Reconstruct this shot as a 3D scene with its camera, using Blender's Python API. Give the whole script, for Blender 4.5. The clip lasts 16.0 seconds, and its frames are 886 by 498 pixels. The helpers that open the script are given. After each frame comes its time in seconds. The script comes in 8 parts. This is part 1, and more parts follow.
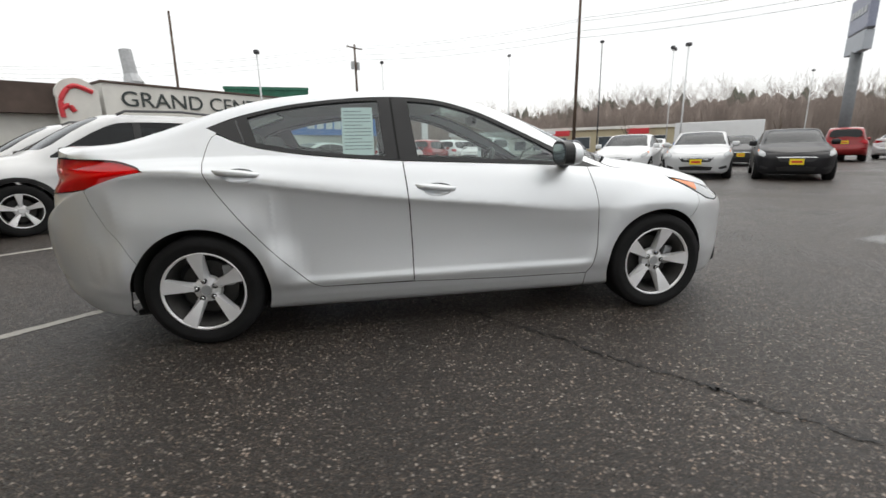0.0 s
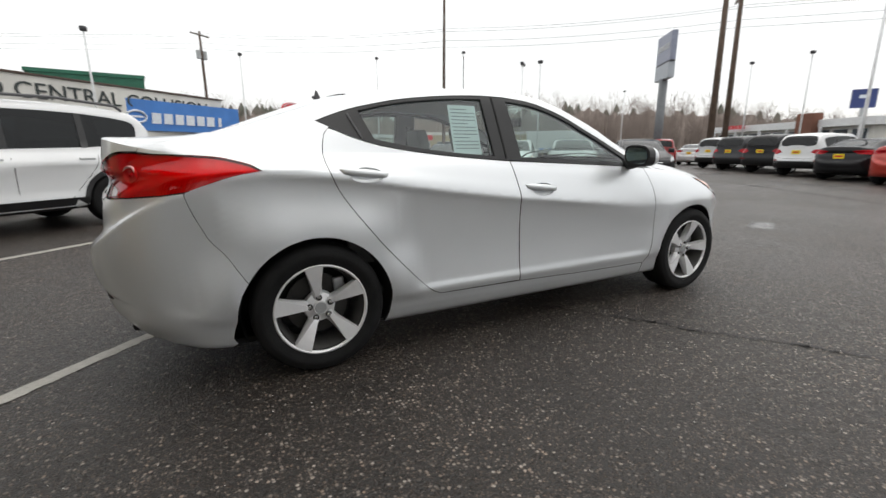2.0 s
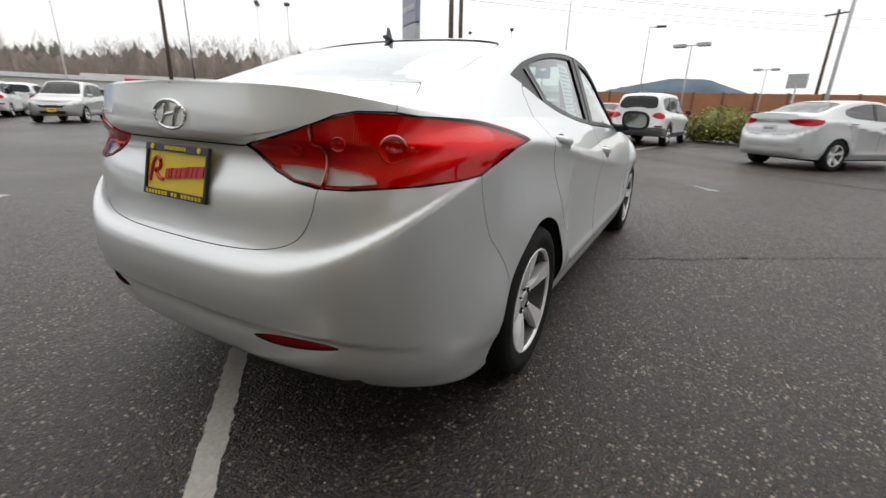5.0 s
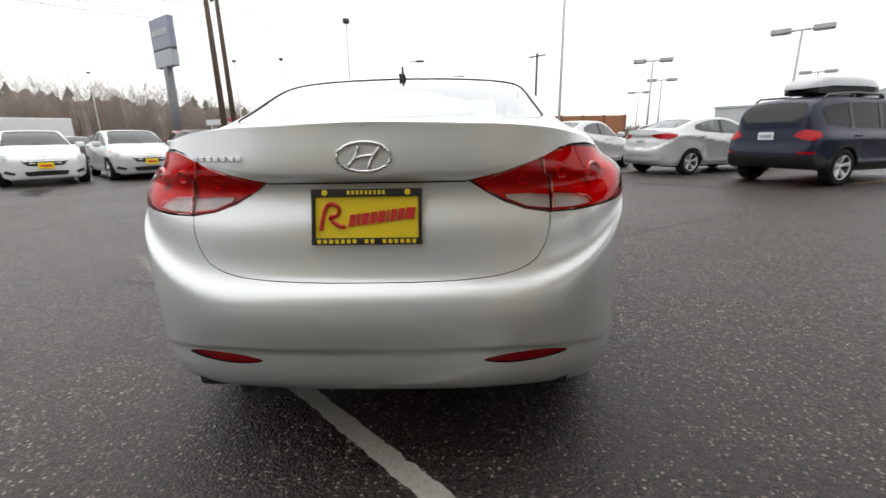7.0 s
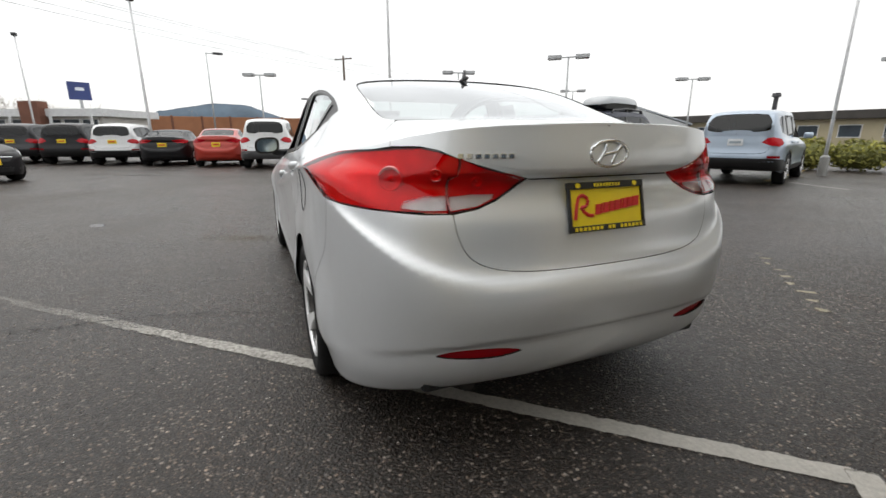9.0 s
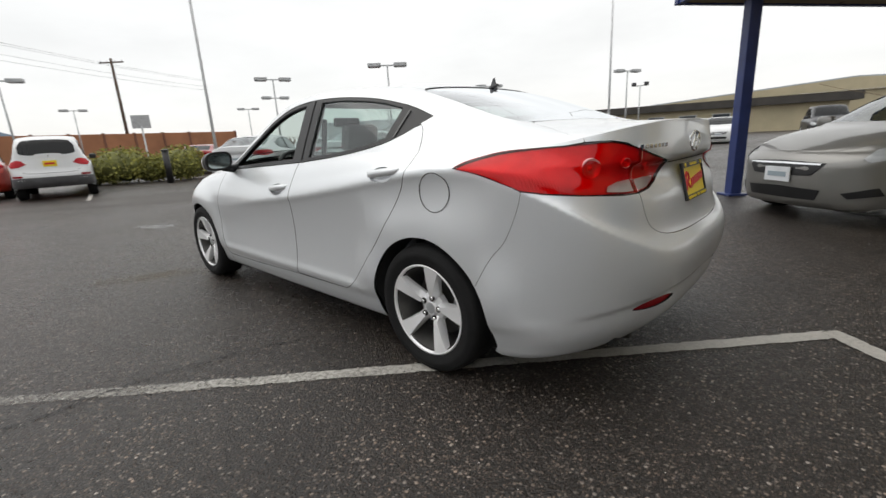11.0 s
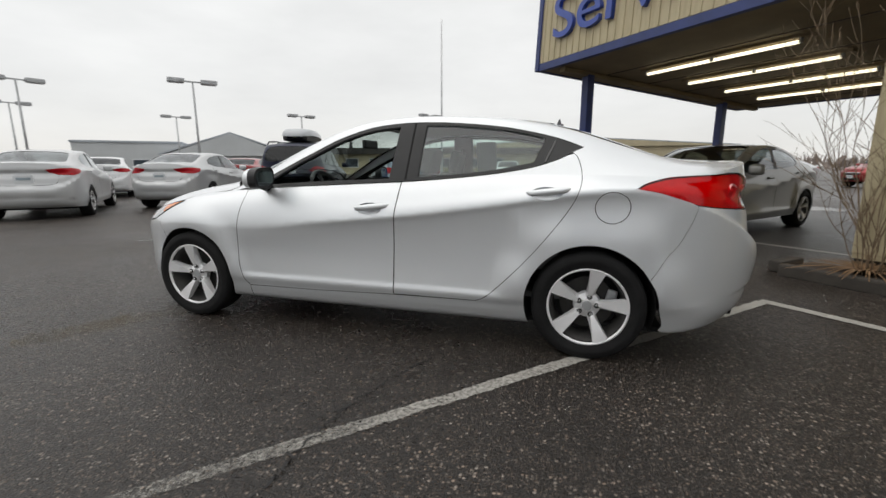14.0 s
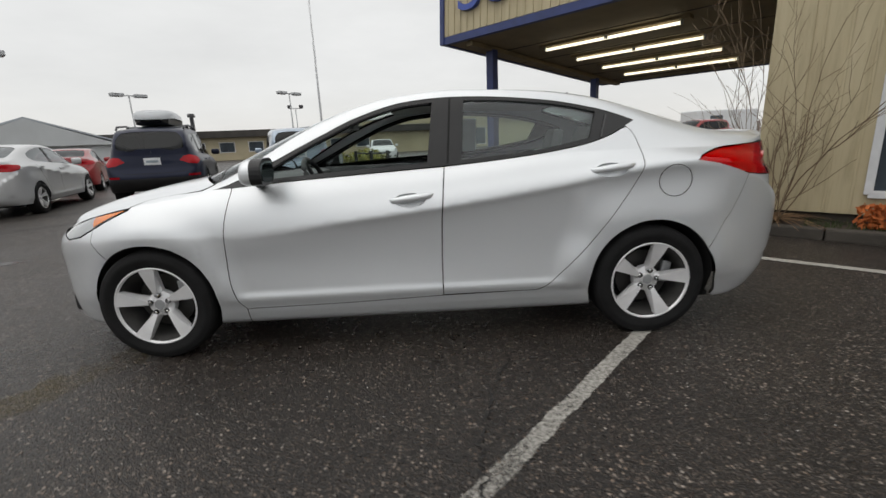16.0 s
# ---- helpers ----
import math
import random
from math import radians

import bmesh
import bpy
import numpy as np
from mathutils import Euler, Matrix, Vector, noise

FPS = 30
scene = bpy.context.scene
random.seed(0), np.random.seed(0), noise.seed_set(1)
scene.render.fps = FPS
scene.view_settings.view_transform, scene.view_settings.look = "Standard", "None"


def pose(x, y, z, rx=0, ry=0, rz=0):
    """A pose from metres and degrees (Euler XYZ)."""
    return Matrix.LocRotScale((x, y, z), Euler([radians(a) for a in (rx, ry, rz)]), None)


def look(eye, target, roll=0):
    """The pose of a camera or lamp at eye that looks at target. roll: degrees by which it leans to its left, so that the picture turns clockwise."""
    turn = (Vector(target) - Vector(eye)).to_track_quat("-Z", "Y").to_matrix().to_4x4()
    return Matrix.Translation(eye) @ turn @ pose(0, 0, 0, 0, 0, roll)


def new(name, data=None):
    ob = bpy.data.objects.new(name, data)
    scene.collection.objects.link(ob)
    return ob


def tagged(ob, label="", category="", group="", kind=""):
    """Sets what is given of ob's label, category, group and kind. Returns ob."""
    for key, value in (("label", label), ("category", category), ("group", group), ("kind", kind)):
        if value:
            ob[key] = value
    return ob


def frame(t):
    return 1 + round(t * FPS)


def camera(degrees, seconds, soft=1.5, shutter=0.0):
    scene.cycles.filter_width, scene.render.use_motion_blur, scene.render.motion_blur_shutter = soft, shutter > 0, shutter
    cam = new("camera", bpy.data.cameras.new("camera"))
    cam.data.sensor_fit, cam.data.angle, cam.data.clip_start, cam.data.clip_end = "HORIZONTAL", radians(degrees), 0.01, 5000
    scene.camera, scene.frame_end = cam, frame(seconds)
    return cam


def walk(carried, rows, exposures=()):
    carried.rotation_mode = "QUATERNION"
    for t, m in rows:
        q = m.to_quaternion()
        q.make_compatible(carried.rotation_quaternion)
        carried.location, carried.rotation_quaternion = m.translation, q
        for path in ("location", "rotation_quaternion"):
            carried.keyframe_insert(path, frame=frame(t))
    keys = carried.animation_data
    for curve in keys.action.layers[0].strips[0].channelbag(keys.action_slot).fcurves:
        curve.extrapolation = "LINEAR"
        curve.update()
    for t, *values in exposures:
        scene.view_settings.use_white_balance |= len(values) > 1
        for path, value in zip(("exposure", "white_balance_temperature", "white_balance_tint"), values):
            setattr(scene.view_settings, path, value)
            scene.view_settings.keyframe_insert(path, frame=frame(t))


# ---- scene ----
cam = camera(91.1, 16.0, shutter=0.35)

PATH = [
    (0, (-0.418, -3.299, 1.029), (-0.111, -1.374, 0.583), -1.28),
    (0.5, (-0.806, -3.236, 1.045), (-0.359, -1.344, 0.578), -2.50),
    (1, (-1.110, -3.137, 1.024), (-0.542, -1.272, 0.577), -1.51),
    (1.5, (-1.420, -2.973, 1.046), (-0.721, -1.155, 0.591), -0.37),
    (2, (-1.727, -2.841, 1.032), (-0.830, -1.109, 0.589), -0.18),
    (2.5, (-1.992, -2.679, 1.040), (-0.922, -1.051, 0.586), 0.43),
    (3, (-2.267, -2.379, 1.064), (-1.105, -0.815, 0.610), -0.66),
    (3.5, (-2.526, -2.123, 1.052), (-1.199, -0.683, 0.644), -0.90),
    (4, (-2.710, -1.862, 1.042), (-1.212, -0.636, 0.538), -0.19),
    (4.5, (-2.816, -1.555, 1.051), (-1.237, -0.445, 0.529), 2.09),
    (4.7, (-2.865, -1.473, 1.043), (-1.255, -0.429, 0.480), 2.04),
    (6.8, (-3.387, -0.353, 1.069), (-1.465, -0.223, 0.529), -0.91),
    (7, (-3.412, -0.249, 1.056), (-1.476, -0.195, 0.554), -1.00),
    (7.5, (-3.440, 0.066, 1.062), (-1.506, -0.069, 0.570), 0.35),
    (8, (-3.456, 0.374, 1.056), (-1.545, -0.029, 0.627), -0.95),
    (8.5, (-3.419, 0.684, 1.042), (-1.581, 0.046, 0.577), -0.15),
    (9, (-3.284, 1.050, 1.057), (-1.505, 0.285, 0.558), -0.21),
    (9.2, (-3.248, 1.167, 1.049), (-1.491, 0.340, 0.569), 0.28),
    (11.3, (-2.596, 2.307, 1.072), (-1.346, 0.820, 0.598), -2.00),
    (11.5, (-2.518, 2.385, 1.069), (-1.313, 0.854, 0.616), -1.02),
    (12, (-2.209, 2.572, 1.068), (-1.111, 0.965, 0.607), -2.75),
    (12.5, (-1.999, 2.750, 1.067), (-1.026, 1.055, 0.646), -1.34),
    (13, (-1.780, 3.002, 1.085), (-0.991, 1.203, 0.708), -1.34),
    (13.5, (-1.489, 3.152, 1.066), (-0.828, 1.307, 0.667), -1.62),
    (14, (-1.225, 3.282, 1.068), (-0.675, 1.396, 0.692), -0.05),
    (14.5, (-0.955, 3.448, 1.083), (-0.650, 1.518, 0.654), -0.33),
    (15, (-0.669, 3.435, 1.071), (-0.506, 1.495, 0.614), -1.97),
    (15.5, (-0.433, 3.308, 1.086), (-0.398, 1.370, 0.595), -0.83),
    (16, (-0.164, 3.119, 1.103), (-0.205, 1.179, 0.621), -2.58),
]
EXPOSURES = [(0, 0.30), (2.5, 0.30), (4.5, 0.32), (7, 0.52), (9, 0.34), (11.5, 0.10), (13.5, -0.04), (16, -0.16)]
walk(cam, [(t, look(eye, target, roll)) for t, eye, target, roll in PATH], EXPOSURES)

# ---- light ----
world = bpy.data.worlds.new("overcast")
scene.world = world
world.use_nodes = True
SUN_EL, SUN_AZ = radians(66), radians(62)


def build_sky():
    nt = world.node_tree
    nt.nodes.clear()
    out = nt.nodes.new("ShaderNodeOutputWorld")
    bg = nt.nodes.new("ShaderNodeBackground")
    sky = nt.nodes.new("ShaderNodeTexSky")
    sky.sky_type, sky.sun_disc = "NISHITA", False
    sky.sun_elevation, sky.sun_rotation = SUN_EL, SUN_AZ
    dim = nt.nodes.new("ShaderNodeVectorMath")
    dim.operation = "SCALE"
    dim.inputs["Scale"].default_value = 0.10
    tc = nt.nodes.new("ShaderNodeTexCoord")
    sep = nt.nodes.new("ShaderNodeSeparateXYZ")
    ramp = nt.nodes.new("ShaderNodeValToRGB")
    ramp.color_ramp.elements[0].position, ramp.color_ramp.elements[0].color = 0.0, (0.97, 0.955, 0.93, 1)
    ramp.color_ramp.elements[1].position, ramp.color_ramp.elements[1].color = 0.8, (1.25, 1.245, 1.22, 1)
    e = ramp.color_ramp.elements.new(0.12)
    e.color = (1.0, 0.995, 0.975, 1)
    e = ramp.color_ramp.elements.new(0.3)
    e.color = (1.03, 1.03, 1.01, 1)
    mp = nt.nodes.new("ShaderNodeMapping")
    mp.inputs["Scale"].default_value = (1.0, 1.0, 3.2)
    cl = nt.nodes.new("ShaderNodeTexNoise")
    cl.inputs["Scale"].default_value, cl.inputs["Detail"].default_value, cl.inputs["Roughness"].default_value = 2.3, 6, 0.55
    cr = nt.nodes.new("ShaderNodeMapRange")
    cr.inputs[1].default_value, cr.inputs[2].default_value, cr.inputs[3].default_value, cr.inputs[4].default_value = 0.33, 0.70, 0.88, 1.03
    mul = nt.nodes.new("ShaderNodeVectorMath")
    mul.operation = "SCALE"
    mix = nt.nodes.new("ShaderNodeMix")
    mix.data_type = "RGBA"
    mix.inputs["Factor"].default_value = 0.9
    L = nt.links.new
    L(sky.outputs[0], dim.inputs[0])
    L(tc.outputs["Generated"], sep.inputs[0])
    L(sep.outputs["Z"], ramp.inputs[0])
    L(tc.outputs["Generated"], mp.inputs[0])
    L(mp.outputs[0], cl.inputs["Vector"])
    L(cl.outputs["Fac"], cr.inputs[0])
    L(ramp.outputs[0], mul.inputs[0])
    L(cr.outputs[0], mul.inputs["Scale"])
    L(dim.outputs[0], mix.inputs["A"])
    L(mul.outputs[0], mix.inputs["B"])
    L(mix.outputs["Result"], bg.inputs["Color"])
    bg.inputs["Strength"].default_value = 1.0
    L(bg.outputs[0], out.inputs["Surface"])


build_sky()
sun = new("sun", bpy.data.lights.new("sun", "SUN"))
sun.data.energy, sun.data.angle, sun.data.color = 0.80, radians(70), (1.0, 0.96, 0.9)
sun.matrix_world = Matrix.Rotation(-SUN_AZ, 4, "Z") @ Matrix.Rotation(SUN_EL - math.pi / 2, 4, "X")


# ---- materials ----
def nodes_of(name):
    m = bpy.data.materials.new(name)
    m.use_nodes = True
    nt = m.node_tree
    return m, nt, nt.nodes["Principled BSDF"], nt.links.new


def noise_node(nt, scale, detail=4, rough=0.55, coord=None):
    n = nt.nodes.new("ShaderNodeTexNoise")
    n.inputs["Scale"].default_value, n.inputs["Detail"].default_value, n.inputs["Roughness"].default_value = scale, detail, rough
    if coord:
        nt.links.new(coord, n.inputs["Vector"])
    return n


def ramp_node(nt, fac, stops):
    r = nt.nodes.new("ShaderNodeValToRGB")
    el = r.color_ramp.elements
    while len(el) < len(stops):
        el.new(0.5)
    for e, (p, c) in zip(el, stops):
        e.position = p
        e.color = (*c, 1) if len(c) == 3 else c
    nt.links.new(fac, r.inputs[0])
    return r


def bump_node(nt, height, strength, dist, bsdf):
    b = nt.nodes.new("ShaderNodeBump")
    b.inputs["Strength"].default_value, b.inputs["Distance"].default_value = strength, dist
    nt.links.new(height, b.inputs["Height"])
    nt.links.new(b.outputs[0], bsdf.inputs["Normal"])
    return b


def mat(name, color, rough=0.5, metal=0.0, vary=0.12, scale=6.0, bump=0.0, bump_scale=60.0, coat=0.0, spec=0.5):
    """A material with slow stains, fine grain and relief."""
    m, nt, b, L = nodes_of(name)
    tc = nt.nodes.new("ShaderNodeTexCoord")
    n = noise_node(nt, scale, 5, 0.6, tc.outputs["Object"])
    lo = tuple(max(0, c * (1 - vary)) for c in color)
    hi = tuple(min(1, c * (1 + vary)) for c in color)
    r = ramp_node(nt, n.outputs["Fac"], [(0.3, lo), (0.7, hi)])
    L(r.outputs[0], b.inputs["Base Color"])
    mr = nt.nodes.new("ShaderNodeMapRange")
    mr.inputs[3].default_value, mr.inputs[4].default_value = max(0.02, rough - 0.06), min(1, rough + 0.08)
    L(n.outputs["Fac"], mr.inputs[0])
    L(mr.outputs[0], b.inputs["Roughness"])
    b.inputs["Metallic"].default_value = metal
    b.inputs["Coat Weight"].default_value = coat
    b.inputs["Coat Roughness"].default_value = 0.04
    b.inputs["Specular IOR Level"].default_value = spec
    if bump:
        n2 = noise_node(nt, bump_scale, 3, 0.6, tc.outputs["Object"])
        bump_node(nt, n2.outputs["Fac"], bump, 0.01, b)
    return m


def paint(name, color, metal=0.55, rough=0.34, dirt=0.25):
    """Car paint: flakes under a clear coat, with road film on the lower part of the noise."""
    m, nt, b, L = nodes_of(name)
    tc = nt.nodes.new("ShaderNodeTexCoord")
    fl = noise_node(nt, 900.0, 2, 0.6, tc.outputs["Object"])
    big = noise_node(nt, 2.2, 5, 0.62, tc.outputs["Object"])
    lo = tuple(c * 0.93 for c in color)
    hi = tuple(min(1, c * 1.06) for c in color)
    r = ramp_node(nt, fl.outputs["Fac"], [(0.35, lo), (0.65, hi)])
    mx = nt.nodes.new("ShaderNodeMix")
    mx.data_type = "RGBA"
    film = nt.nodes.new("ShaderNodeMapRange")
    film.inputs[1].default_value, film.inputs[2].default_value, film.inputs[3].default_value, film.inputs[4].default_value = 0.5, 0.8, 0.0, dirt
    L(big.outputs["Fac"], film.inputs[0])
    L(film.outputs[0], mx.inputs["Factor"])
    L(r.outputs[0], mx.inputs["A"])
    mx.inputs["B"].default_value = (*[0.75 * c + 0.02 for c in color], 1)
    L(mx.outputs["Result"], b.inputs["Base Color"])
    b.inputs["Metallic"].default_value = metal
    b.inputs["Roughness"].default_value = rough
    b.inputs["Coat Weight"].default_value = 0.8 if max(color) > 0.1 else 0.25
    b.inputs["Specular IOR Level"].default_value = 0.5 if max(color) > 0.1 else 0.3
    cr = nt.nodes.new("ShaderNodeMapRange")
    cr.inputs[1].default_value, cr.inputs[2].default_value, cr.inputs[3].default_value, cr.inputs[4].default_value = 0.45, 0.8, 0.03, 0.14
    L(big.outputs["Fac"], cr.inputs[0])
    L(cr.outputs[0], b.inputs["Coat Roughness"])
    return m


def glass(name, tint, rough=0.02, alpha=0.25, ior=1.5, sheen=1.7):
    """Thin car glass: clear with a tint, and a mirror sheen that grows at grazing angles."""
    m, nt, b, L = nodes_of(name)
    nt.nodes.remove(b)
    out = nt.nodes["Material Output"]
    tr = nt.nodes.new("ShaderNodeBsdfTransparent")
    tr.inputs[0].default_value = (*tint, 1)
    gl = nt.nodes.new("ShaderNodeBsdfGlossy")
    gl.inputs["Roughness"].default_value = rough
    gl.inputs["Color"].default_value = (0.96, 0.98, 1.0, 1)
    lw = nt.nodes.new("ShaderNodeLayerWeight")
    lw.inputs["Blend"].default_value = 0.5
    pw = nt.nodes.new("ShaderNodeMath")
    pw.operation = "POWER"
    pw.inputs[1].default_value = 5.0
    f0 = ((ior - 1) / (ior + 1)) ** 2
    fr = nt.nodes.new("ShaderNodeMath")
    fr.operation = "MULTIPLY_ADD"
    fr.inputs[1].default_value, fr.inputs[2].default_value = 1 - f0, f0
    L(lw.outputs["Facing"], pw.inputs[0])
    L(pw.outputs[0], fr.inputs[0])
    ad = nt.nodes.new("ShaderNodeMath")
    ad.operation = "MULTIPLY_ADD"
    ad.inputs[1].default_value, ad.inputs[2].default_value = sheen, alpha
    ad.use_clamp = True
    mx = nt.nodes.new("ShaderNodeMixShader")
    L(fr.outputs[0], ad.inputs[0])
    L(ad.outputs[0], mx.inputs[0])
    L(tr.outputs[0], mx.inputs[1])
    L(gl.outputs[0], mx.inputs[2])
    L(mx.outputs[0], out.inputs["Surface"])
    return m


def emitter(name, color, strength):
    m, nt, b, L = nodes_of(name)
    b.inputs["Emission Color"].default_value = (*color, 1)
    b.inputs["Emission Strength"].default_value = strength
    b.inputs["Base Color"].default_value = (*color, 1)
    return m


def lens(name, color, rough=0.12, coat=1.0, spec=0.5):
    m, nt, b, L = nodes_of(name)
    tc = nt.nodes.new("ShaderNodeTexCoord")
    n = noise_node(nt, 5.0, 1, 0.5, tc.outputs["Object"])
    r = ramp_node(nt, n.outputs["Fac"], [(0.3, tuple(c * 0.78 for c in color)), (0.7, tuple(min(1, c * 1.08) for c in color))])
    L(r.outputs[0], b.inputs["Base Color"])
    b.inputs["Roughness"].default_value = rough
    b.inputs["Coat Weight"].default_value = coat
    b.inputs["Specular IOR Level"].default_value = spec
    b.inputs["Coat Roughness"].default_value = 0.02
    return m


def math_node(nt, op, a, b, c=None):
    n = nt.nodes.new("ShaderNodeMath")
    n.operation = op
    for i, v in enumerate((a, b, c)):
        if v is None:
            continue
        if isinstance(v, (int, float)):
            n.inputs[i].default_value = v
        else:
            nt.links.new(v, n.inputs[i])
    return n.outputs[0]


def range_node(nt, v, a, b, c=0.0, d=1.0):
    n = nt.nodes.new("ShaderNodeMapRange")
    for i, x in zip((1, 2, 3, 4), (a, b, c, d)):
        n.inputs[i].default_value = x
    nt.links.new(v, n.inputs[0])
    return n.outputs[0]


def mix_node(nt, fac, a, b, blend="MIX"):
    n = nt.nodes.new("ShaderNodeMix")
    n.data_type, n.blend_type = "RGBA", blend
    for key, v in (("Factor", fac), ("A", a), ("B", b)):
        if isinstance(v, (int, float)):
            n.inputs[key].default_value = v
        elif isinstance(v, tuple):
            n.inputs[key].default_value = (*v, 1)
        else:
            nt.links.new(v, n.inputs[key])
    return n.outputs["Result"]


def asphalt():
    """Old damp asphalt: stones of three sizes in dark bitumen, each with its own tone and gloss."""
    m, nt, b, L = nodes_of("asphalt_wet")
    tc = nt.nodes.new("ShaderNodeTexCoord")
    co = tc.outputs["Object"]
    big = noise_node(nt, 0.16, 6, 0.62, co)
    mid = noise_node(nt, 1.3, 6, 0.68, co)
    fine = noise_node(nt, 70.0, 4, 0.7, co)
    colour, height, gloss = None, fine.outputs["Fac"], None
    base = ramp_node(nt, fine.outputs["Fac"], [(0.32, (0.0035, 0.0028, 0.0025)), (0.72, (0.020, 0.016, 0.0135))])
    colour = base.outputs[0]
    worn = range_node(nt, mid.outputs["Fac"], 0.34, 0.66, 0.45, 1.0)
    for scale, keep, pale in ((210.0, 0.25, (0.13, 0.110, 0.094)), (105.0, 0.40, (0.24, 0.212, 0.188)), (62.0, 0.50, (0.50, 0.47, 0.44))):
        v = nt.nodes.new("ShaderNodeTexVoronoi")
        v.inputs["Scale"].default_value = scale
        L(co, v.inputs["Vector"])
        sp = nt.nodes.new("ShaderNodeSeparateColor")
        L(v.outputs["Color"], sp.inputs[0])
        stone = range_node(nt, v.outputs["Distance"], 0.50, 0.26)
        pick = range_node(nt, sp.outputs["Red"], keep, 1.0)
        pick = math_node(nt, "POWER", pick, 2.2 if scale < 70 else 1.3)
        f = math_node(nt, "MULTIPLY", stone, pick)
        f = math_node(nt, "MULTIPLY", f, worn)
        tint = mix_node(nt, sp.outputs["Green"], tuple(c * k for c, k in zip(pale, (0.80, 0.66, 0.56))), pale)
        colour = mix_node(nt, f, colour, tint)
        height = math_node(nt, "MULTIPLY_ADD", stone, 0.55 if scale < 150 else 0.25, height)
        gloss = sp.outputs["Blue"]
    tone = ramp_node(nt, big.outputs["Fac"], [(0.35, (0.78, 0.73, 0.69)), (0.65, (1.16, 1.12, 1.07))])
    colour = mix_node(nt, 1.0, colour, tone.outputs[0], "MULTIPLY")
    L(colour, b.inputs["Base Color"])
    # damp film: smoother where the slow noise is low, and stone by stone
    wet = range_node(nt, big.outputs["Fac"], 0.36, 0.62, 0.20, 0.42)
    L(math_node(nt, "MULTIPLY_ADD", gloss, 0.18, wet), b.inputs["Roughness"])
    b.inputs["Specular IOR Level"].default_value = 0.5
    bump_node(nt, height, 0.75, 0.0055, b)
    return m


def faded(m, nt, L, b, cover, scale=46.0):
    """Lets the ground show through a thin layer where its attribute 'cover' is low or the wear noise is high."""
    tc = nt.nodes.new("ShaderNodeTexCoord")
    n = noise_node(nt, scale, 6, 0.78, tc.outputs["Object"])
    slow = noise_node(nt, 3.0, 4, 0.6, tc.outputs["Object"])
    at = nt.nodes.new("ShaderNodeAttribute")
    at.attribute_name = "cover"
    wear = math_node(nt, "MULTIPLY_ADD", slow.outputs["Fac"], 0.5, n.outputs["Fac"])
    have = math_node(nt, "MULTIPLY", at.outputs["Fac"], cover + 0.62)
    fac = nt.nodes.new("ShaderNodeMath")
    fac.operation, fac.use_clamp = "MULTIPLY_ADD", True
    L(math_node(nt, "SUBTRACT", have, wear), fac.inputs[0])
    fac.inputs[1].default_value, fac.inputs[2].default_value = 2.6, 0.5
    clear = nt.nodes.new("ShaderNodeBsdfTransparent")
    mx = nt.nodes.new("ShaderNodeMixShader")
    L(fac.outputs[0], mx.inputs[0])
    L(clear.outputs[0], mx.inputs[1])
    L(b.outputs[0], mx.inputs[2])
    L(mx.outputs[0], nt.nodes["Material Output"].inputs["Surface"])
    return n


def worn_line(name, color, cover):
    """Road paint worn through to the asphalt in flakes."""
    m, nt, b, L = nodes_of(name)
    n = faded(m, nt, L, b, cover)
    r = ramp_node(nt, n.outputs["Fac"], [(0.3, color), (0.7, tuple(v * 0.62 for v in color))])
    L(r.outputs[0], b.inputs["Base Color"])
    b.inputs["Roughness"].default_value = 0.5
    b.inputs["Specular IOR Level"].default_value = 0.3
    bump_node(nt, n.outputs["Fac"], 0.6, 0.004, b)
    return m


def rain_film(name):
    """A thin sheet of water that thins out at its rim."""
    m, nt, b, L = nodes_of(name)
    n = faded(m, nt, L, b, 0.34, 9.0)
    r = ramp_node(nt, n.outputs["Fac"], [(0.3, (0.03, 0.027, 0.025)), (0.7, (0.055, 0.05, 0.047))])
    L(r.outputs[0], b.inputs["Base Color"])
    b.inputs["Roughness"].default_value = 0.20
    b.inputs["Specular IOR Level"].default_value = 0.5
    bump_node(nt, n.outputs["Fac"], 0.05, 0.004, b)
    return m


def siding():
    """Tan painted sheet with streaks running down."""
    m, nt, b, L = nodes_of("tan_siding")
    tc = nt.nodes.new("ShaderNodeTexCoord")
    mp = nt.nodes.new("ShaderNodeMapping")
    mp.inputs["Scale"].default_value = (6, 6, 0.7)
    L(tc.outputs["Object"], mp.inputs[0])
    n = noise_node(nt, 1.4, 6, 0.65, mp.outputs[0])
    r = ramp_node(nt, n.outputs["Fac"], [(0.25, (0.36, 0.30, 0.185)), (0.5, (0.50, 0.43, 0.275)), (0.8, (0.56, 0.49, 0.33))])
    L(r.outputs[0], b.inputs["Base Color"])
    b.inputs["Roughness"].default_value = 0.6
    n2 = noise_node(nt, 40, 3, 0.6, tc.outputs["Object"])
    bump_node(nt, n2.outputs["Fac"], 0.15, 0.004, b)
    return m


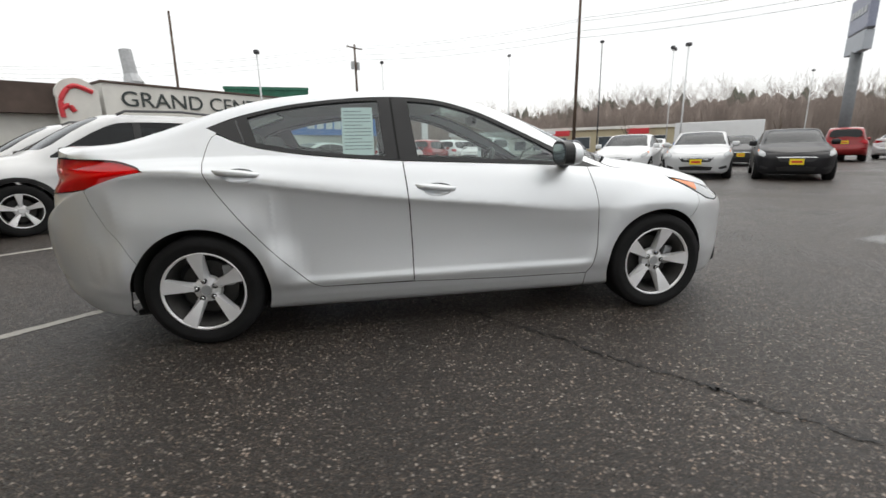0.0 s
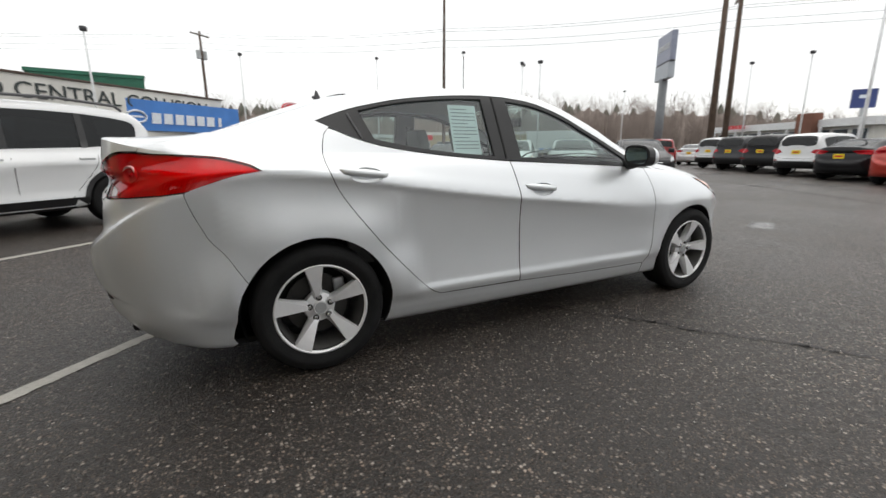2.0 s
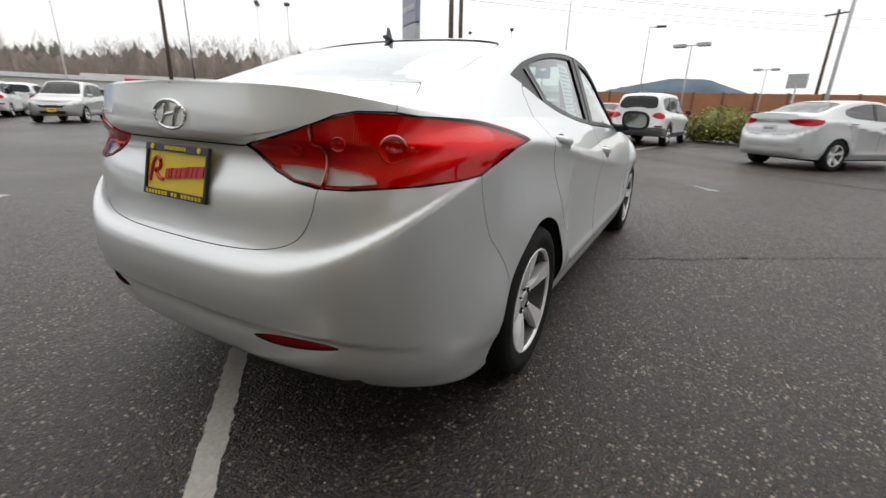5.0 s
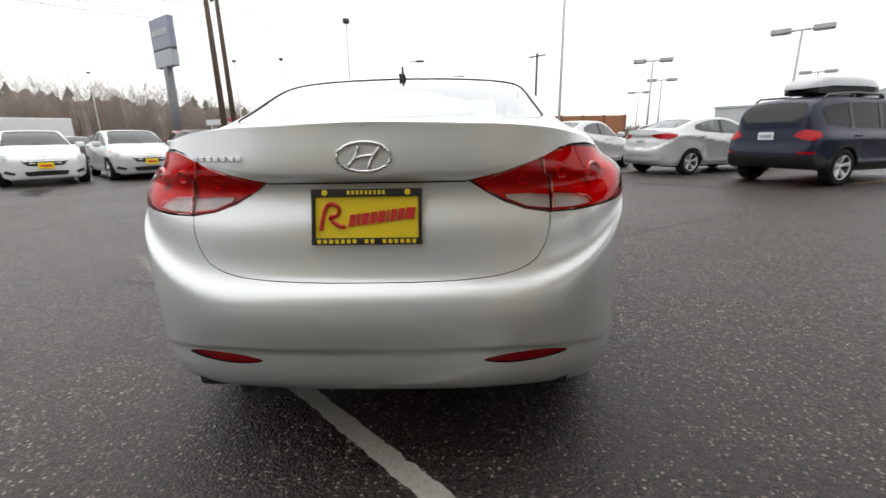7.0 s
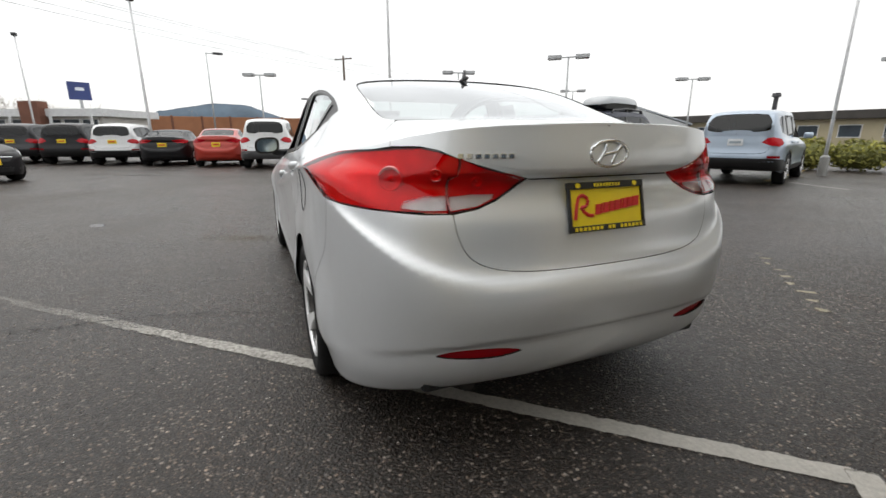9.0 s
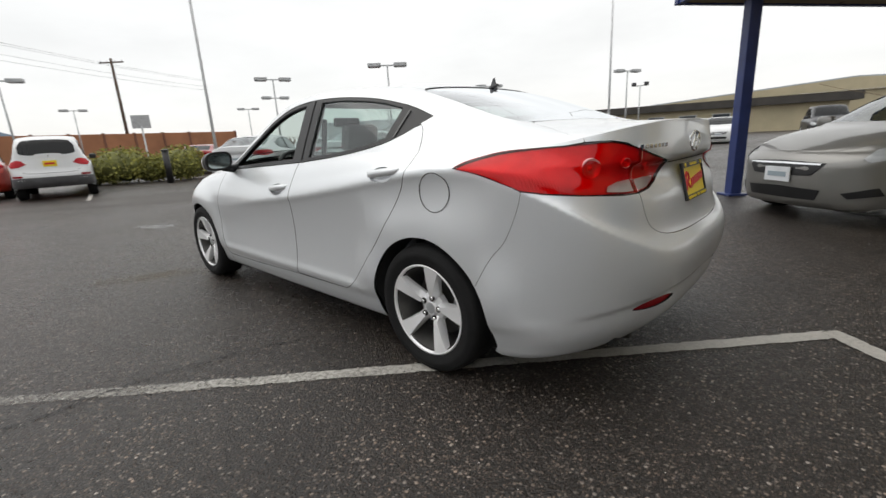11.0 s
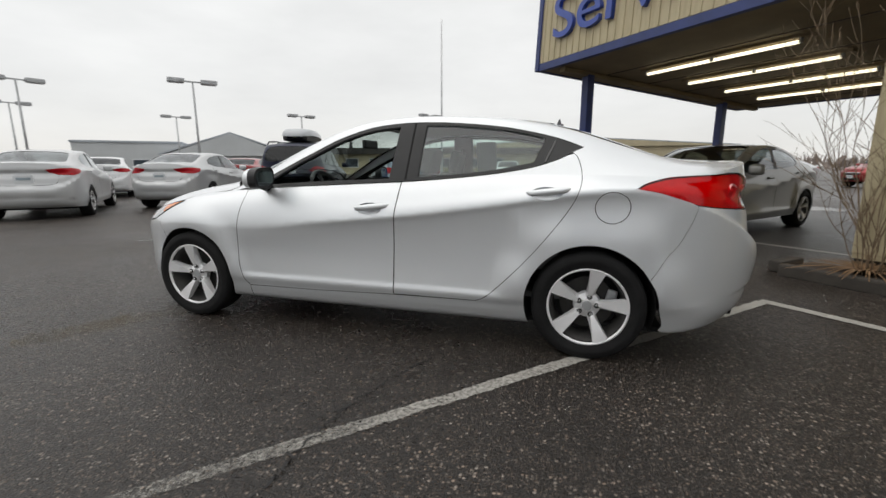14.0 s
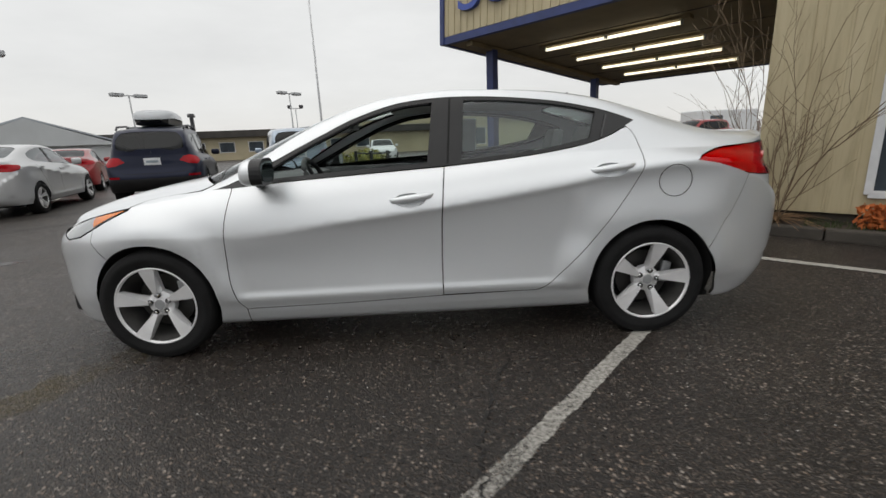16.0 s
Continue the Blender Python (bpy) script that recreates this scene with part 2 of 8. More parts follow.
def reflector(name, color, ribs):
    """Lamp reflector: pressed bright plastic with fine upright ribs."""
    m, nt, b, L = nodes_of(name)
    tc = nt.nodes.new("ShaderNodeTexCoord")
    wv = nt.nodes.new("ShaderNodeTexWave")
    wv.bands_direction = "Y"
    wv.inputs["Scale"].default_value, wv.inputs["Distortion"].default_value = ribs, 0.6
    L(tc.outputs["Object"], wv.inputs["Vector"])
    n = noise_node(nt, 14.0, 3, 0.5, tc.outputs["Object"])
    L(mix_node(nt, n.outputs["Fac"], tuple(c * 0.55 for c in color), color), b.inputs["Base Color"])
    b.inputs["Metallic"].default_value, b.inputs["Roughness"].default_value = 0.35, 0.35
    bump_node(nt, wv.outputs["Fac"], 0.35, 0.002, b)
    return m


REFLECTOR = reflector("lamp_reflector", (0.95, 0.40, 0.40), 60.0)
CLEAR_REFLECTOR = reflector("reversing_lamp_reflector", (0.82, 0.79, 0.79), 75.0)
SILVER = paint("silver_paint", (0.765, 0.787, 0.808), 0.56, 0.40, 0.12)
GLASS = glass("car_glass", (0.70, 0.80, 0.77), alpha=0.03, sheen=1.2)
GLASS_DARK = glass("tinted_glass", (0.07, 0.08, 0.085), alpha=0.0, sheen=0.75)
GLASS_MID = glass("light_tint_glass", (0.42, 0.46, 0.46), alpha=0.04, sheen=1.2)
GLASS_REAR = glass("rear_glass", (0.55, 0.6, 0.6), alpha=0.20)
BLACK_TRIM = mat("black_trim", (0.012, 0.012, 0.013), 0.38, vary=0.3)
BLACK_GLOSS = mat("black_gloss", (0.010, 0.010, 0.011), 0.16, coat=0.6, vary=0.2)
DARK_CORE = mat("underbody", (0.012, 0.012, 0.012), 0.85, vary=0.4)
RUBBER = mat("rubber", (0.011, 0.011, 0.0115), 0.8, spec=0.25, vary=0.35, scale=9, bump=0.25, bump_scale=120)
ALLOY = mat("alloy", (0.86, 0.86, 0.87), 0.34, metal=0.35, vary=0.06, coat=0.4)
# dark copy of the alloy: shade behind the spokes put into the colour
ALLOY_SHADED = mat("brake_dusted_alloy", (0.10, 0.097, 0.094), 0.5, metal=0.5, vary=0.3, scale=9)
ALLOY_DARK = mat("brake_dust_metal", (0.06, 0.058, 0.055), 0.55, metal=0.6, vary=0.3)
CHROME = mat("chrome", (0.82, 0.83, 0.84), 0.09, metal=1.0, vary=0.03)
MIRROR_GLASS = mat("tinted_mirror", (0.50, 0.58, 0.60), 0.06, metal=1.0, vary=0.03)
RED_SHELL = glass("red_lamp_shell", (0.86, 0.012, 0.03), alpha=0.0, sheen=0.75)
CLEAR_SHELL = glass("clear_lamp_shell", (0.86, 0.84, 0.84), alpha=0.02, sheen=1.0)
BOWL = mat("bulb_bowl_metal", (0.86, 0.40, 0.40), 0.42, metal=0.5, vary=0.03)
RED_LENS = lens("red_lens", (0.40, 0.005, 0.012), rough=0.16, coat=0.25, spec=0.2)
DEEP_RED_LENS = lens("deep_red_lens", (0.30, 0.004, 0.010), coat=0.2, spec=0.2)
AMBER_LENS = lens("amber_lens", (0.85, 0.22, 0.02))
HEAD_LENS = lens("headlight_lens", (0.42, 0.44, 0.45))
GREY_PLASTIC = mat("grey_plastic", (0.10, 0.10, 0.105), 0.55, vary=0.2, bump=0.2)
CABIN = mat("cabin_grey", (0.12, 0.122, 0.125), 0.7, vary=0.25, bump=0.3, bump_scale=90)
SEAT_GREY = mat("seat_fabric", (0.27, 0.272, 0.27), 0.85, vary=0.2, bump=0.4, bump_scale=200)
HEADLINER = mat("headliner", (0.50, 0.50, 0.48), 0.9, vary=0.08)
PAPER = mat("paper", (0.84, 0.92, 0.94), 0.7, vary=0.04)
INK = mat("grey_ink", (0.30, 0.36, 0.40), 0.7)
PLATE_YELLOW = mat("plate_yellow", (0.82, 0.62, 0.015), 0.4, vary=0.08)
PLATE_RED = mat("plate_red", (0.55, 0.02, 0.02), 0.45)
PLATE_WHITE = mat("plate_white", (0.68, 0.70, 0.72), 0.45)
ASPHALT = asphalt()
LINE_WHITE = worn_line("worn_white_line", (0.50, 0.48, 0.44), 0.76)
LINE_YELLOW = worn_line("worn_yellow_line", (0.55, 0.40, 0.12), 0.45)
LINE_FAINT = worn_line("faint_yellow_line", (0.13, 0.10, 0.045), 0.02)
LINE_PALE = worn_line("pale_stencil", (0.40, 0.36, 0.26), 0.6)
CRACK = mat("crack_filler", (0.012, 0.011, 0.011), 0.6, vary=0.4, scale=20)
SIDING = siding()
BLUE_PAINT = mat("blue_trim", (0.028, 0.045, 0.16), 0.45, vary=0.2, scale=4)
BLUE_LETTER = mat("blue_letter", (0.02, 0.06, 0.35), 0.3, coat=0.4, vary=0.1)
SOFFIT = mat("soffit_tan", (0.24, 0.185, 0.105), 0.7, vary=0.2, scale=2)
TUBE = emitter("lit_tube", (1.0, 0.90, 0.66), 1.9)
GALV = mat("galvanised_steel", (0.42, 0.43, 0.44), 0.5, metal=0.5, vary=0.15)
LAMP_WHITE = mat("white_pole_paint", (0.66, 0.67, 0.68), 0.5, vary=0.1)
LAMP_DARK = mat("dark_lamp_head", (0.05, 0.05, 0.055), 0.5, vary=0.2)
POLE_WOOD = mat("weathered_pole", (0.085, 0.058, 0.042), 0.9, vary=0.35, scale=3, bump=0.5, bump_scale=30)
WIRE = mat("wire_black", (0.05, 0.05, 0.055), 0.6)
WALL_WHITE = mat("white_block_wall", (0.66, 0.65, 0.61), 0.8, vary=0.12, scale=0.6, bump=0.2, bump_scale=12)
SIGN_DARK = mat("dark_lettering", (0.035, 0.045, 0.045), 0.6)
BANNER_BLUE = mat("banner_blue", (0.055, 0.20, 0.56), 0.5, vary=0.1, scale=0.8)
WHITE_VINYL = mat("white_vinyl", (0.72, 0.76, 0.82), 0.5)
GREEN_SHEET = mat("green_sheet", (0.02, 0.14, 0.085), 0.5, vary=0.2, scale=1)
ROOF_BROWN = mat("brown_roof", (0.085, 0.062, 0.052), 0.9, vary=0.25, scale=1)
ROOF_DARK = mat("dark_roof", (0.06, 0.055, 0.05), 0.9, vary=0.25, scale=1)
TAN_WALL = mat("tan_wall", (0.46, 0.40, 0.27), 0.8, vary=0.12, scale=0.5)
ORANGE_FENCE = mat("orange_wall", (0.32, 0.14, 0.07), 0.8, vary=0.2, scale=0.4)
BRICK_RED = mat("brick_brown", (0.17, 0.075, 0.05), 0.85, vary=0.2, scale=1)
WINDOW_DARK = mat("dark_window", (0.05, 0.065, 0.08), 0.12, vary=0.3, scale=0.8)
PALE_SHEET = mat("pale_sheet", (0.52, 0.54, 0.55), 0.6, vary=0.08, scale=0.4)
GREY_METAL_ROOF = mat("grey_metal_sheet", (0.40, 0.43, 0.47), 0.5, vary=0.1, scale=0.5)
BARK = mat("bark", (0.10, 0.075, 0.055), 0.9, vary=0.3, scale=4)
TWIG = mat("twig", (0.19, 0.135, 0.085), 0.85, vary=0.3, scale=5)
# distance haze is mixed into this twig colour, so it is paler than TWIG
HAZED_TWIG = mat("far_twigs", (0.26, 0.215, 0.19), 0.95, vary=0.3, scale=0.3)
# fir green lightened in the colour to stand for haze
HAZED_FIR = mat("fir_green", (0.10, 0.115, 0.09), 0.9, vary=0.4, scale=0.3)
# the hill's blue is air haze painted into its colour
HILL = mat("hill_blue", (0.085, 0.12, 0.16), 1.0, vary=0.3, scale=0.02)
LEAF = mat("hedge_leaf", (0.28, 0.27, 0.055), 0.7, vary=0.5, scale=3)
LEAF_DARK = mat("hedge_leaf_dark", (0.13, 0.135, 0.035), 0.75, vary=0.4, scale=3)
GRASS = mat("grass", (0.05, 0.075, 0.022), 0.9, vary=0.5, scale=8, bump=0.6, bump_scale=60)
SOIL = mat("soil", (0.055, 0.04, 0.03), 0.95, vary=0.4, scale=6, bump=0.6, bump_scale=30)
KERB = mat("kerb_concrete", (0.055, 0.048, 0.04), 0.85, vary=0.3, scale=3, bump=0.4, bump_scale=50)
CONCRETE = mat("concrete", (0.30, 0.30, 0.29), 0.7, vary=0.2, scale=1)
DEAD_FROND = mat("dead_leaves", (0.20, 0.12, 0.06), 0.9, vary=0.4, scale=9)
ORANGE_LEAF = mat("orange_leaves", (0.48, 0.13, 0.03), 0.8, vary=0.3, scale=9)
SIGN_BLUE = mat("sign_blue", (0.03, 0.05, 0.18), 0.4)
SIGN_RED = mat("sign_red", (0.55, 0.03, 0.04), 0.4)
SIGN_POST = mat("sign_post_grey", (0.15, 0.16, 0.17), 0.55, vary=0.15)
SIGN_PANEL = mat("sign_panel_blue_grey", (0.24, 0.26, 0.34), 0.4, vary=0.15)
BOX_GREY = mat("roof_box_shell", (0.42, 0.44, 0.46), 0.35, vary=0.06, coat=0.3)
WATER = rain_film("puddle")
GRIT = mat("bright_grit", (0.62, 0.60, 0.57), 0.6)


# ---- mesh helpers ----
def mesh_object(name, verts, faces, material, parent=None, label="", smooth=True, normals=None):
    me = bpy.data.meshes.new(name)
    me.from_pydata([tuple(map(float, v)) for v in verts], [], faces)
    me.materials.append(material)
    if smooth:
        me.polygons.foreach_set("use_smooth", [True] * len(me.polygons))
    if normals is not None:
        me.normals_split_custom_set_from_vertices([tuple(map(float, n)) for n in normals])
    me.update()
    ob = new(name, me)
    if parent is not None:
        ob.parent = parent
    if label:
        ob["label"] = label
    return ob


def part(name, bm, material, parent, label="", smooth=False):
    """Link a bmesh as one mesh object under a thing or a part."""
    me = bpy.data.meshes.new(name)
    bm.to_mesh(me)
    bm.free()
    me.materials.append(material)
    if smooth:
        me.polygons.foreach_set("use_smooth", [True] * len(me.polygons))
    ob = new(name, me)
    if parent is not None:
        ob.parent = parent
    if label:
        ob["label"] = label
    return ob


def box_bm(size, at=(0, 0, 0), bevel=0.0, rot=None, bm=None):
    bm = bm or bmesh.new()
    got = bmesh.ops.create_cube(bm, size=1)
    vs = got["verts"]
    bmesh.ops.scale(bm, vec=size, verts=vs)
    if bevel:
        es = list({e for v in vs for e in v.link_edges})
        r = bmesh.ops.bevel(bm, geom=es, offset=bevel, segments=2, affect="EDGES", profile=0.6)
        vs = list({v for f in r["faces"] for v in f.verts} | {v for v in vs if v.is_valid})
    if rot is not None:
        bmesh.ops.rotate(bm, verts=vs, matrix=rot)
    bmesh.ops.translate(bm, vec=at, verts=vs)
    return bm


def tube_bm(points, radii, sides=8, bm=None, cap=True):
    """A tapered tube along points."""
    bm = bm or bmesh.new()
    pts = [Vector(p) for p in points]
    if not hasattr(radii, "__len__"):
        radii = [radii] * len(pts)
    rings = []
    for i, p in enumerate(pts):
        d = (pts[min(i + 1, len(pts) - 1)] - pts[max(i - 1, 0)]).normalized()
        a = d.orthogonal().normalized() if abs(d.z) < 0.95 else Vector((1, 0, 0))
        a = (a - d * a.dot(d)).normalized()
        b = d.cross(a)
        rings.append([bm.verts.new(p + radii[i] * (a * math.cos(k * math.tau / sides) + b * math.sin(k * math.tau / sides))) for k in range(sides)])
    for r0, r1 in zip(rings, rings[1:]):
        for k in range(sides):
            bm.faces.new((r0[k], r0[(k + 1) % sides], r1[(k + 1) % sides], r1[k]))
    if cap:
        bm.faces.new(rings[0][::-1])
        bm.faces.new(rings[-1])
    return bm


def prism_bm(outline, depth, bm=None, axis="y"):
    """A flat outline (a, b) given a thickness; axis y puts it in x, z."""
    bm = bm or bmesh.new()
    f = (lambda a, b, d: (a, d, b)) if axis == "y" else (lambda a, b, d: (d, a, b)) if axis == "x" else (lambda a, b, d: (a, b, d))
    lo = [bm.verts.new(f(a, b, 0)) for a, b in outline]
    hi = [bm.verts.new(f(a, b, depth)) for a, b in outline]
    n = len(outline)
    bm.faces.new(lo)
    bm.faces.new(hi[::-1])
    for i in range(n):
        bm.faces.new((lo[i], hi[i], hi[(i + 1) % n], lo[(i + 1) % n]))
    bmesh.ops.recalc_face_normals(bm, faces=bm.faces)
    return bm


def lathe_bm(profile, sides=48, bm=None):
    """A profile (radius, y) turned about the y axis."""
    bm = bm or bmesh.new()
    rings = []
    for r, y in profile:
        rings.append([bm.verts.new((r * math.cos(k * math.tau / sides), y, r * math.sin(k * math.tau / sides))) for k in range(sides)])
    for a, b in zip(rings, rings[1:]):
        for k in range(sides):
            bm.faces.new((a[k], a[(k + 1) % sides], b[(k + 1) % sides], b[k]))
    bmesh.ops.recalc_face_normals(bm, faces=bm.faces)
    return bm


def empty(name, at=(0, 0, 0), rz=0.0, **tags):
    e = new(name)
    e.empty_display_size = 0.2
    e.matrix_world = pose(*at, 0, 0, rz)
    return tagged(e, **tags)


# ---- car bodies ----
from mathutils.geometry import delaunay_2d_cdt


def spline(xs, ys):
    """A monotone cubic through the points; xs in any order."""
    o = np.argsort(xs)
    x, y = np.array(xs, float)[o], np.array(ys, float)[o]
    h, d = np.diff(x), np.diff(y) / np.diff(x)
    m = np.zeros(len(x))
    m[0], m[-1] = d[0], d[-1]
    for i in range(1, len(x) - 1):
        if d[i - 1] * d[i] > 0:
            a, b = 2 * h[i] + h[i - 1], h[i] + 2 * h[i - 1]
            m[i] = (a + b) / (a / d[i - 1] + b / d[i])

    def f(v):
        v = np.clip(np.asarray(v, float), x[0], x[-1])
        i = np.clip(np.searchsorted(x, v) - 1, 0, len(x) - 2)
        t = (v - x[i]) / h[i]
        return (y[i] * (1 + 2 * t) * (1 - t) ** 2 + h[i] * m[i] * t * (1 - t) ** 2 + y[i + 1] * t * t * (3 - 2 * t) + h[i] * m[i + 1] * t * t * (t - 1))
    return f


def smooth01(t):
    t = np.clip(t, 0, 1)
    return t * t * (3 - 2 * t)


LC = 0.9  # the stretch of the flat domain above the shoulder


class Skin:
    """A car's skin over a flat domain (s, v). s runs along the side (equal to x between the corners) and on round the rear
    and the front to the centre line; v is the height up to the shoulder and above it the way up to the centre line."""

    def __init__(self, k):
        self.k = k
        self.zs, self.ys, self.zr, self.yr = (spline(*k[n]) for n in ("zs", "ys", "zr", "yr"))
        self.zc, self.zch, self.crease, self.w = (spline(*k[n]) for n in ("zc", "zch", "crease", "w"))
        self.xr0, self.xf0 = k["ends"]
        self.nr, self.nf = k["round"]
        self.rz, self.rx = np.array(k["rear"]).T
        self.fz, self.fx = np.array(k["front"]).T
        self.smin, self.smax = self.xr0 - 1.0, self.xf0 + 1.0

    def levels(self, s):
        """Heights, x and half widths of the skin's lines at s: arrays (n, 13)."""
        s = np.atleast_1d(s).astype(float)
        k = self.k
        tr, tf = np.clip(self.xr0 - s, 0, 1), np.clip(s - self.xf0, 0, 1)
        pr, pf = 2 / self.nr, 2 / self.nf
        sr, cr = np.sin(tr * math.pi / 2) ** pr, np.abs(np.cos(tr * math.pi / 2)) ** pr
        sf, cf = np.sin(tf * math.pi / 2) ** pf, np.abs(np.cos(tf * math.pi / 2)) ** pf
        xs = np.clip(s, self.xr0, self.xf0) - sr * 0.55 + sf * 0.6
        zs, zch, c, w = self.zs(xs), self.zch(xs), self.crease(xs), self.w(xs)
        zch = np.minimum(zch, zs - 0.07)
        ins = w - self.ys(xs)
        b = k["sill"]
        z0 = np.stack([0 * s + b, 0 * s + b + 0.025, 0 * s + b + 0.075, 0 * s + b + 0.13, 0 * s + b + 0.17, 0 * s + b + 0.215,
                       b + 0.27 + 0.5 * (zch - b - 0.33), zch - 0.03, zch, zch + 0.02, zch + 0.5 * (zs - zch), zch + 0.8 * (zs - zch), zs], 1)
        m = smooth01((1.02 - np.abs(xs)) / 0.18)
        i0 = np.stack([0 * s + 0.11, 0 * s + 0.058, 0 * s + 0.030, 0 * s + 0.016, 0.011 - 0.006 * m, 0.011 + 0.003 * m, 0.010 + 0.004 * m + 0.010 * c, 0.001 + 0.007 * c, 0 * s,
                       0.001 + (0.01 + 0.03 * c) * ins, (0.26 + 0.16 * c) * ins, (0.63 + 0.11 * c) * ins, ins], 1)
        wr, wf = smooth01(tr * 1.15)[:, None], smooth01(tf * 1.15)[:, None]
        z = z0 * (1 - wr) * (1 - wf) + wr * self.rz + wf * self.fz
        i0[:, :5] = i0[:, :5] * (1 - 0.75 * smooth01((np.abs(xs) - 1.45) / 0.25))[:, None]
        ar, af = self.xr0 - self.rx, self.fx - self.xf0
        x = np.clip(s, self.xr0, self.xf0)[:, None] - sr[:, None] * ar + sf[:, None] * af
        y = (w[:, None] - i0) * (cr * cf)[:, None]
        y = y * (1 - wr * np.array(k["tuck"]))
        for ax, az, r0, amp in k["flares"]:
            r = np.hypot(x - ax, z - az)
            y = y + amp * (smooth01((r0 - r) / 0.13) if r0 > 0.44 else np.exp(-((r - r0) / 0.055) ** 2)) * (cr * cf)[:, None] ** 2 * smooth01((z - 0.26) / 0.12)
        return z, x, y

    def section(self, x, y0, z0):
        """Points of the half section above the shoulder at x: arrays (n, m) of y, z from the shoulder to the centre."""
        yr, zr, zc = self.yr(x), self.zr(x), self.zc(x)
        yr = np.minimum(yr, y0 * 0.93)
        zr = np.maximum(zr, z0 + 0.004)
        zc = np.maximum(zc, zr + 0.003)
        py = np.stack([y0, y0 + 0.5 * (yr - y0) + 0.006, yr, 0.86 * yr, 0.52 * yr, 0 * yr], 1)
        pz = np.stack([z0, z0 + 0.5 * (zr - z0), zr, zr + 0.55 * (zc - zr), zr + 0.88 * (zc - zr), zc], 1)
        m = 40
        out = []
        for p in (py, pz):
            first, last = 2 * p[:, :1] - p[:, 1:2], (p[:, -2:-1] if p is pz else -p[:, -2:-1])
            q = np.concatenate([first, p, last], 1)
            t = np.linspace(0, 4.9999, m)
            i = t.astype(int)
            f = t - i
            a, b_, c_, d = (q[:, i + j] for j in range(4))
            out.append(0.5 * (2 * b_ + (c_ - a) * f + (2 * a - 5 * b_ + 4 * c_ - d) * f * f + (3 * b_ - a - 3 * c_ + d) * f ** 3))
        return out[0], out[1]

    def at(self, s, v, out=0.0):
        """Points of the skin (left half, y >= 0), pushed outward by out."""
        s, v = np.atleast_1d(np.asarray(s, float)), np.atleast_1d(np.asarray(v, float))
        p = self._at(s, v)
        if np.any(out):
            p = p + self.normal(s, v) * out
        return p

    def _at(self, s, v):
        s = np.clip(s, self.smin, self.smax)
        z, x, y = self.levels(s)
        n = len(s)
        top = z[:, -1]
        vv = np.minimum(v, top)
        i = np.clip((vv[:, None] >= z).sum(1) - 1, 0, z.shape[1] - 2)
        r = np.arange(n)
        h = np.diff(z, axis=1)

        def tang(a):
            d = np.diff(a, axis=1) / np.maximum(h, 1e-5)
            mm = np.concatenate([d[:, :1], (d[:, :-1] * h[:, 1:] + d[:, 1:] * h[:, :-1]) / np.maximum(h[:, 1:] + h[:, :-1], 1e-5), d[:, -1:]], 1)
            lim = np.concatenate([np.abs(d[:, :1]), np.minimum(np.abs(d[:, :-1]), np.abs(d[:, 1:])), np.abs(d[:, -1:])], 1) * 2.2
            return np.clip(mm, -lim, lim)
        t = (vv - z[r, i]) / np.maximum(h[r, i], 1e-5)
        res = []
        for a in (x, y):
            m = tang(a)
            hh = h[r, i]
            res.append(a[r, i] * (1 + 2 * t) * (1 - t) ** 2 + hh * m[r, i] * t * (1 - t) ** 2 + a[r, i + 1] * t * t * (3 - 2 * t) + hh * m[r, i + 1] * t * t * (t - 1))
        px, py, pz = res[0], res[1], vv.copy()
        up = v > top
        if up.any():
            q = np.clip((v[up] - top[up]) / LC, 0, 1)
            sy, sz = self.section(x[up, -1], y[up, -1], top[up])
            f = q * (sy.shape[1] - 1)
            j = np.clip(f.astype(int), 0, sy.shape[1] - 2)
            f = f - j
            rr = np.arange(len(q))
            px[up] = x[up, -1]
            py[up] = sy[rr, j] * (1 - f) + sy[rr, j + 1] * f
            pz[up] = sz[rr, j] * (1 - f) + sz[rr, j + 1] * f
        return np.stack([px, py, pz], 1)

    def normal(self, s, v):
        e, g = 0.004, 0.007
        s = np.clip(s, self.smin + 2 * e, self.smax - 2 * e)
        v = np.minimum(v, self.levels(s)[0][:, -1] + LC - 2 * g)
        a = self._at(s + e, v) - self._at(s - e, v)
        b = self._at(s, v + g) - self._at(s, v - g)
        n = np.cross(a, b)
        ln = np.linalg.norm(n, axis=1, keepdims=True)
        n = n / np.maximum(ln, 1e-9)
        return -n

    def ridge_lines(self, poly, h, which):
        """Lines of the flat domain along which the skin has an edge: c the side crease, t the shoulder."""
        if not which:
            return []
        a = np.array(poly)[:, 0]
        s = np.arange(a.min() + 1e-4, a.max() - 1e-4, 0.7 * h)
        z = self.levels(s)[0]
        return [list(zip(s.tolist(), z[:, {"c": 8, "t": 12, "s": 6, "b": 7, "l": 10, "m": 11, "g": 4, "h": 5}[w]].tolist())) for w in which]

    def s_of_x(self, x, z=0.7):
        x = float(x)
        if x < self.xr0:
            a = self.xr0 - float(np.interp(z, self.rz, self.rx))
            return self.xr0 - 2 / math.pi * math.asin(min(1, ((self.xr0 - x) / a)) ** (self.nr / 2))
        if x > self.xf0:
            a = float(np.interp(z, self.fz, self.fx)) - self.xf0
            return self.xf0 + 2 / math.pi * math.asin(min(1, ((x - self.xf0) / a)) ** (self.nf / 2))
        return x

    def s_of_y(self, y, rear=True, w=0.86):
        n = self.nr if rear else self.nf
        t = 2 / math.pi * math.acos(min(1, max(0, y / w)) ** (n / 2))
        return self.xr0 - t if rear else self.xf0 + t

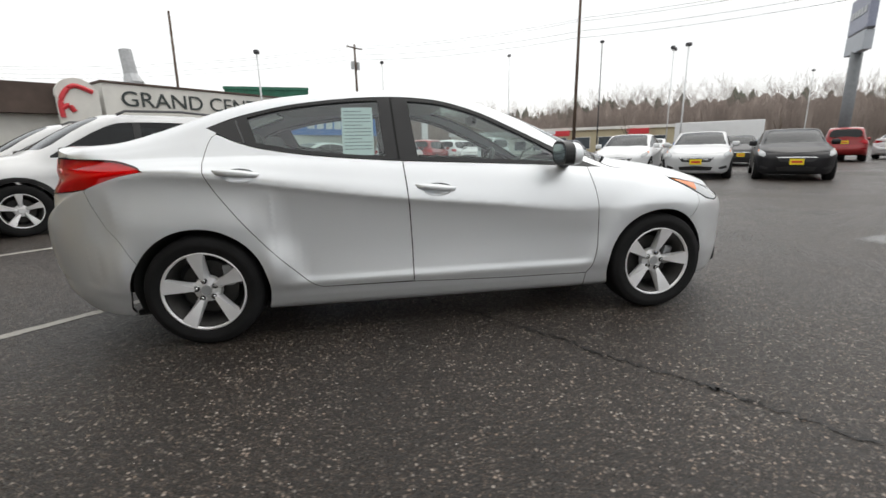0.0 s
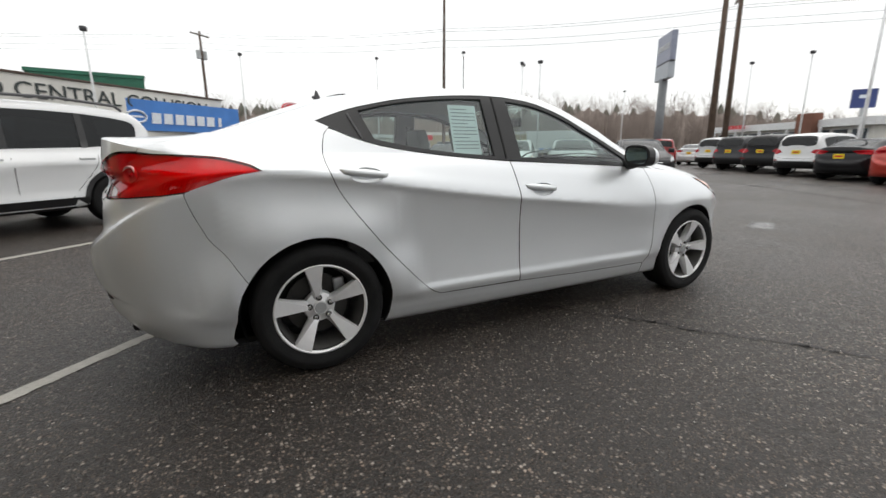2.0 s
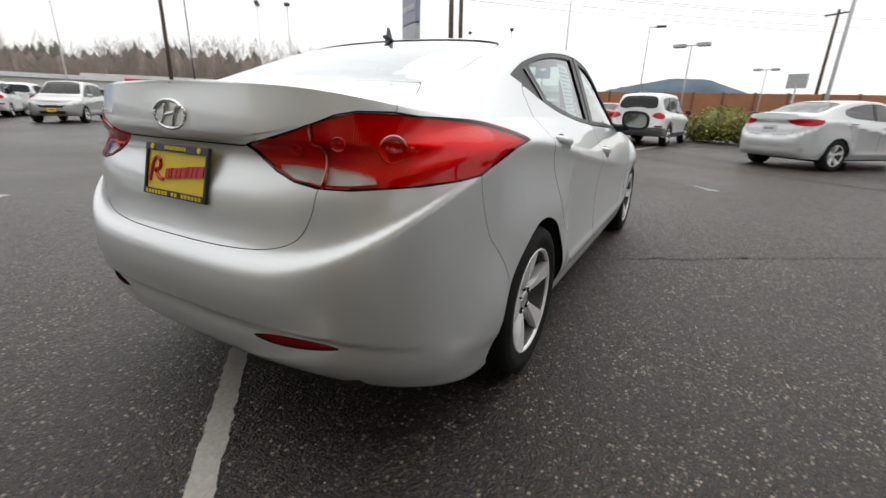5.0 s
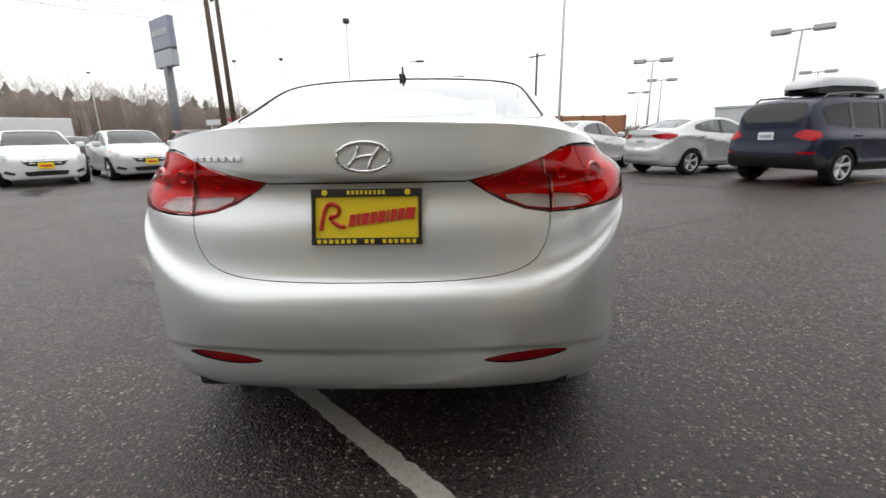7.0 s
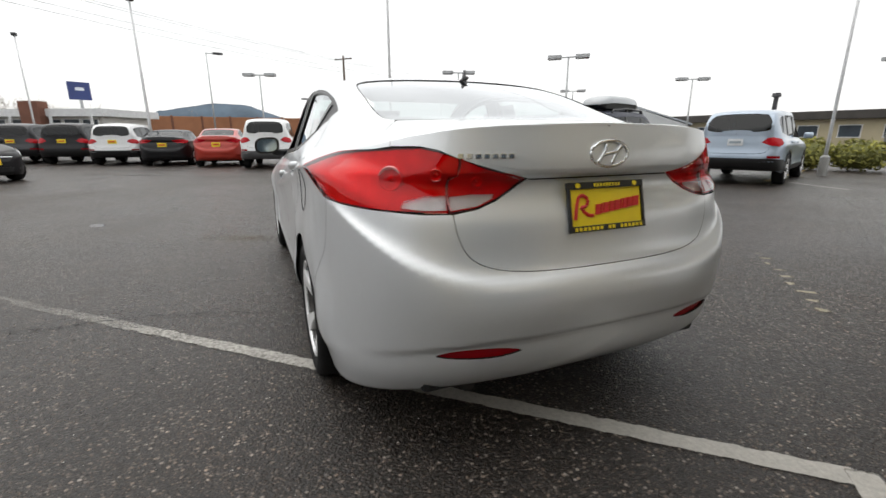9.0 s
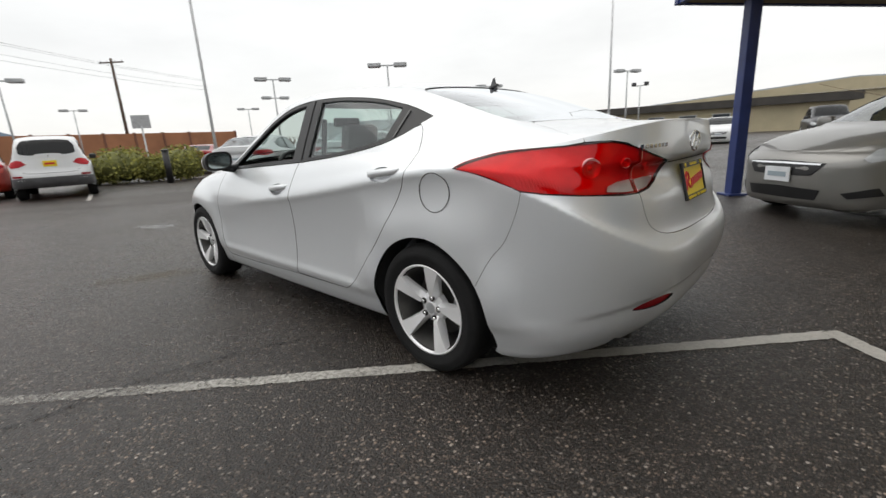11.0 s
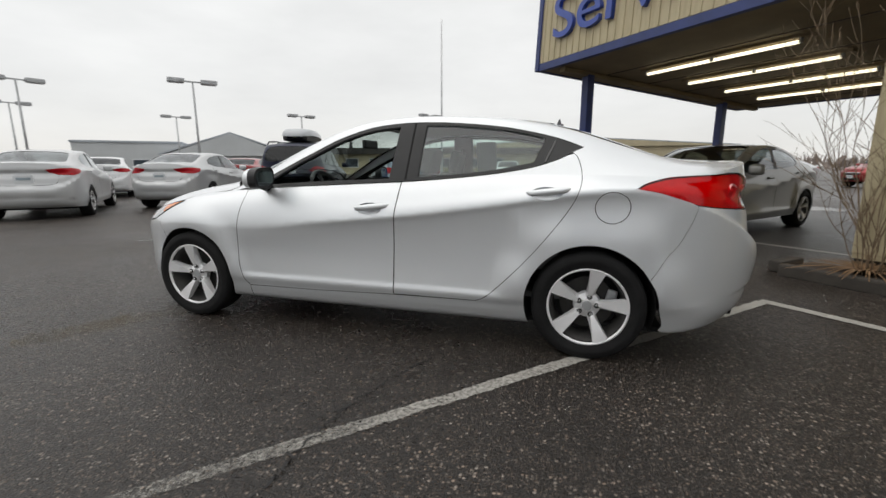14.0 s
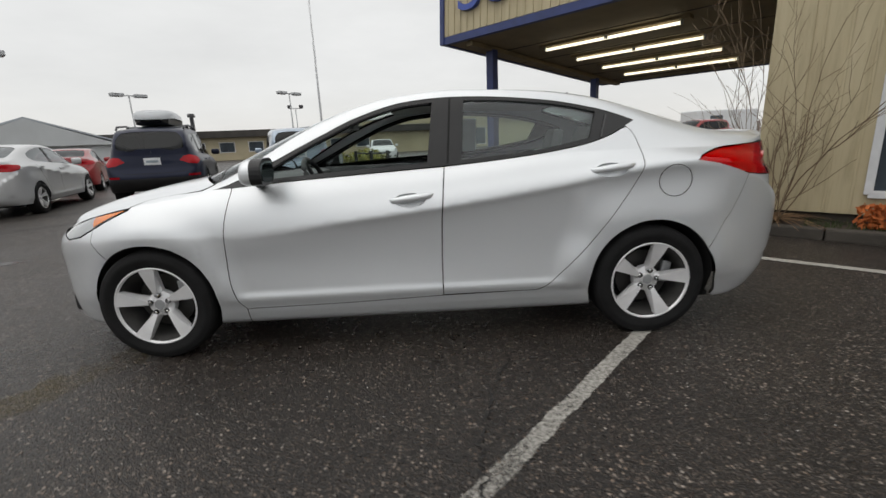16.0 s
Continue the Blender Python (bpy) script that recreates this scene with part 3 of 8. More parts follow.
    def dom(self, x, z):
        """The domain's point for a point of the side, given by x and height."""
        s = self.s_of_x(x, z)
        lz, lx, ly = self.levels(s)
        top = lz[0, -1]
        if z <= top:
            return s, z
        sy, sz = self.section(lx[:, -1], ly[:, -1], lz[:, -1])
        return s, top + LC * float(np.interp(z, sz[0], np.linspace(0, 1, sz.shape[1])))

    def dom_top(self, x, y):
        """The domain's point for a point of the roof, the hood or the deck, given by x and half width."""
        s = self.s_of_x(x, 1.0 if x < 0 else 0.74)
        lz, lx, ly = self.levels(s)
        sy, sz = self.section(lx[:, -1], ly[:, -1], lz[:, -1])
        return s, lz[0, -1] + LC * float(np.interp(-y, -sy[0], np.linspace(0, 1, sy.shape[1])))

    def dom_back(self, y, z):
        """The domain's point for a point of the tailgate above the shoulder, given by half width and height."""
        s = np.linspace(self.smin + 0.004, self.xr0 - 0.15, 260)
        lz, lx, ly = self.levels(s)
        sy, sz = self.section(lx[:, -1], ly[:, -1], lz[:, -1])
        best = None
        for i in range(len(s)):
            if sy[i, 0] < y:
                continue
            q = float(np.interp(-y, -sy[i], np.linspace(0, 1, sy.shape[1])))
            d = abs(float(np.interp(q, np.linspace(0, 1, sy.shape[1]), sz[i])) - z)
            if best is None or d < best[0]:
                best = (d, float(s[i]), float(lz[i, -1]) + LC * q)
        return best[1:]

    def dom_rear(self, y, z):
        return self.s_of_y(y), z

    def shoulder(self, s):
        return float(self.levels(s)[0][0, -1])


CUT, SKINS, WHEELS = {}, {}, {}


def inside(pts, poly):
    x, y = pts[:, 0], pts[:, 1]
    c = np.zeros(len(pts), bool)
    n = len(poly)
    for i in range(n):
        (x0, y0), (x1, y1) = poly[i], poly[(i + 1) % n]
        if y0 == y1:
            continue
        hit = (y0 > y) != (y1 > y)
        c ^= hit & (x < (x1 - x0) * (y - y0) / (y1 - y0) + x0)
    return c


def near_edge(pts, poly):
    d = np.full(len(pts), 9.0)
    n = len(poly)
    for i in range(n):
        a, b = np.array(poly[i]), np.array(poly[(i + 1) % n])
        ab = b - a
        t = np.clip(((pts - a) @ ab) / max(ab @ ab, 1e-12), 0, 1)
        d = np.minimum(d, np.linalg.norm(pts - (a + t[:, None] * ab), axis=1))
    return d


def resample(poly, h):
    out = []
    n = len(poly)
    for i in range(n):
        a, b = np.array(poly[i], float), np.array(poly[(i + 1) % n], float)
        m = max(1, int(math.ceil(np.linalg.norm(b - a) / h)))
        out += [tuple(a + (b - a) * j / m) for j in range(m)]
    return out


def curve_pts(pts, n=6, closed=False):
    """Catmull-Rom through points of the plane."""
    p = [np.array(q, float) for q in pts]
    m = len(p)
    out = []
    for i in range(m if closed else m - 1):
        a, b, c, d = (p[(i + j) % m] if closed else p[min(max(i + j, 0), m - 1)] for j in (-1, 0, 1, 2))
        for t in np.arange(n) / n:
            out.append(tuple(0.5 * (2 * b + (c - a) * t + (2 * a - 5 * b + 4 * c - d) * t * t + (3 * b - a - 3 * c + d) * t ** 3)))
    if not closed:
        out.append(tuple(p[-1]))
    return out


def arc_pts(cx, cz, r, a0, a1, n=24):
    return [(cx + r * math.cos(radians(a0 + (a1 - a0) * i / n)), cz + r * math.sin(radians(a0 + (a1 - a0) * i / n))) for i in range(n + 1)]


def fill(poly, h, holes=(), ridges=()):
    """Triangles over a polygon of the plane, with an even inner grid. Returns points, triangles and the outlines' indices."""
    loops = [resample(p, h) for p in (poly, *holes)]
    verts, edges, rims = [], [], []
    for lp in loops:
        i0 = len(verts)
        verts += lp
        edges += [(i0 + i, i0 + (i + 1) % len(lp)) for i in range(len(lp))]
    a = np.array(loops[0])
    gx = np.arange(a[:, 0].min() + h / 2, a[:, 0].max(), h)
    gy = np.arange(a[:, 1].min() + h / 2, a[:, 1].max(), h * 0.9)
    g = np.array([(x + (h / 2 if j % 2 else 0), y) for j, y in enumerate(gy) for x in gx])
    if len(g):
        ok = inside(g, loops[0]) & (near_edge(g, loops[0]) > 0.45 * h)
        for lp in loops[1:]:
            ok &= ~inside(g, lp) & (near_edge(g, lp) > 0.45 * h)
        verts += [tuple(p) for p in g[ok]]
    for line in ridges:
        q = np.array(line)
        ok = inside(q, loops[0]) & (near_edge(q, loops[0]) > 0.3 * h)
        for lp in loops[1:]:
            ok &= ~inside(q, lp) & (near_edge(q, lp) > 0.3 * h)
        n0 = sum(len(lp) for lp in loops)
        far = verts[n0:]
        if len(far) and ok.any():
            g2 = np.array(far)
            keep = near_edge(g2, [tuple(c) for c in q[ok]]) > 0.4 * h if ok.sum() > 2 else np.ones(len(g2), bool)
            verts = verts[:n0] + [tuple(c) for c in g2[keep]]
        idx = {}
        for j in np.nonzero(ok)[0]:
            idx[j] = len(verts)
            verts.append(tuple(q[j]))
        edges = edges + [(idx[j], idx[j + 1]) for j in idx if j + 1 in idx]
    vo, eo, fo, ov, oe, of = delaunay_2d_cdt([Vector(v) for v in verts], edges, [], 0, 1e-6)
    pts = np.array([tuple(v) for v in vo])
    tri = np.array([tuple(f) for f in fo if len(f) == 3])
    cen = pts[tri].mean(1)
    ok = inside(cen, loops[0])
    for lp in loops[1:]:
        ok &= ~inside(cen, lp)
    tri = tri[ok]
    p = pts[tri]
    area = (p[:, 1, 0] - p[:, 0, 0]) * (p[:, 2, 1] - p[:, 0, 1]) - (p[:, 1, 1] - p[:, 0, 1]) * (p[:, 2, 0] - p[:, 0, 0])
    tri[area < 0] = tri[area < 0][:, ::-1]
    back = {}
    for i, src in enumerate(ov):
        for j in src:
            back[j] = i
    i0 = 0
    for lp in loops:
        rims.append([back[i0 + i] for i in range(len(lp))])
        i0 += len(lp)
    return pts, tri, rims


def panel(name, skin, poly, material, parent, h=0.03, out=0.0, skirt=0.016, holes=(), sides=(1,), label="", joined=False, ridge=""):
    """A panel of the skin, cut out of its flat domain, with edges turned inward. sides: 1 left, -1 right; joined: one mesh of both."""
    key = (id(skin), tuple(np.round(np.array(poly).ravel(), 4)), h, out, skirt, joined, len(holes))
    if key in CUT:
        return lay(name, *CUT[key], material, parent, label, sides, joined)
    if joined:
        q = []
        for a, b in poly:
            a = skin.smin if a < skin.smin + 0.012 else skin.smax if a > skin.smax - 0.012 else a
            t = skin.shoulder(a) + LC
            q.append((a, t if b > t - 0.02 else b, b > t - 0.02))
        poly = []
        for (a, b, c), (a2, b2, c2) in zip(q, q[1:] + q[:1]):
            poly.append((a, b))
            if c and c2 and abs(a2 - a) > 0.02:
                m = max(2, int(abs(a2 - a) / h))
                poly += [(x, skin.shoulder(x) + LC) for x in (a + (a2 - a) * i / m for i in range(1, m))]
    pts, tri, rims = fill(poly, h, holes, skin.ridge_lines(poly, h, ridge))
    p = skin.at(pts[:, 0], pts[:, 1], out)
    nrm = skin.normal(pts[:, 0], pts[:, 1])
    if joined:
        mid = p[:, 1] < 0.004
        p[mid, 1] = 0.0
        nrm[mid, 1] = 0.0
        nrm /= np.maximum(np.linalg.norm(nrm, axis=1, keepdims=True), 1e-9)
    V, N, F = p, nrm, tri
    face = len(tri)
    if skirt:
        for rim in rims:
            a = p[rim]
            b = a - nrm[rim] * skirt
            n = len(rim)
            i0 = len(V)
            V = np.concatenate([V, a - nrm[rim] * 0.0005, b])
            tang = np.roll(a, -1, 0) - np.roll(a, 1, 0)
            side = np.cross(tang, nrm[rim])
            side /= np.maximum(np.linalg.norm(side, axis=1, keepdims=True), 1e-9)
            N = np.concatenate([N, (side + nrm[rim]) * 0.7, side])
            q = []
            for i in range(n):
                j = (i + 1) % n
                if joined and a[i][1] < 0.003 and a[j][1] < 0.003:
                    continue
                q += [(i0 + i, i0 + n + i, i0 + j), (i0 + j, i0 + n + i, i0 + n + j)]
            F = np.concatenate([F, np.array(q)])
    F = F[:, ::-1]
    CUT[key] = (V, N, F, face)
    return lay(name, V, N, F, face, material, parent, label, sides, joined)


def lay(name, V, N, F, face, material, parent, label, sides, joined):
    """Link a cut panel: both halves in one mesh, or one object a side. The turned-in edges of the silver panels are
    coloured dark, for rubber sealing and for the shade in the narrow gaps.
    """
    flip = np.array([1, -1, 1])
    turned = (np.arange(len(F)) >= face).astype(int)
    if joined:
        n = len(V)
        made = [mesh_object(name, np.concatenate([V, V * flip]), np.concatenate([F, F[:, ::-1] + n]).tolist(), material, parent, label, True, np.concatenate([N, N * flip]))]
        turned = np.concatenate([turned, turned])
    else:
        made = [mesh_object(name, *((V, F.tolist()) if sd > 0 else (V * flip, F[:, ::-1].tolist())), material, parent, label, True, N if sd > 0 else N * flip) for sd in sides]
    if material is SILVER:
        for ob in made:
            ob.data.materials.append(DARK_CORE)
            ob.data.polygons.foreach_set("material_index", turned)
    return made


def inset(poly, d):
    """A polygon moved inward by d."""
    p = np.array(poly, float)
    area = 0.5 * np.sum(p[:, 0] * np.roll(p[:, 1], -1) - np.roll(p[:, 0], -1) * p[:, 1])
    e = np.roll(p, -1, 0) - p
    ln = np.linalg.norm(e, axis=1, keepdims=True)
    nrm = np.stack([-e[:, 1], e[:, 0]], 1) / np.maximum(ln, 1e-9) * np.sign(area)
    m = nrm + np.roll(nrm, 1, 0)
    m /= np.maximum(np.linalg.norm(m, axis=1, keepdims=True), 1e-6)
    c = np.maximum((m * nrm).sum(1, keepdims=True), 0.45)
    return [tuple(q) for q in p + m * d / c]


SEDAN = dict(
    zs=([-2.3, -1.9, -1.6, -1.3, -1.1, -0.8, -0.2, 0.73, 1.05, 1.3, 1.6, 1.9, 2.1], [1.0, 1.0, 1.005, 1.015, 1.02, 1.01, 0.965, 0.915, 0.885, 0.85, 0.79, 0.72, 0.66]),
    ys=([-2.3, -1.6, -1.3, -0.5, 0.5, 1.05, 1.3, 1.6, 2.1], [0.765, 0.78, 0.792, 0.795, 0.792, 0.79, 0.795, 0.80, 0.78]),
    zr=([-2.2, -2.0, -1.9, -1.7, -1.5, -1.28, -1.06, -0.83, -0.55, -0.3, 0.02, 0.23, 0.4, 0.56, 0.8, 1.0, 1.1, 1.3, 1.6, 1.9, 2.1],
        [1.062, 1.064, 1.068, 1.092, 1.145, 1.214, 1.274, 1.314, 1.338, 1.346, 1.322, 1.270, 1.204, 1.136, 1.016, 0.935, 0.915, 0.895, 0.845, 0.76, 0.68]),
    yr=([-2.2, -1.9, -1.7, -1.5, -1.28, -1.06, -0.5, 0.02, 0.3, 0.6, 0.85, 1.05, 1.3, 1.6, 1.9, 2.1], [0.66, 0.67, 0.668, 0.65, 0.645, 0.642, 0.642, 0.645, 0.655, 0.675, 0.70, 0.715, 0.70, 0.66, 0.58, 0.5]),
    zc=([-2.2, -2.0, -1.85, -1.75, -1.6, -1.4, -1.2, -1.05, -0.85, -0.6, -0.3, 0.0, 0.2, 0.4, 0.6, 0.8, 1.0, 1.12, 1.2, 1.4, 1.65, 1.9, 2.1],
        [1.098, 1.102, 1.11, 1.127, 1.180, 1.254, 1.318, 1.350, 1.376, 1.392, 1.398, 1.378, 1.345, 1.290, 1.215, 1.13, 1.037, 0.982, 0.962, 0.928, 0.872, 0.79, 0.71]),
    zch=([-2.2, -1.6, -1.25, -0.82, -0.22, 0.28, 0.86, 1.3, 2.1], [0.95, 0.945, 0.915, 0.85, 0.77, 0.72, 0.665, 0.68, 0.62]),
    crease=([-2.2, -1.6, -1.2, 0.1, 0.5, 0.9, 2.1], [0.1, 0.2, 0.8, 1.0, 0.55, 0.1, 0.0]),
    w=([-2.3, -1.5, -0.9, 0.0, 0.9, 1.4, 2.2], [0.872, 0.878, 0.886, 0.8875, 0.884, 0.874, 0.855]),
    ends=(-1.35, 1.20), round=(3.5, 2.75), sill=0.150,
    rear=[(0.235, -2.10), (0.265, -2.165), (0.30, -2.205), (0.385, -2.245), (0.440, -2.250), (0.458, -2.270), (0.580, -2.283), (0.618, -2.273), (0.668, -2.228),
          (0.80, -2.204), (0.934, -2.170), (0.946, -2.190), (1.088, -2.178)],
    front=[(0.17, 2.05), (0.19, 2.085), (0.23, 2.105), (0.29, 2.12), (0.36, 2.13), (0.43, 2.138), (0.50, 2.14), (0.56, 2.138), (0.61, 2.13), (0.65, 2.115), (0.68, 2.095), (0.70, 2.075), (0.72, 2.045)],
    tuck=[0.055, 0.04, 0.028, 0.014, 0.010, 0.004, -0.006, 0.0, 0.0, 0.0, 0.0, 0.0, 0.0],
    flares=[(-1.345, 0.305, 0.375, 0.008), (1.345, 0.305, 0.365, 0.008), (-1.345, 0.305, 0.575, 0.020), (1.345, 0.305, 0.53, 0.013)],
)


def wheel(parent, at, radius, rim, width, side, turn=0.0, fine=True):
    """A wheel with its tyre; side 1 has its face to +y. turn: degrees by which it has rolled."""
    sd = 72 if fine else 28
    w = width / 2
    rr = rim
    e = new("wheel")
    e.parent = parent
    e.location = at
    e.rotation_euler = (0, radians(-turn), 0) if side > 0 else (0, radians(turn), math.pi)
    key = (radius, rim, width, fine)
    if key in WHEELS:
        made = {}
        for src in WHEELS[key].children_recursive:
            ob = new(src.name.split(".")[0], src.data)
            ob.parent = made.get(src.parent, e)
            made[src] = ob
        return e
    WHEELS[key] = e
    prof = [(rr - 0.012, -w * 0.86), (rr + 0.008, -w), (radius - 0.05, -w * 1.06), (radius - 0.018, -w * 0.98), (radius - 0.004, -w * 0.80), (radius, -w * 0.4), (radius, w * 0.4),
            (radius - 0.004, w * 0.80), (radius - 0.014, w * 0.96), (radius - 0.022, w * 1.01), (radius - 0.030, w * 1.02), (radius - 0.033, w * 1.045), (radius - 0.05, w * 1.065),
            (rr + 0.045, w * 1.06), (rr + 0.030, w * 1.035), (rr + 0.026, w * 1.01), (rr + 0.010, w * 0.99), (rr - 0.012, w * 0.86)]
    part("tyre", lathe_bm(prof, sd), RUBBER, e, smooth=True)
    # rim: a thin outer lip, the barrel and the inner wall
    bm = lathe_bm([(rr + 0.005, w * 0.92), (rr + 0.006, w * 0.985), (rr + 0.001, w * 1.0), (rr - 0.004, w * 0.98), (rr - 0.007, w * 0.90), (rr - 0.010, w * 0.84)], sd)
    part("rim", bm, ALLOY, e, smooth=True)
    # barrel coloured dark for the shade between the spokes
    bm = lathe_bm([(rr - 0.010, w * 0.84), (rr - 0.018, w * 0.55), (rr - 0.028, -w * 0.1), (rr - 0.03, -w * 0.7)], sd)
    part("rim_barrel", bm, ALLOY_SHADED, e, smooth=True)
    bm = lathe_bm([(0.001, -w * 0.12), (rr * 0.70, -w * 0.12), (rr * 0.70, -w * 0.30), (0.001, -w * 0.30)], 36)
    part("brake_disc", bm, ALLOY_DARK, e, smooth=False)
    bm = lathe_bm([(rr - 0.028, -w * 0.62), (0.02, -w * 0.64)], 28)
    part("wheel_back", bm, DARK_CORE, e)
    # five spokes: a flat wedge that widens to the rim, with sides that slope down into the hub
    rows_of = ((0.20, 0.020, 0.135, 0.62, 0.40), (0.34, 0.055, 0.115, 0.74, 0.44), (0.50, 0.090, 0.125, 0.82, 0.52), (0.68, 0.130, 0.150, 0.90, 0.66), (0.86, 0.172, 0.180, 0.955, 0.80), (0.985, 0.202, 0.206, 0.985, 0.88))
    for k in range(5):
        a = math.tau * k / 5 + math.pi / 2
        bm = bmesh.new()
        vs = []
        for f, flat, foot, top, low in rows_of:
            r, lean = rr * f, 0.030 * rr * (1 - f)
            sec = ((-foot * rr, w * low - 0.018), (-foot * rr, w * low), (-flat * rr - lean, w * top), (flat * rr - lean, w * (top - 0.01)), (foot * rr, w * low), (foot * rr, w * low - 0.018))
            vs.append([bm.verts.new((r * math.cos(a) - q * math.sin(a), y, r * math.sin(a) + q * math.cos(a))) for q, y in sec])
        for r0, r1 in zip(vs, vs[1:]):
            for i in range(5):
                bm.faces.new((r0[i], r0[i + 1], r1[i + 1], r1[i]))
        bmesh.ops.recalc_face_normals(bm, faces=bm.faces)
        part("spoke", bm, ALLOY, e)
    bm = lathe_bm([(0.001, w * 0.66), (0.150 * rr, w * 0.66), (0.165 * rr, w * 0.62), (0.17 * rr, w * 0.56), (0.33 * rr, w * 0.46), (0.36 * rr, w * 0.2)], 30)
    hub = part("hub", bm, ALLOY, e, smooth=False)
    if fine:
        bm = lathe_bm([(0.001, w * 0.675), (0.125 * rr, w * 0.675), (0.137 * rr, w * 0.65)], 24)
        part("hub_cap", bm, GALV, hub)
        for k in range(5):
            a = math.tau * k / 5 + math.pi / 2
            c, q = 0.245 * rr * math.cos(a), 0.245 * rr * math.sin(a)
            # a dark disc round each nut stands for the shade in its pocket
            for nm, mt, pr in (("lug_pocket", DARK_CORE, [(0.0145, w * 0.685), (0.0145, w * 0.60)]), ("lug_nut", CHROME, [(0.001, w * 0.72), (0.0065, w * 0.72), (0.009, w * 0.69), (0.0105, w * 0.62)])):
                pr = [(0.001, pr[0][1])] + pr if nm == "lug_pocket" else pr
                bm = lathe_bm(pr, 12)
                bmesh.ops.translate(bm, vec=(c, 0, q), verts=bm.verts)
                part(nm, bm, mt, hub)
        bm = box_bm((0.055, 0.03, 0.12), (-0.115, w * 0.02, 0.05), 0.012)
        part("brake_caliper", bm, GALV, e)
    return e


def silver_sedan():
    K = Skin(SEDAN)
    car = empty("sedan", (0, 0, 0), 0, label="clean silver metallic four-door sedan parked across a white line", category="car")
    D, DT, DR = K.dom, K.dom_top, K.dom_rear
    both = (1, -1)
    gap = 0.0032
    zc = 0.305
    RF, RR_ = 0.338, 0.345
    low = lambda pts: [D(*p) for p in pts]
    dlo_low = [(1.045, 0.893), (0.73, 0.925), (0.30, 0.950), (-0.19, 0.975), (-0.34, 0.984), (-0.60, 1.005), (-0.82, 1.030), (-1.00, 1.060), (-1.12, 1.095), (-1.20, 1.130), (-1.285, 1.170)]
    dlo_up = [(-1.285, 1.170), (-1.17, 1.214), (-1.05, 1.248), (-0.83, 1.292), (-0.55, 1.322), (-0.32, 1.331), (-0.15, 1.325), (0.02, 1.303), (0.23, 1.240), (0.40, 1.165), (0.56, 1.090), (0.80, 0.975), (0.93, 0.920), (1.045, 0.893)]
    dlo_low, dlo_up = curve_pts(dlo_low, 4), curve_pts(dlo_up, 4)
    b_seam = [(-0.238, 0.972), (-0.226, 0.85), (-0.214, 0.71), (-0.206, 0.5), (-0.204, 0.284)]
    f_front = curve_pts([(0.868, 0.262), (0.905, 0.32), (0.930, 0.45), (0.922, 0.69), (0.890, 0.870), (0.885, 0.908)], 4)
    r_rear = curve_pts([(-0.72, 0.289), (-0.80, 0.335), (-0.98, 0.52), (-1.12, 0.69), (-1.235, 0.855), (-1.282, 0.985), (-1.262, 1.10), (-1.225, 1.142)], 4)
    lowx = lambda a, b: [p for p in dlo_low if a < p[0] < b]
    # doors
    door_f = f_front + [(x, z - 0.004) for x, z in lowx(-0.236, 0.88)] + b_seam + [(0.32, 0.268)]
    door_r = [(-0.204, 0.284)] + b_seam[::-1] + [(x, z - 0.004) for x, z in lowx(-1.22, -0.24)] + r_rear[::-1][1:]
    for sd in both:
        d = panel("front_door", K, inset(low(door_f), gap), SILVER, car, sides=(sd,), h=0.016, holes=[cup_line(K, -0.06, 0.822)], ridge="c")[0]
        door_handle(K, d, -0.06, 0.822, sd)
        d = panel("rear_door", K, inset(low(door_r), gap), SILVER, car, sides=(sd,), h=0.016, holes=[cup_line(K, -1.11, 0.930)], ridge="c")[0]
        door_handle(K, d, -1.11, 0.930, sd)
    # front fender
    hood_edge = [(1.05, 0.900), (1.2, 0.886), (1.35, 0.862), (1.45, 0.838)]
    fender = arc_pts(1.345, zc, RF, 204, 52, 22) + [(1.625, 0.668), (1.603, 0.727), (1.50, 0.784), (1.428, 0.819), (1.415, 0.838)] + hood_edge[::-1][1:] + [(0.885, 0.908)] + f_front[::-1][1:] + [(0.868, 0.17), (0.90, 0.157)]
    panel("fender", K, inset(low(fender), 0.0012), SILVER, car, sides=both, h=0.018)
    # upper body: quarters, pillars and roof in one
    tail_top = curve_pts([(-1.545, 0.952), (-1.62, 0.985), (-1.72, 1.008), (-1.86, 1.018), (-1.96, 1.022)], 4)
    win_side = [DT(*p) for p in curve_pts([(-1.115, 0.0), (-1.105, 0.30), (-1.085, 0.48), (-1.10, 0.545), (-1.18, 0.575), (-1.40, 0.590), (-1.60, 0.598), (-1.675, 0.590), (-1.72, 0.56)], 5)]
    lid_side = [DT(*p) for p in [(-1.745, 0.575), (-1.80, 0.605), (-1.86, 0.635), (-1.93, 0.665)]]
    lid_corner = D(-2.00, 1.030)
    shield = [DT(*p) for p in curve_pts([(0.985, 0.722), (0.80, 0.682), (0.50, 0.632), (0.22, 0.590), (0.10, 0.565), (0.055, 0.50), (0.065, 0.3), (0.085, 0.0)], 5)]
    seam = curve_pts([(-1.80, 0.868), (-1.787, 0.79), (-1.743, 0.66), (-1.690, 0.555), arc_pts(-1.345, zc, RR_, 150, 150, 1)[0]], 7)
    tail_low = curve_pts([(-1.545, 0.952), (-1.64, 0.932), (-1.72, 0.905), (-1.80, 0.872)], 4)
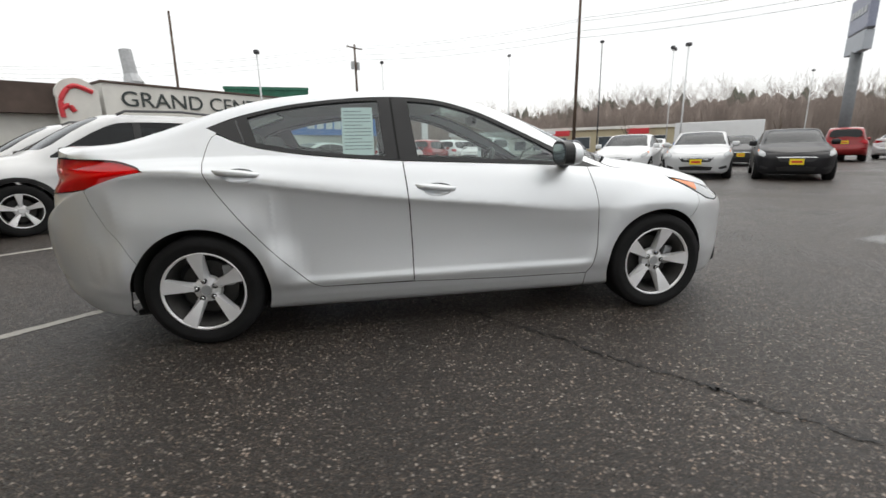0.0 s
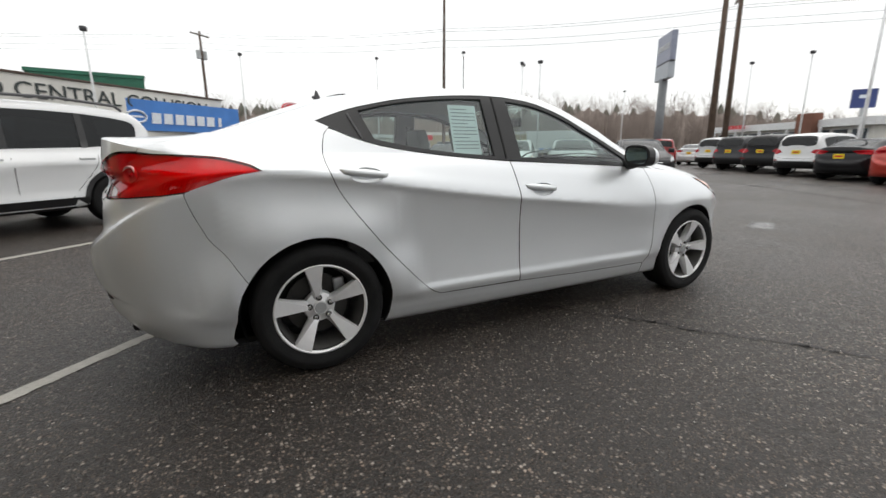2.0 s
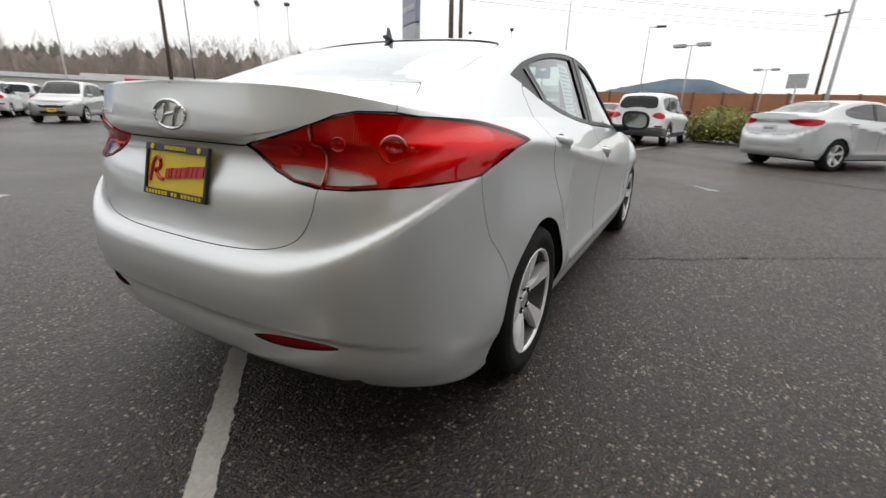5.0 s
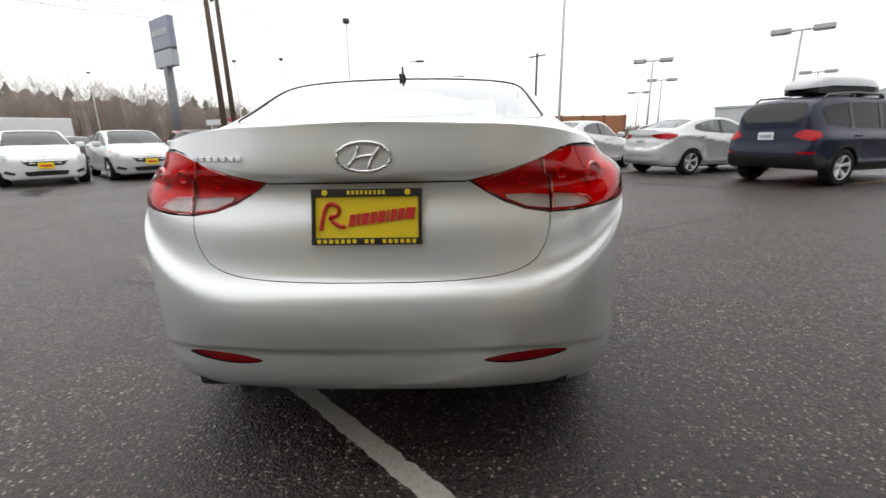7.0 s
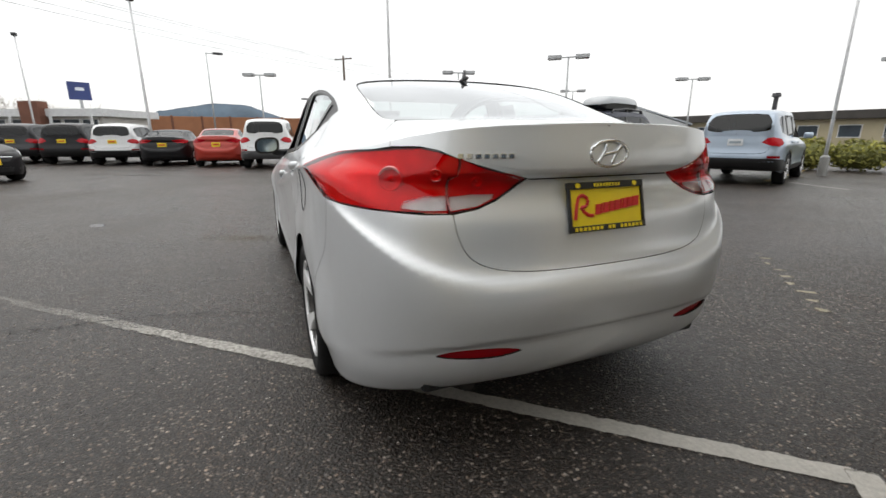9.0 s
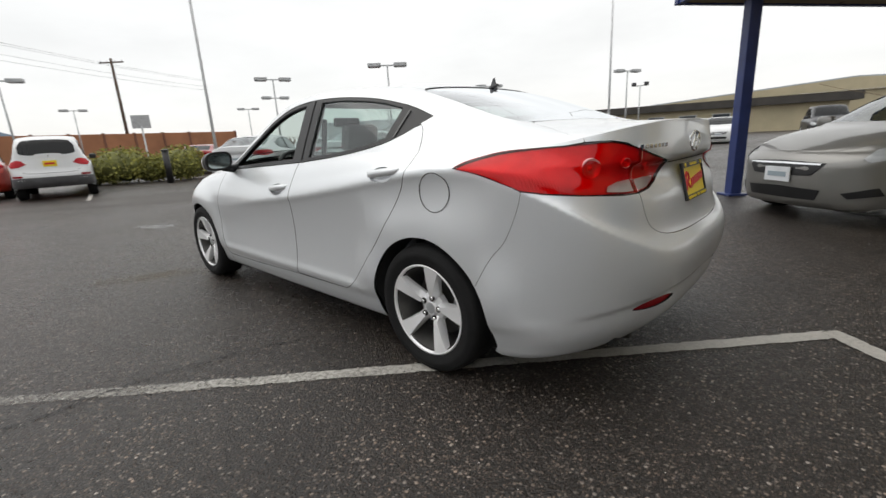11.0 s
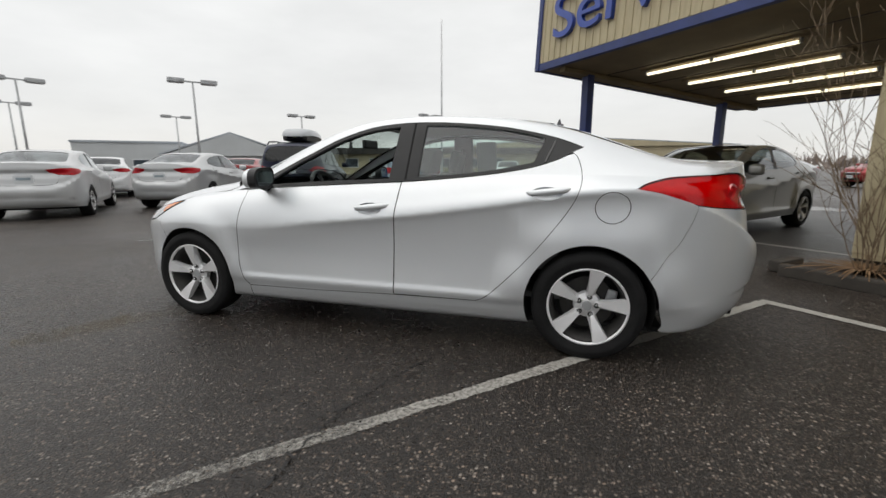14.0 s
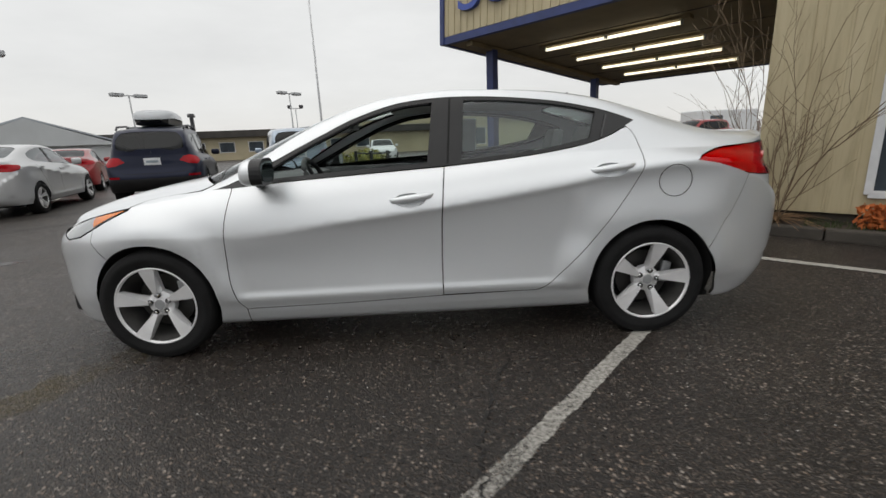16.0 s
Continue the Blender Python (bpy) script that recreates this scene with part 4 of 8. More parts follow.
    upper = ([D(1.05, 0.900)] + shield + win_side + lid_side + [lid_corner] + low(tail_top[::-1][1:]) + low(tail_low[1:]) + low(seam[1:])
             + low(arc_pts(-1.345, zc, RR_, 150, -23, 34)[1:]) + low([(-0.90, 0.157), (0.0, 0.157), (0.865, 0.157), (0.865, 0.262), (0.32, 0.268), (-0.20, 0.284)]) + low(r_rear) + low([p for p in dlo_low if p[0] < -1.225]) + low(dlo_up[1:-1]))
    panel("body_shell", K, inset(upper, 0.0007), SILVER, car, joined=True, h=0.018, ridge="t")
    # side windows: black surround, panes and the dividing post
    dlo = dlo_up[:-1] + dlo_low[:-1]
    pane_f = curve_pts([(0.735, 0.945), (0.30, 0.972), (-0.150, 0.993)], 4) + curve_pts([(-0.190, 1.308), (0.0, 1.288), (0.20, 1.232), (0.38, 1.155), (0.56, 1.070), (0.735, 0.975)], 4)
    pane_r = curve_pts([(-0.335, 1.002), (-0.60, 1.022), (-0.82, 1.050), (-1.02, 1.088)], 4) + [(-1.075, 1.225)] + curve_pts([(-0.95, 1.256), (-0.80, 1.281), (-0.55, 1.306), (-0.360, 1.312)], 4)
    for sd in both:
        fr = panel("window_surround", K, low(dlo), BLACK_TRIM, car, sides=(sd,), out=-0.003, holes=[low(pane_f), low(pane_r)], skirt=0.03)[0]
        if sd < 0:
            p = panel("window_pane", K, inset(low(pane_f), -0.004), GLASS, fr, sides=(sd,), out=-0.012, skirt=0.004, h=0.06)[0]
            p.visible_shadow = False
        p = panel("window_pane", K, inset(low(pane_r), -0.004), GLASS, fr, sides=(sd,), out=-0.012, skirt=0.004, h=0.06)[0]
        p.visible_shadow = False
        rib = [(-0.262, 0.986), (-0.292, 1.325), (-0.282, 1.325), (-0.252, 0.986)]
        panel("post_gap", K, low(rib), DARK_CORE, fr, sides=(sd,), out=-0.0005, skirt=0.002)
        rib = [(-1.085, 1.085), (-1.135, 1.205), (-1.125, 1.208), (-1.075, 1.088)]
        panel("divider", K, low(rib), BLACK_GLOSS, fr, sides=(sd,), out=0.002, skirt=0.006)
    # front and rear glass
    back = inset(win_side[:-1] + [DT(-1.735, 0.50), DT(-1.755, 0.30), DT(-1.765, 0.0)], 0.004)
    g = panel("rear_window", K, back, GLASS_REAR, car, joined=True, out=-0.004, skirt=0.004, h=0.05)[0]
    g.visible_shadow = False
    edge = win_side[:-1] + [DT(-1.735, 0.50), DT(-1.755, 0.30), DT(-1.765, 0.0)]
    panel("rear_window_seal", K, rim_strip(K, edge, 0.008), BLACK_TRIM, car, joined=True, out=-0.0025, skirt=0.004)
    front = shield + [DT(1.135, 0.0), DT(1.12, 0.35), DT(1.075, 0.60)]
    g = panel("windscreen", K, inset(front, 0.003), GLASS, car, joined=True, out=-0.004, skirt=0.004, h=0.05)[0]
    g.visible_shadow = False
    panel("windscreen_seal", K, rim_strip(K, front, 0.012), BLACK_TRIM, car, joined=True, out=-0.0025, skirt=0.004)
    # hood
    hood = [DT(1.145, 0.0), DT(1.13, 0.35), DT(1.083, 0.605), DT(1.0, 0.722), D(1.056, 0.904)] + low(hood_edge[1:-1]) + [D(1.43, 0.828), D(1.55, 0.809), D(1.68, 0.782), D(1.79, 0.744), D(1.85, 0.712)] + [DT(1.93, 0.45), DT(2.0, 0.25), DT(2.02, 0.0)]
    panel("hood", K, inset(hood, gap), SILVER, car, joined=True)
    # boot lid: the deck, the lip and the upright face with the plate's recess
    lamp_top = [DR(0.66, 1.030), DR(0.61, 1.020), DR(0.55, 0.995), DR(0.48, 0.975), DR(0.40, 0.954), DR(0.295, 0.934)]
    lamp_low = [DR(0.345, 0.898), DR(0.39, 0.872), DR(0.45, 0.850), DR(0.523, 0.838)]
    lid_low = [DR(*p) for p in curve_pts([(0.523, 0.838), (0.512, 0.77), (0.475, 0.705), (0.40, 0.672), (0.29, 0.659), (0.14, 0.654), (0.0, 0.653)], 4)]
    s_c = K.smin + 2e-4
    top_c = K.shoulder(s_c)
    lid = ([DT(-1.772, 0.0), DT(-1.762, 0.30), DT(-1.742, 0.50), DT(-1.728, 0.558)] + lid_side + [lid_corner] + lamp_top + lamp_low[:-1] + lid_low + [(s_c, 0.8), (s_c, 0.95), (s_c, top_c), (s_c, top_c + LC)])
    panel("boot_lid", K, inset(lid, 0.0015), SILVER, car, joined=True, h=0.016, ridge="tlm")
    # dark strip painted in for the shadow line under the overhanging lip
    lip = [DR(y, 0.9345) for y in (0.29, 0.22, 0.14, 0.06)] + [(s_c, 0.9345)]
    panel("lid_lip_gap", K, lip + [(a, 0.9300) for a, _ in lip[::-1]], DARK_CORE, car, joined=True, out=0.0012, skirt=0.0, h=0.05)
    # rear bumper
    bumper = ([D(-1.80, 0.868)] + low(seam[1:]) + low(arc_pts(-1.345, zc, RR_, 150, 198, 10)[1:]) + [D(-1.70, 0.185), D(-1.90, 0.20), DR(0.66, 0.245), DR(0.3, 0.24), (s_c, 0.238), (s_c, 0.45), (s_c, 0.653)]
              + lid_low[::-1][1:] + [DR(0.60, 0.838), DR(0.68, 0.845), D(-2.0, 0.850), D(-1.90, 0.858)])
    slot = [DR(*p) for p in curve_pts([(0.330, 0.408), (0.40, 0.425), (0.50, 0.428), (0.565, 0.420), (0.590, 0.405), (0.50, 0.395), (0.40, 0.394)], 3, True)]
    panel("rear_bumper", K, inset(bumper, 0.0008), SILVER, car, joined=True, h=0.016, holes=[slot])
    for sd in both:
        panel("rear_reflector", K, slot, DEEP_RED_LENS, car, sides=(sd,), out=-0.008, skirt=0.01, label="red bumper reflector")
    # tail lamps
    lamp_out_top = low([p for p in tail_top if p[0] > -1.97]) + [DR(0.70, 1.026)]
    lamp_out_low = [DR(0.60, 0.843), DR(0.68, 0.848), D(-2.0, 0.853), D(-1.90, 0.861), D(-1.80, 0.872)] + low(tail_low[::-1][1:-1])
    split_t, split_b = DR(0.545, 0.998), DR(0.528, 0.842)
    outer = lamp_out_top + [DR(0.66, 1.027), DR(0.61, 1.017), DR(0.549, 0.998), DR(0.532, 0.842)] + lamp_out_low
    inner = [split_t] + [DR(0.48, 0.972), DR(0.40, 0.951), DR(0.300, 0.932), DR(0.348, 0.900), DR(0.393, 0.875), DR(0.45, 0.853), split_b]
    clear_o = [DR(0.537, 0.892), DR(0.60, 0.888), DR(0.65, 0.874), DR(0.66, 0.856), DR(0.60, 0.849), DR(0.537, 0.848)]
    clear_i = [DR(0.530, 0.888), DR(0.46, 0.893), DR(0.395, 0.892), DR(0.40, 0.879), DR(0.452, 0.857), DR(0.528, 0.847)]
    for sd in both:
        lamp = panel("tail_lamp", K, inset(outer, 0.001), RED_SHELL, car, sides=(sd,), out=0.004, skirt=0.012, h=0.012, holes=[clear_o], label="glossy red wraparound tail lamp with a clear lower lens")[0]
        panel("lamp_housing", K, inset(outer, 0.002), REFLECTOR, lamp, sides=(sd,), out=-0.009, skirt=0.006, h=0.015)
        panel("lid_lamp", K, inset(inner, 0.001), RED_SHELL, lamp, sides=(sd,), out=0.004, skirt=0.012, h=0.012, holes=[clear_i])
        panel("lid_lamp_housing", K, inset(inner, 0.001), REFLECTOR, lamp, sides=(sd,), out=-0.009, skirt=0.006, h=0.015)
        for edge in (clear_o, clear_i):
            panel("reversing_lens", K, edge, CLEAR_SHELL, lamp, sides=(sd,), out=0.0045, skirt=0.004, h=0.02)
            panel("reversing_reflector", K, inset(edge, 0.001), CLEAR_REFLECTOR, lamp, sides=(sd,), out=-0.006, skirt=0.004, h=0.02)
        # dark lips below the lens
        for nm, line in (("lamp_lip", lamp_out_low[:6]), ("lamp_lip", inner[4:])):
            q = np.array(line)
            pts = K.at(q[:, 0], q[:, 1], 0.001) * np.array([1, sd, 1])
            part(nm, tube_bm([tuple(c) for c in pts], 0.0022, 6), BLACK_GLOSS, lamp, smooth=True)
        # the round bowls of the bulbs
        for y, z, r in ((0.69, 0.938, 0.036), (0.60, 0.950, 0.018), (0.455, 0.928, 0.016)):
            s_, v_ = DR(y, z)
            c = K.at([s_], [v_], -0.004)[0] * np.array([1, sd, 1])
            n_ = K.normal(np.array([s_]), np.array([v_]))[0] * np.array([1, sd, 1])
            turn = Vector((0, 1, 0)).rotation_difference(Vector(n_)).to_matrix().to_4x4()
            bm = lathe_bm([(0.001, 0.004), (r * 0.16, 0.003), (r * 0.22, -0.002), (r * 0.30, -0.006), (r * 0.75, -0.002), (r * 0.93, 0.005), (r, 0.006), (r * 1.05, -0.004)], 28)
            bm.transform(Matrix.Translation(c) @ turn)
            part("bulb_bowl", bm, BOWL, lamp, smooth=True)
    # head lamps and front bumper
    hl = [D(1.43, 0.822), D(1.55, 0.803), D(1.68, 0.776), D(1.79, 0.738), D(1.86, 0.69), D(1.80, 0.672), D(1.70, 0.690), D(1.61, 0.728), D(1.50, 0.787)]
    amber = [D(1.43, 0.822), D(1.55, 0.803), D(1.64, 0.785), D(1.60, 0.735), D(1.50, 0.787)]
    s_f = K.smax - 2e-4
    fb = (low([(1.625, 0.668), (1.603, 0.727)]) + [D(1.70, 0.686), D(1.80, 0.668), D(1.87, 0.685), K.dom(1.90, 0.70), (K.s_of_y(0.35, False), 0.705), (s_f, 0.712), (s_f, 0.45), (s_f, 0.19), (K.s_of_y(0.5, False), 0.185), D(1.86, 0.17), D(1.68, 0.165)] + low(arc_pts(1.345, zc, RF, -18, 52, 12)))
    grille = [(K.s_of_y(0.42, False), 0.60), (s_f, 0.61), (s_f, 0.53), (K.s_of_y(0.38, False), 0.53)]
    intake = [(K.s_of_y(0.40, False), 0.30), (K.s_of_y(0.36, False), 0.42), (s_f, 0.43), (s_f, 0.26), (K.s_of_y(0.38, False), 0.26)]
    panel("front_bumper", K, inset(fb, 0.0012), SILVER, car, joined=True)
    panel("grille", K, grille, BLACK_TRIM, car, joined=True, out=0.003)
    panel("lower_intake", K, intake, BLACK_TRIM, car, joined=True, out=0.003)
    for sd in both:
        h = panel("head_lamp", K, inset(hl, 0.002), HEAD_LENS, car, sides=(sd,), out=0.001, h=0.02, label="clear head lamp with amber corner")[0]
        panel("amber_corner", K, inset(amber, 0.004), AMBER_LENS, h, sides=(sd,), out=0.004, skirt=0.005, h=0.02)
        f = [(-1.432 + 0.080 * math.cos(a), 0.852 + 0.084 * math.sin(a)) for a in np.arange(40) * math.tau / 40]
        fi = [(-1.432 + 0.0765 * math.cos(a), 0.852 + 0.0805 * math.sin(a)) for a in np.arange(40) * math.tau / 40]
        if sd > 0:
            panel("fuel_flap_gap", K, low(f), DARK_CORE, car, sides=(sd,), out=0.0022, skirt=0.002, holes=[low(fi)])
    # dark shell behind the panels, floor and wheel houses
    ss = np.concatenate([np.linspace(K.smin + 0.001, K.xr0, 24), np.linspace(K.xr0, K.xf0, 26)[1:], np.linspace(K.xf0, K.smax - 0.001, 20)[1:]])
    tops = [K.shoulder(a) for a in ss]
    rows = []
    for f in np.linspace(0, 1, 10):
        v = np.array([K.levels(a)[0][0, 0] + 0.07 for a in ss]) * (1 - f) + (np.array(tops) - np.where(ss < -1.45, 0.17, 0.02)) * f
        p = K.at(ss, v)
        p[:, 1] = np.maximum(p[:, 1] - 0.028, 0)
        p[:, 0] *= 0.984
        rows.append(p)
    V = np.concatenate(rows)
    n = len(ss)
    def wheel_house(c):
        return any(c[2] < 0.72 and math.hypot(c[0] - ax, c[2] - 0.305) < 0.44 for ax in (-1.345, 1.345))
    F = []
    for i in range(9):
        for j in range(n - 1):
            q = [i * n + j, i * n + j + 1, (i + 1) * n + j + 1, (i + 1) * n + j]
            if not wheel_house(V[q].mean(0)):
                F.append(q)
    m = len(V)
    F2 = [[a + m for a in q[::-1]] for q in F]
    mesh_object("inner_shell", np.concatenate([V, V * np.array([1, -1, 1])]), F + F2, DARK_CORE, car)
    for ax in (-1.345, 1.345):
        for sd in both:
            bm = bmesh.new()
            arc = arc_pts(ax, zc, 0.3465 if ax < 0 else 0.3395, -20, 200, 40)
            a = [bm.verts.new((x, sd * (float(K.at(*[[c] for c in D(x, max(z, 0.21))])[0][1]) - 0.014), z)) for x, z in arc]
            b = [bm.verts.new((x, sd * 0.50, z)) for x, z in arc]
            for i in range(len(arc) - 1):
                bm.faces.new((a[i], a[i + 1], b[i + 1], b[i]))
            bm.faces.new(b)
            part("wheel_house", bm, DARK_CORE, car)
    bm = box_bm((3.3, 1.50, 0.03), (-0.1, 0, 0.172), 0.005)
    part("floor_pan", bm, DARK_CORE, car)
    for sd in both:
        part("splash_guard", box_bm((0.05, 0.24, 0.20), (-1.730, sd * 0.655, 0.47), 0.01), DARK_CORE, car)
    part("rear_floor", box_bm((0.52, 1.24, 0.10), (-1.86, 0, 0.30), 0.02), DARK_CORE, car)
    part("front_floor", box_bm((0.40, 1.20, 0.10), (1.80, 0, 0.26), 0.02), DARK_CORE, car)
    bm = tube_bm([(-1.2, 0.35, 0.20), (-1.75, 0.42, 0.24), (-2.12, 0.46, 0.25)], [0.025, 0.06, 0.025], 10)
    part("exhaust", bm, ALLOY_DARK, car, smooth=True)
    bm = box_bm((0.10, 1.0, 0.05), (-1.40, 0, 0.25), 0.01)
    part("rear_axle", bm, DARK_CORE, car)
    # wheels
    for ax in (-1.345, 1.345):
        for sd in both:
            wheel(car, (ax, sd * 0.775, 0.305), 0.309, 0.212, 0.205, sd, {(-1.345, 1): 13, (-1.345, -1): 7, (1.345, 1): -4, (1.345, -1): -15}[ax, sd])
    # door mirrors
    for sd in both:
        mir = new("door_mirror")
        mir.parent = car
        bm = bmesh.new()
        bmesh.ops.create_uvsphere(bm, u_segments=24, v_segments=16, radius=1)
        for v in bm.verts:
            x, y, z = v.co
            sq = lambda t, p: math.copysign(abs(t) ** p, t)
            v.co = (0.692 + 0.072 * sq(x, 0.6) * (1 if x > 0 else 0.55) + 0.02 * z * -0.2, sd * (0.925 + 0.092 * sq(y, 0.75)), 0.995 + 0.062 * sq(z, 0.75) - 0.012 * y)
        part("housing", bm, SILVER, mir, smooth=True)
        bm = mirror_shape(0.634, 0.012, 0.078, 0.050, sd)
        part("mirror_glass", bm, MIRROR_GLASS, mir)
        bm = mirror_shape(0.638, 0.055, 0.094, 0.065, sd)
        part("bezel", bm, BLACK_TRIM, mir)
        bm = tube_bm([(0.74, sd * 0.755, 0.93), (0.72, sd * 0.82, 0.935), (0.70, sd * 0.88, 0.95)], [0.035, 0.03, 0.03], 10)
        part("arm", bm, BLACK_TRIM, mir, smooth=True)
    # roof fin
    fin = [(-1.06, 0), (-1.10, 0.024), (-1.122, 0.070), (-1.130, 0.072), (-1.140, 0.03), (-1.155, 0.0)]
    bm = prism_bm([(x, 1.318 + z) for x, z in fin], 0.009)
    bmesh.ops.translate(bm, vec=(0, -0.006, 0), verts=bm.verts)
    part("roof_aerial", bm, GREY_PLASTIC, car)
    bm = box_bm((0.10, 0.032, 0.014), (-1.105, 0, 1.338), 0.008, Matrix.Rotation(radians(17), 3, "Y"))
    part("aerial_base", bm, GREY_PLASTIC, car)
    rear_marks(car, K)
    cabin(car)
    return car


def mirror_shape(x, depth, ry, rz, sd):
    """A rounded mirror outline across the car, with a thickness."""
    ol = []
    for k in range(28):
        a = k * math.tau / 28
        c, s = math.cos(a), math.sin(a)
        ol.append((sd * 0.925 + ry * math.copysign(abs(c) ** 0.6, c), 0.995 + rz * math.copysign(abs(s) ** 0.75, s) - 0.1 * ry * c * sd))
    bm = prism_bm(ol, depth, axis="x")
    bmesh.ops.translate(bm, vec=(x, 0, 0), verts=bm.verts)
    return bm


def cup_pts(x, z, f=1.0):
    return [(x + 0.010 + 0.082 * f * math.cos(a), z - 0.010 + 0.036 * f * math.sin(a)) for a in np.arange(32) * math.tau / 32]


def cup_line(K, x, z):
    return [K.dom(*p) for p in cup_pts(x, z)]


def rim_strip(K, edge, w):
    """A narrow band inside an edge that runs from centre line to centre line."""
    inn = inset(edge, w)
    ends = []
    for (s, v), (s2, _) in ((inn[0], inn[1]), (inn[-1], inn[-2])):
        ends.append((s, K.shoulder(s) + LC))
    inn = [ends[0]] + inn[1:-1] + [ends[1]]
    return list(edge) + inn[::-1]


def door_handle(K, door, x, z, sd):
    s, v = K.dom(x, z)
    p = K.at([s], [v])[0]
    tilt = 0.10
    bm = bmesh.new()
    rows = []
    for i, t in enumerate(np.linspace(-1, 1, 13)):
        px = x + 0.118 * t
        hh = 0.017 * (1 - 0.55 * t * t) + 0.002
        pz = z - tilt * (px - x) * 1.0
        q = K.at(*[[a] for a in K.dom(px, pz)])[0]
        off = 0.030 * (1 - t ** 4) - 0.004
        rows.append([bm.verts.new((px, sd * (q[1] + o), pz + h)) for o, h in ((-0.004, hh), (off * 0.75, hh * 0.95), (off, hh * 0.3), (off, -hh * 0.4), (off * 0.7, -hh), (-0.004, -hh))])
    for a, b in zip(rows, rows[1:]):
        for i in range(5):
            bm.faces.new((a[i], a[i + 1], b[i + 1], b[i]))
    bm.faces.new(rows[0])
    bm.faces.new(rows[-1][::-1])
    bmesh.ops.recalc_face_normals(bm, faces=bm.faces)
    part("handle", bm, SILVER, door, smooth=True)
    rows = []
    for f, dep in ((1.0, 0.0), (0.92, 0.010), (0.75, 0.019), (0.45, 0.024), (0.15, 0.025)):
        q = np.array([K.dom(*p) for p in cup_pts(x, z, f)])
        rows.append(K.at(q[:, 0], q[:, 1], -dep) * np.array([1, sd, 1]))
    n = len(rows[0])
    V = np.concatenate(rows)
    F = [(i * n + j, i * n + (j + 1) % n, (i + 1) * n + (j + 1) % n, (i + 1) * n + j) for i in range(4) for j in range(n)] + [tuple(range(4 * n, 5 * n))]
    mesh_object("handle_recess", V, [f if sd < 0 else f[::-1] for f in F], SILVER, door)


def rear_marks(car, K):
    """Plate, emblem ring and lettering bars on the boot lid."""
    pl = new("licence_plate")
    pl.parent = car
    pl.matrix_local = Matrix.Translation((-2.200, 0, 0.838)) @ Matrix.Rotation(radians(13), 4, "Y") @ Matrix.Rotation(radians(-90), 4, "Z")
    # local x runs to the car's right as seen from behind, local y points forward
    hw, hh = 0.152, 0.077
    bm = box_bm((2 * hw, 0.006, 2 * hh), (0, 0.004, 0), 0.002)
    part("plate", bm, PLATE_YELLOW, pl)
    for size, at in (((2 * hw + 0.012, 0.012, 0.022), (0, 0, hh - 0.008)), ((2 * hw + 0.012, 0.012, 0.020), (0, 0, -hh + 0.008)), ((0.010, 0.012, 2 * hh - 0.026), (-hw, 0, 0)), ((0.010, 0.012, 2 * hh - 0.026), (hw, 0, 0))):
        part("plate_frame", box_bm(size, at, 0.002), BLACK_TRIM, pl)
    # the script as a slanted red bar with a swash, the small words as bars
    sw = curve_pts([(-0.132, -0.030), (-0.118, 0.018), (-0.100, 0.030), (-0.078, 0.020), (-0.085, 0.004), (-0.105, -0.002), (-0.080, -0.020), (-0.060, -0.022)], 5)
    bm = tube_bm([(x, 0.000, z * 1.25) for x, z in sw], 0.0062, 6)
    part("script", bm, PLATE_RED, pl)
    x = -0.052
    for wd in (0.018, 0.008, 0.020, 0.018, 0.020, 0.006, 0.016, 0.018, 0.026):
        part("script_bar", prism_bm([(x, -0.020 + x * 0.12), (x + wd, -0.019 + x * 0.12), (x + wd + 0.006, 0.014 + x * 0.12), (x + 0.006, 0.013 + x * 0.12)], 0.004), PLATE_RED, pl).location.y = -0.003
        x += wd + 0.0045
    for z, n, a, b in ((hh - 0.008, 9, -0.05, 0.05), (-hh + 0.008, 17, -0.135, 0.135)):
        for i in range(n):
            if n == 17 and i in (7, 10):
                continue
            px = a + (b - a) * i / (n - 1)
            part("letter_bar", box_bm(((b - a) / n * 0.62, 0.003, 0.011), (px, -0.0065, z)), PLATE_YELLOW, pl)
    for px in (-0.118, 0.118):
        bm = lathe_bm([(0.001, -0.009), (0.008, -0.009), (0.009, -0.006)], 12)
        bmesh.ops.translate(bm, vec=(px, 0, hh - 0.008), verts=bm.verts)
        part("bolt", bm, PLATE_YELLOW, pl)
    # emblem: an oval ring with a slanted double bar
    em = new("emblem")
    em.parent = car
    em.matrix_local = Matrix.Translation((-2.190, 0, 1.004)) @ Matrix.Rotation(radians(-90), 4, "Z")
    ring = [(0.076 * math.cos(a), 0, 0.040 * math.sin(a)) for a in np.arange(41) * math.tau / 40]
    part("ring", tube_bm(ring, 0.0058, 8, cap=False), CHROME, em, smooth=True)
    for pts in ([(-0.045, -0.026), (-0.022, 0.003), (-0.014, 0.030)], [(0.012, -0.032), (0.024, -0.002), (0.046, 0.026)], [(-0.026, -0.004), (0.0, 0.002), (0.026, 0.004)]):
        part("bar", tube_bm([(x, -0.001, z) for x, z in curve_pts(pts, 4)], 0.0062, 8), CHROME, em, smooth=True)
    # name bars on the lid's other side
    for i in range(7):
        y = 0.548 - i * 0.0265
        p = K.at(*[[a] for a in K.dom_rear(y, 1.003)])[0]
        q = K.at(*[[a] for a in K.dom_rear(y - 0.01, 1.003)])[0]
        ang = math.atan2(q[1] - p[1], q[0] - p[0])
        part("name_bar", box_bm((0.019, 0.006, 0.015), (p[0] - 0.002, p[1], 1.003), 0.002, Matrix.Rotation(ang, 3, "Z")), CHROME, car)


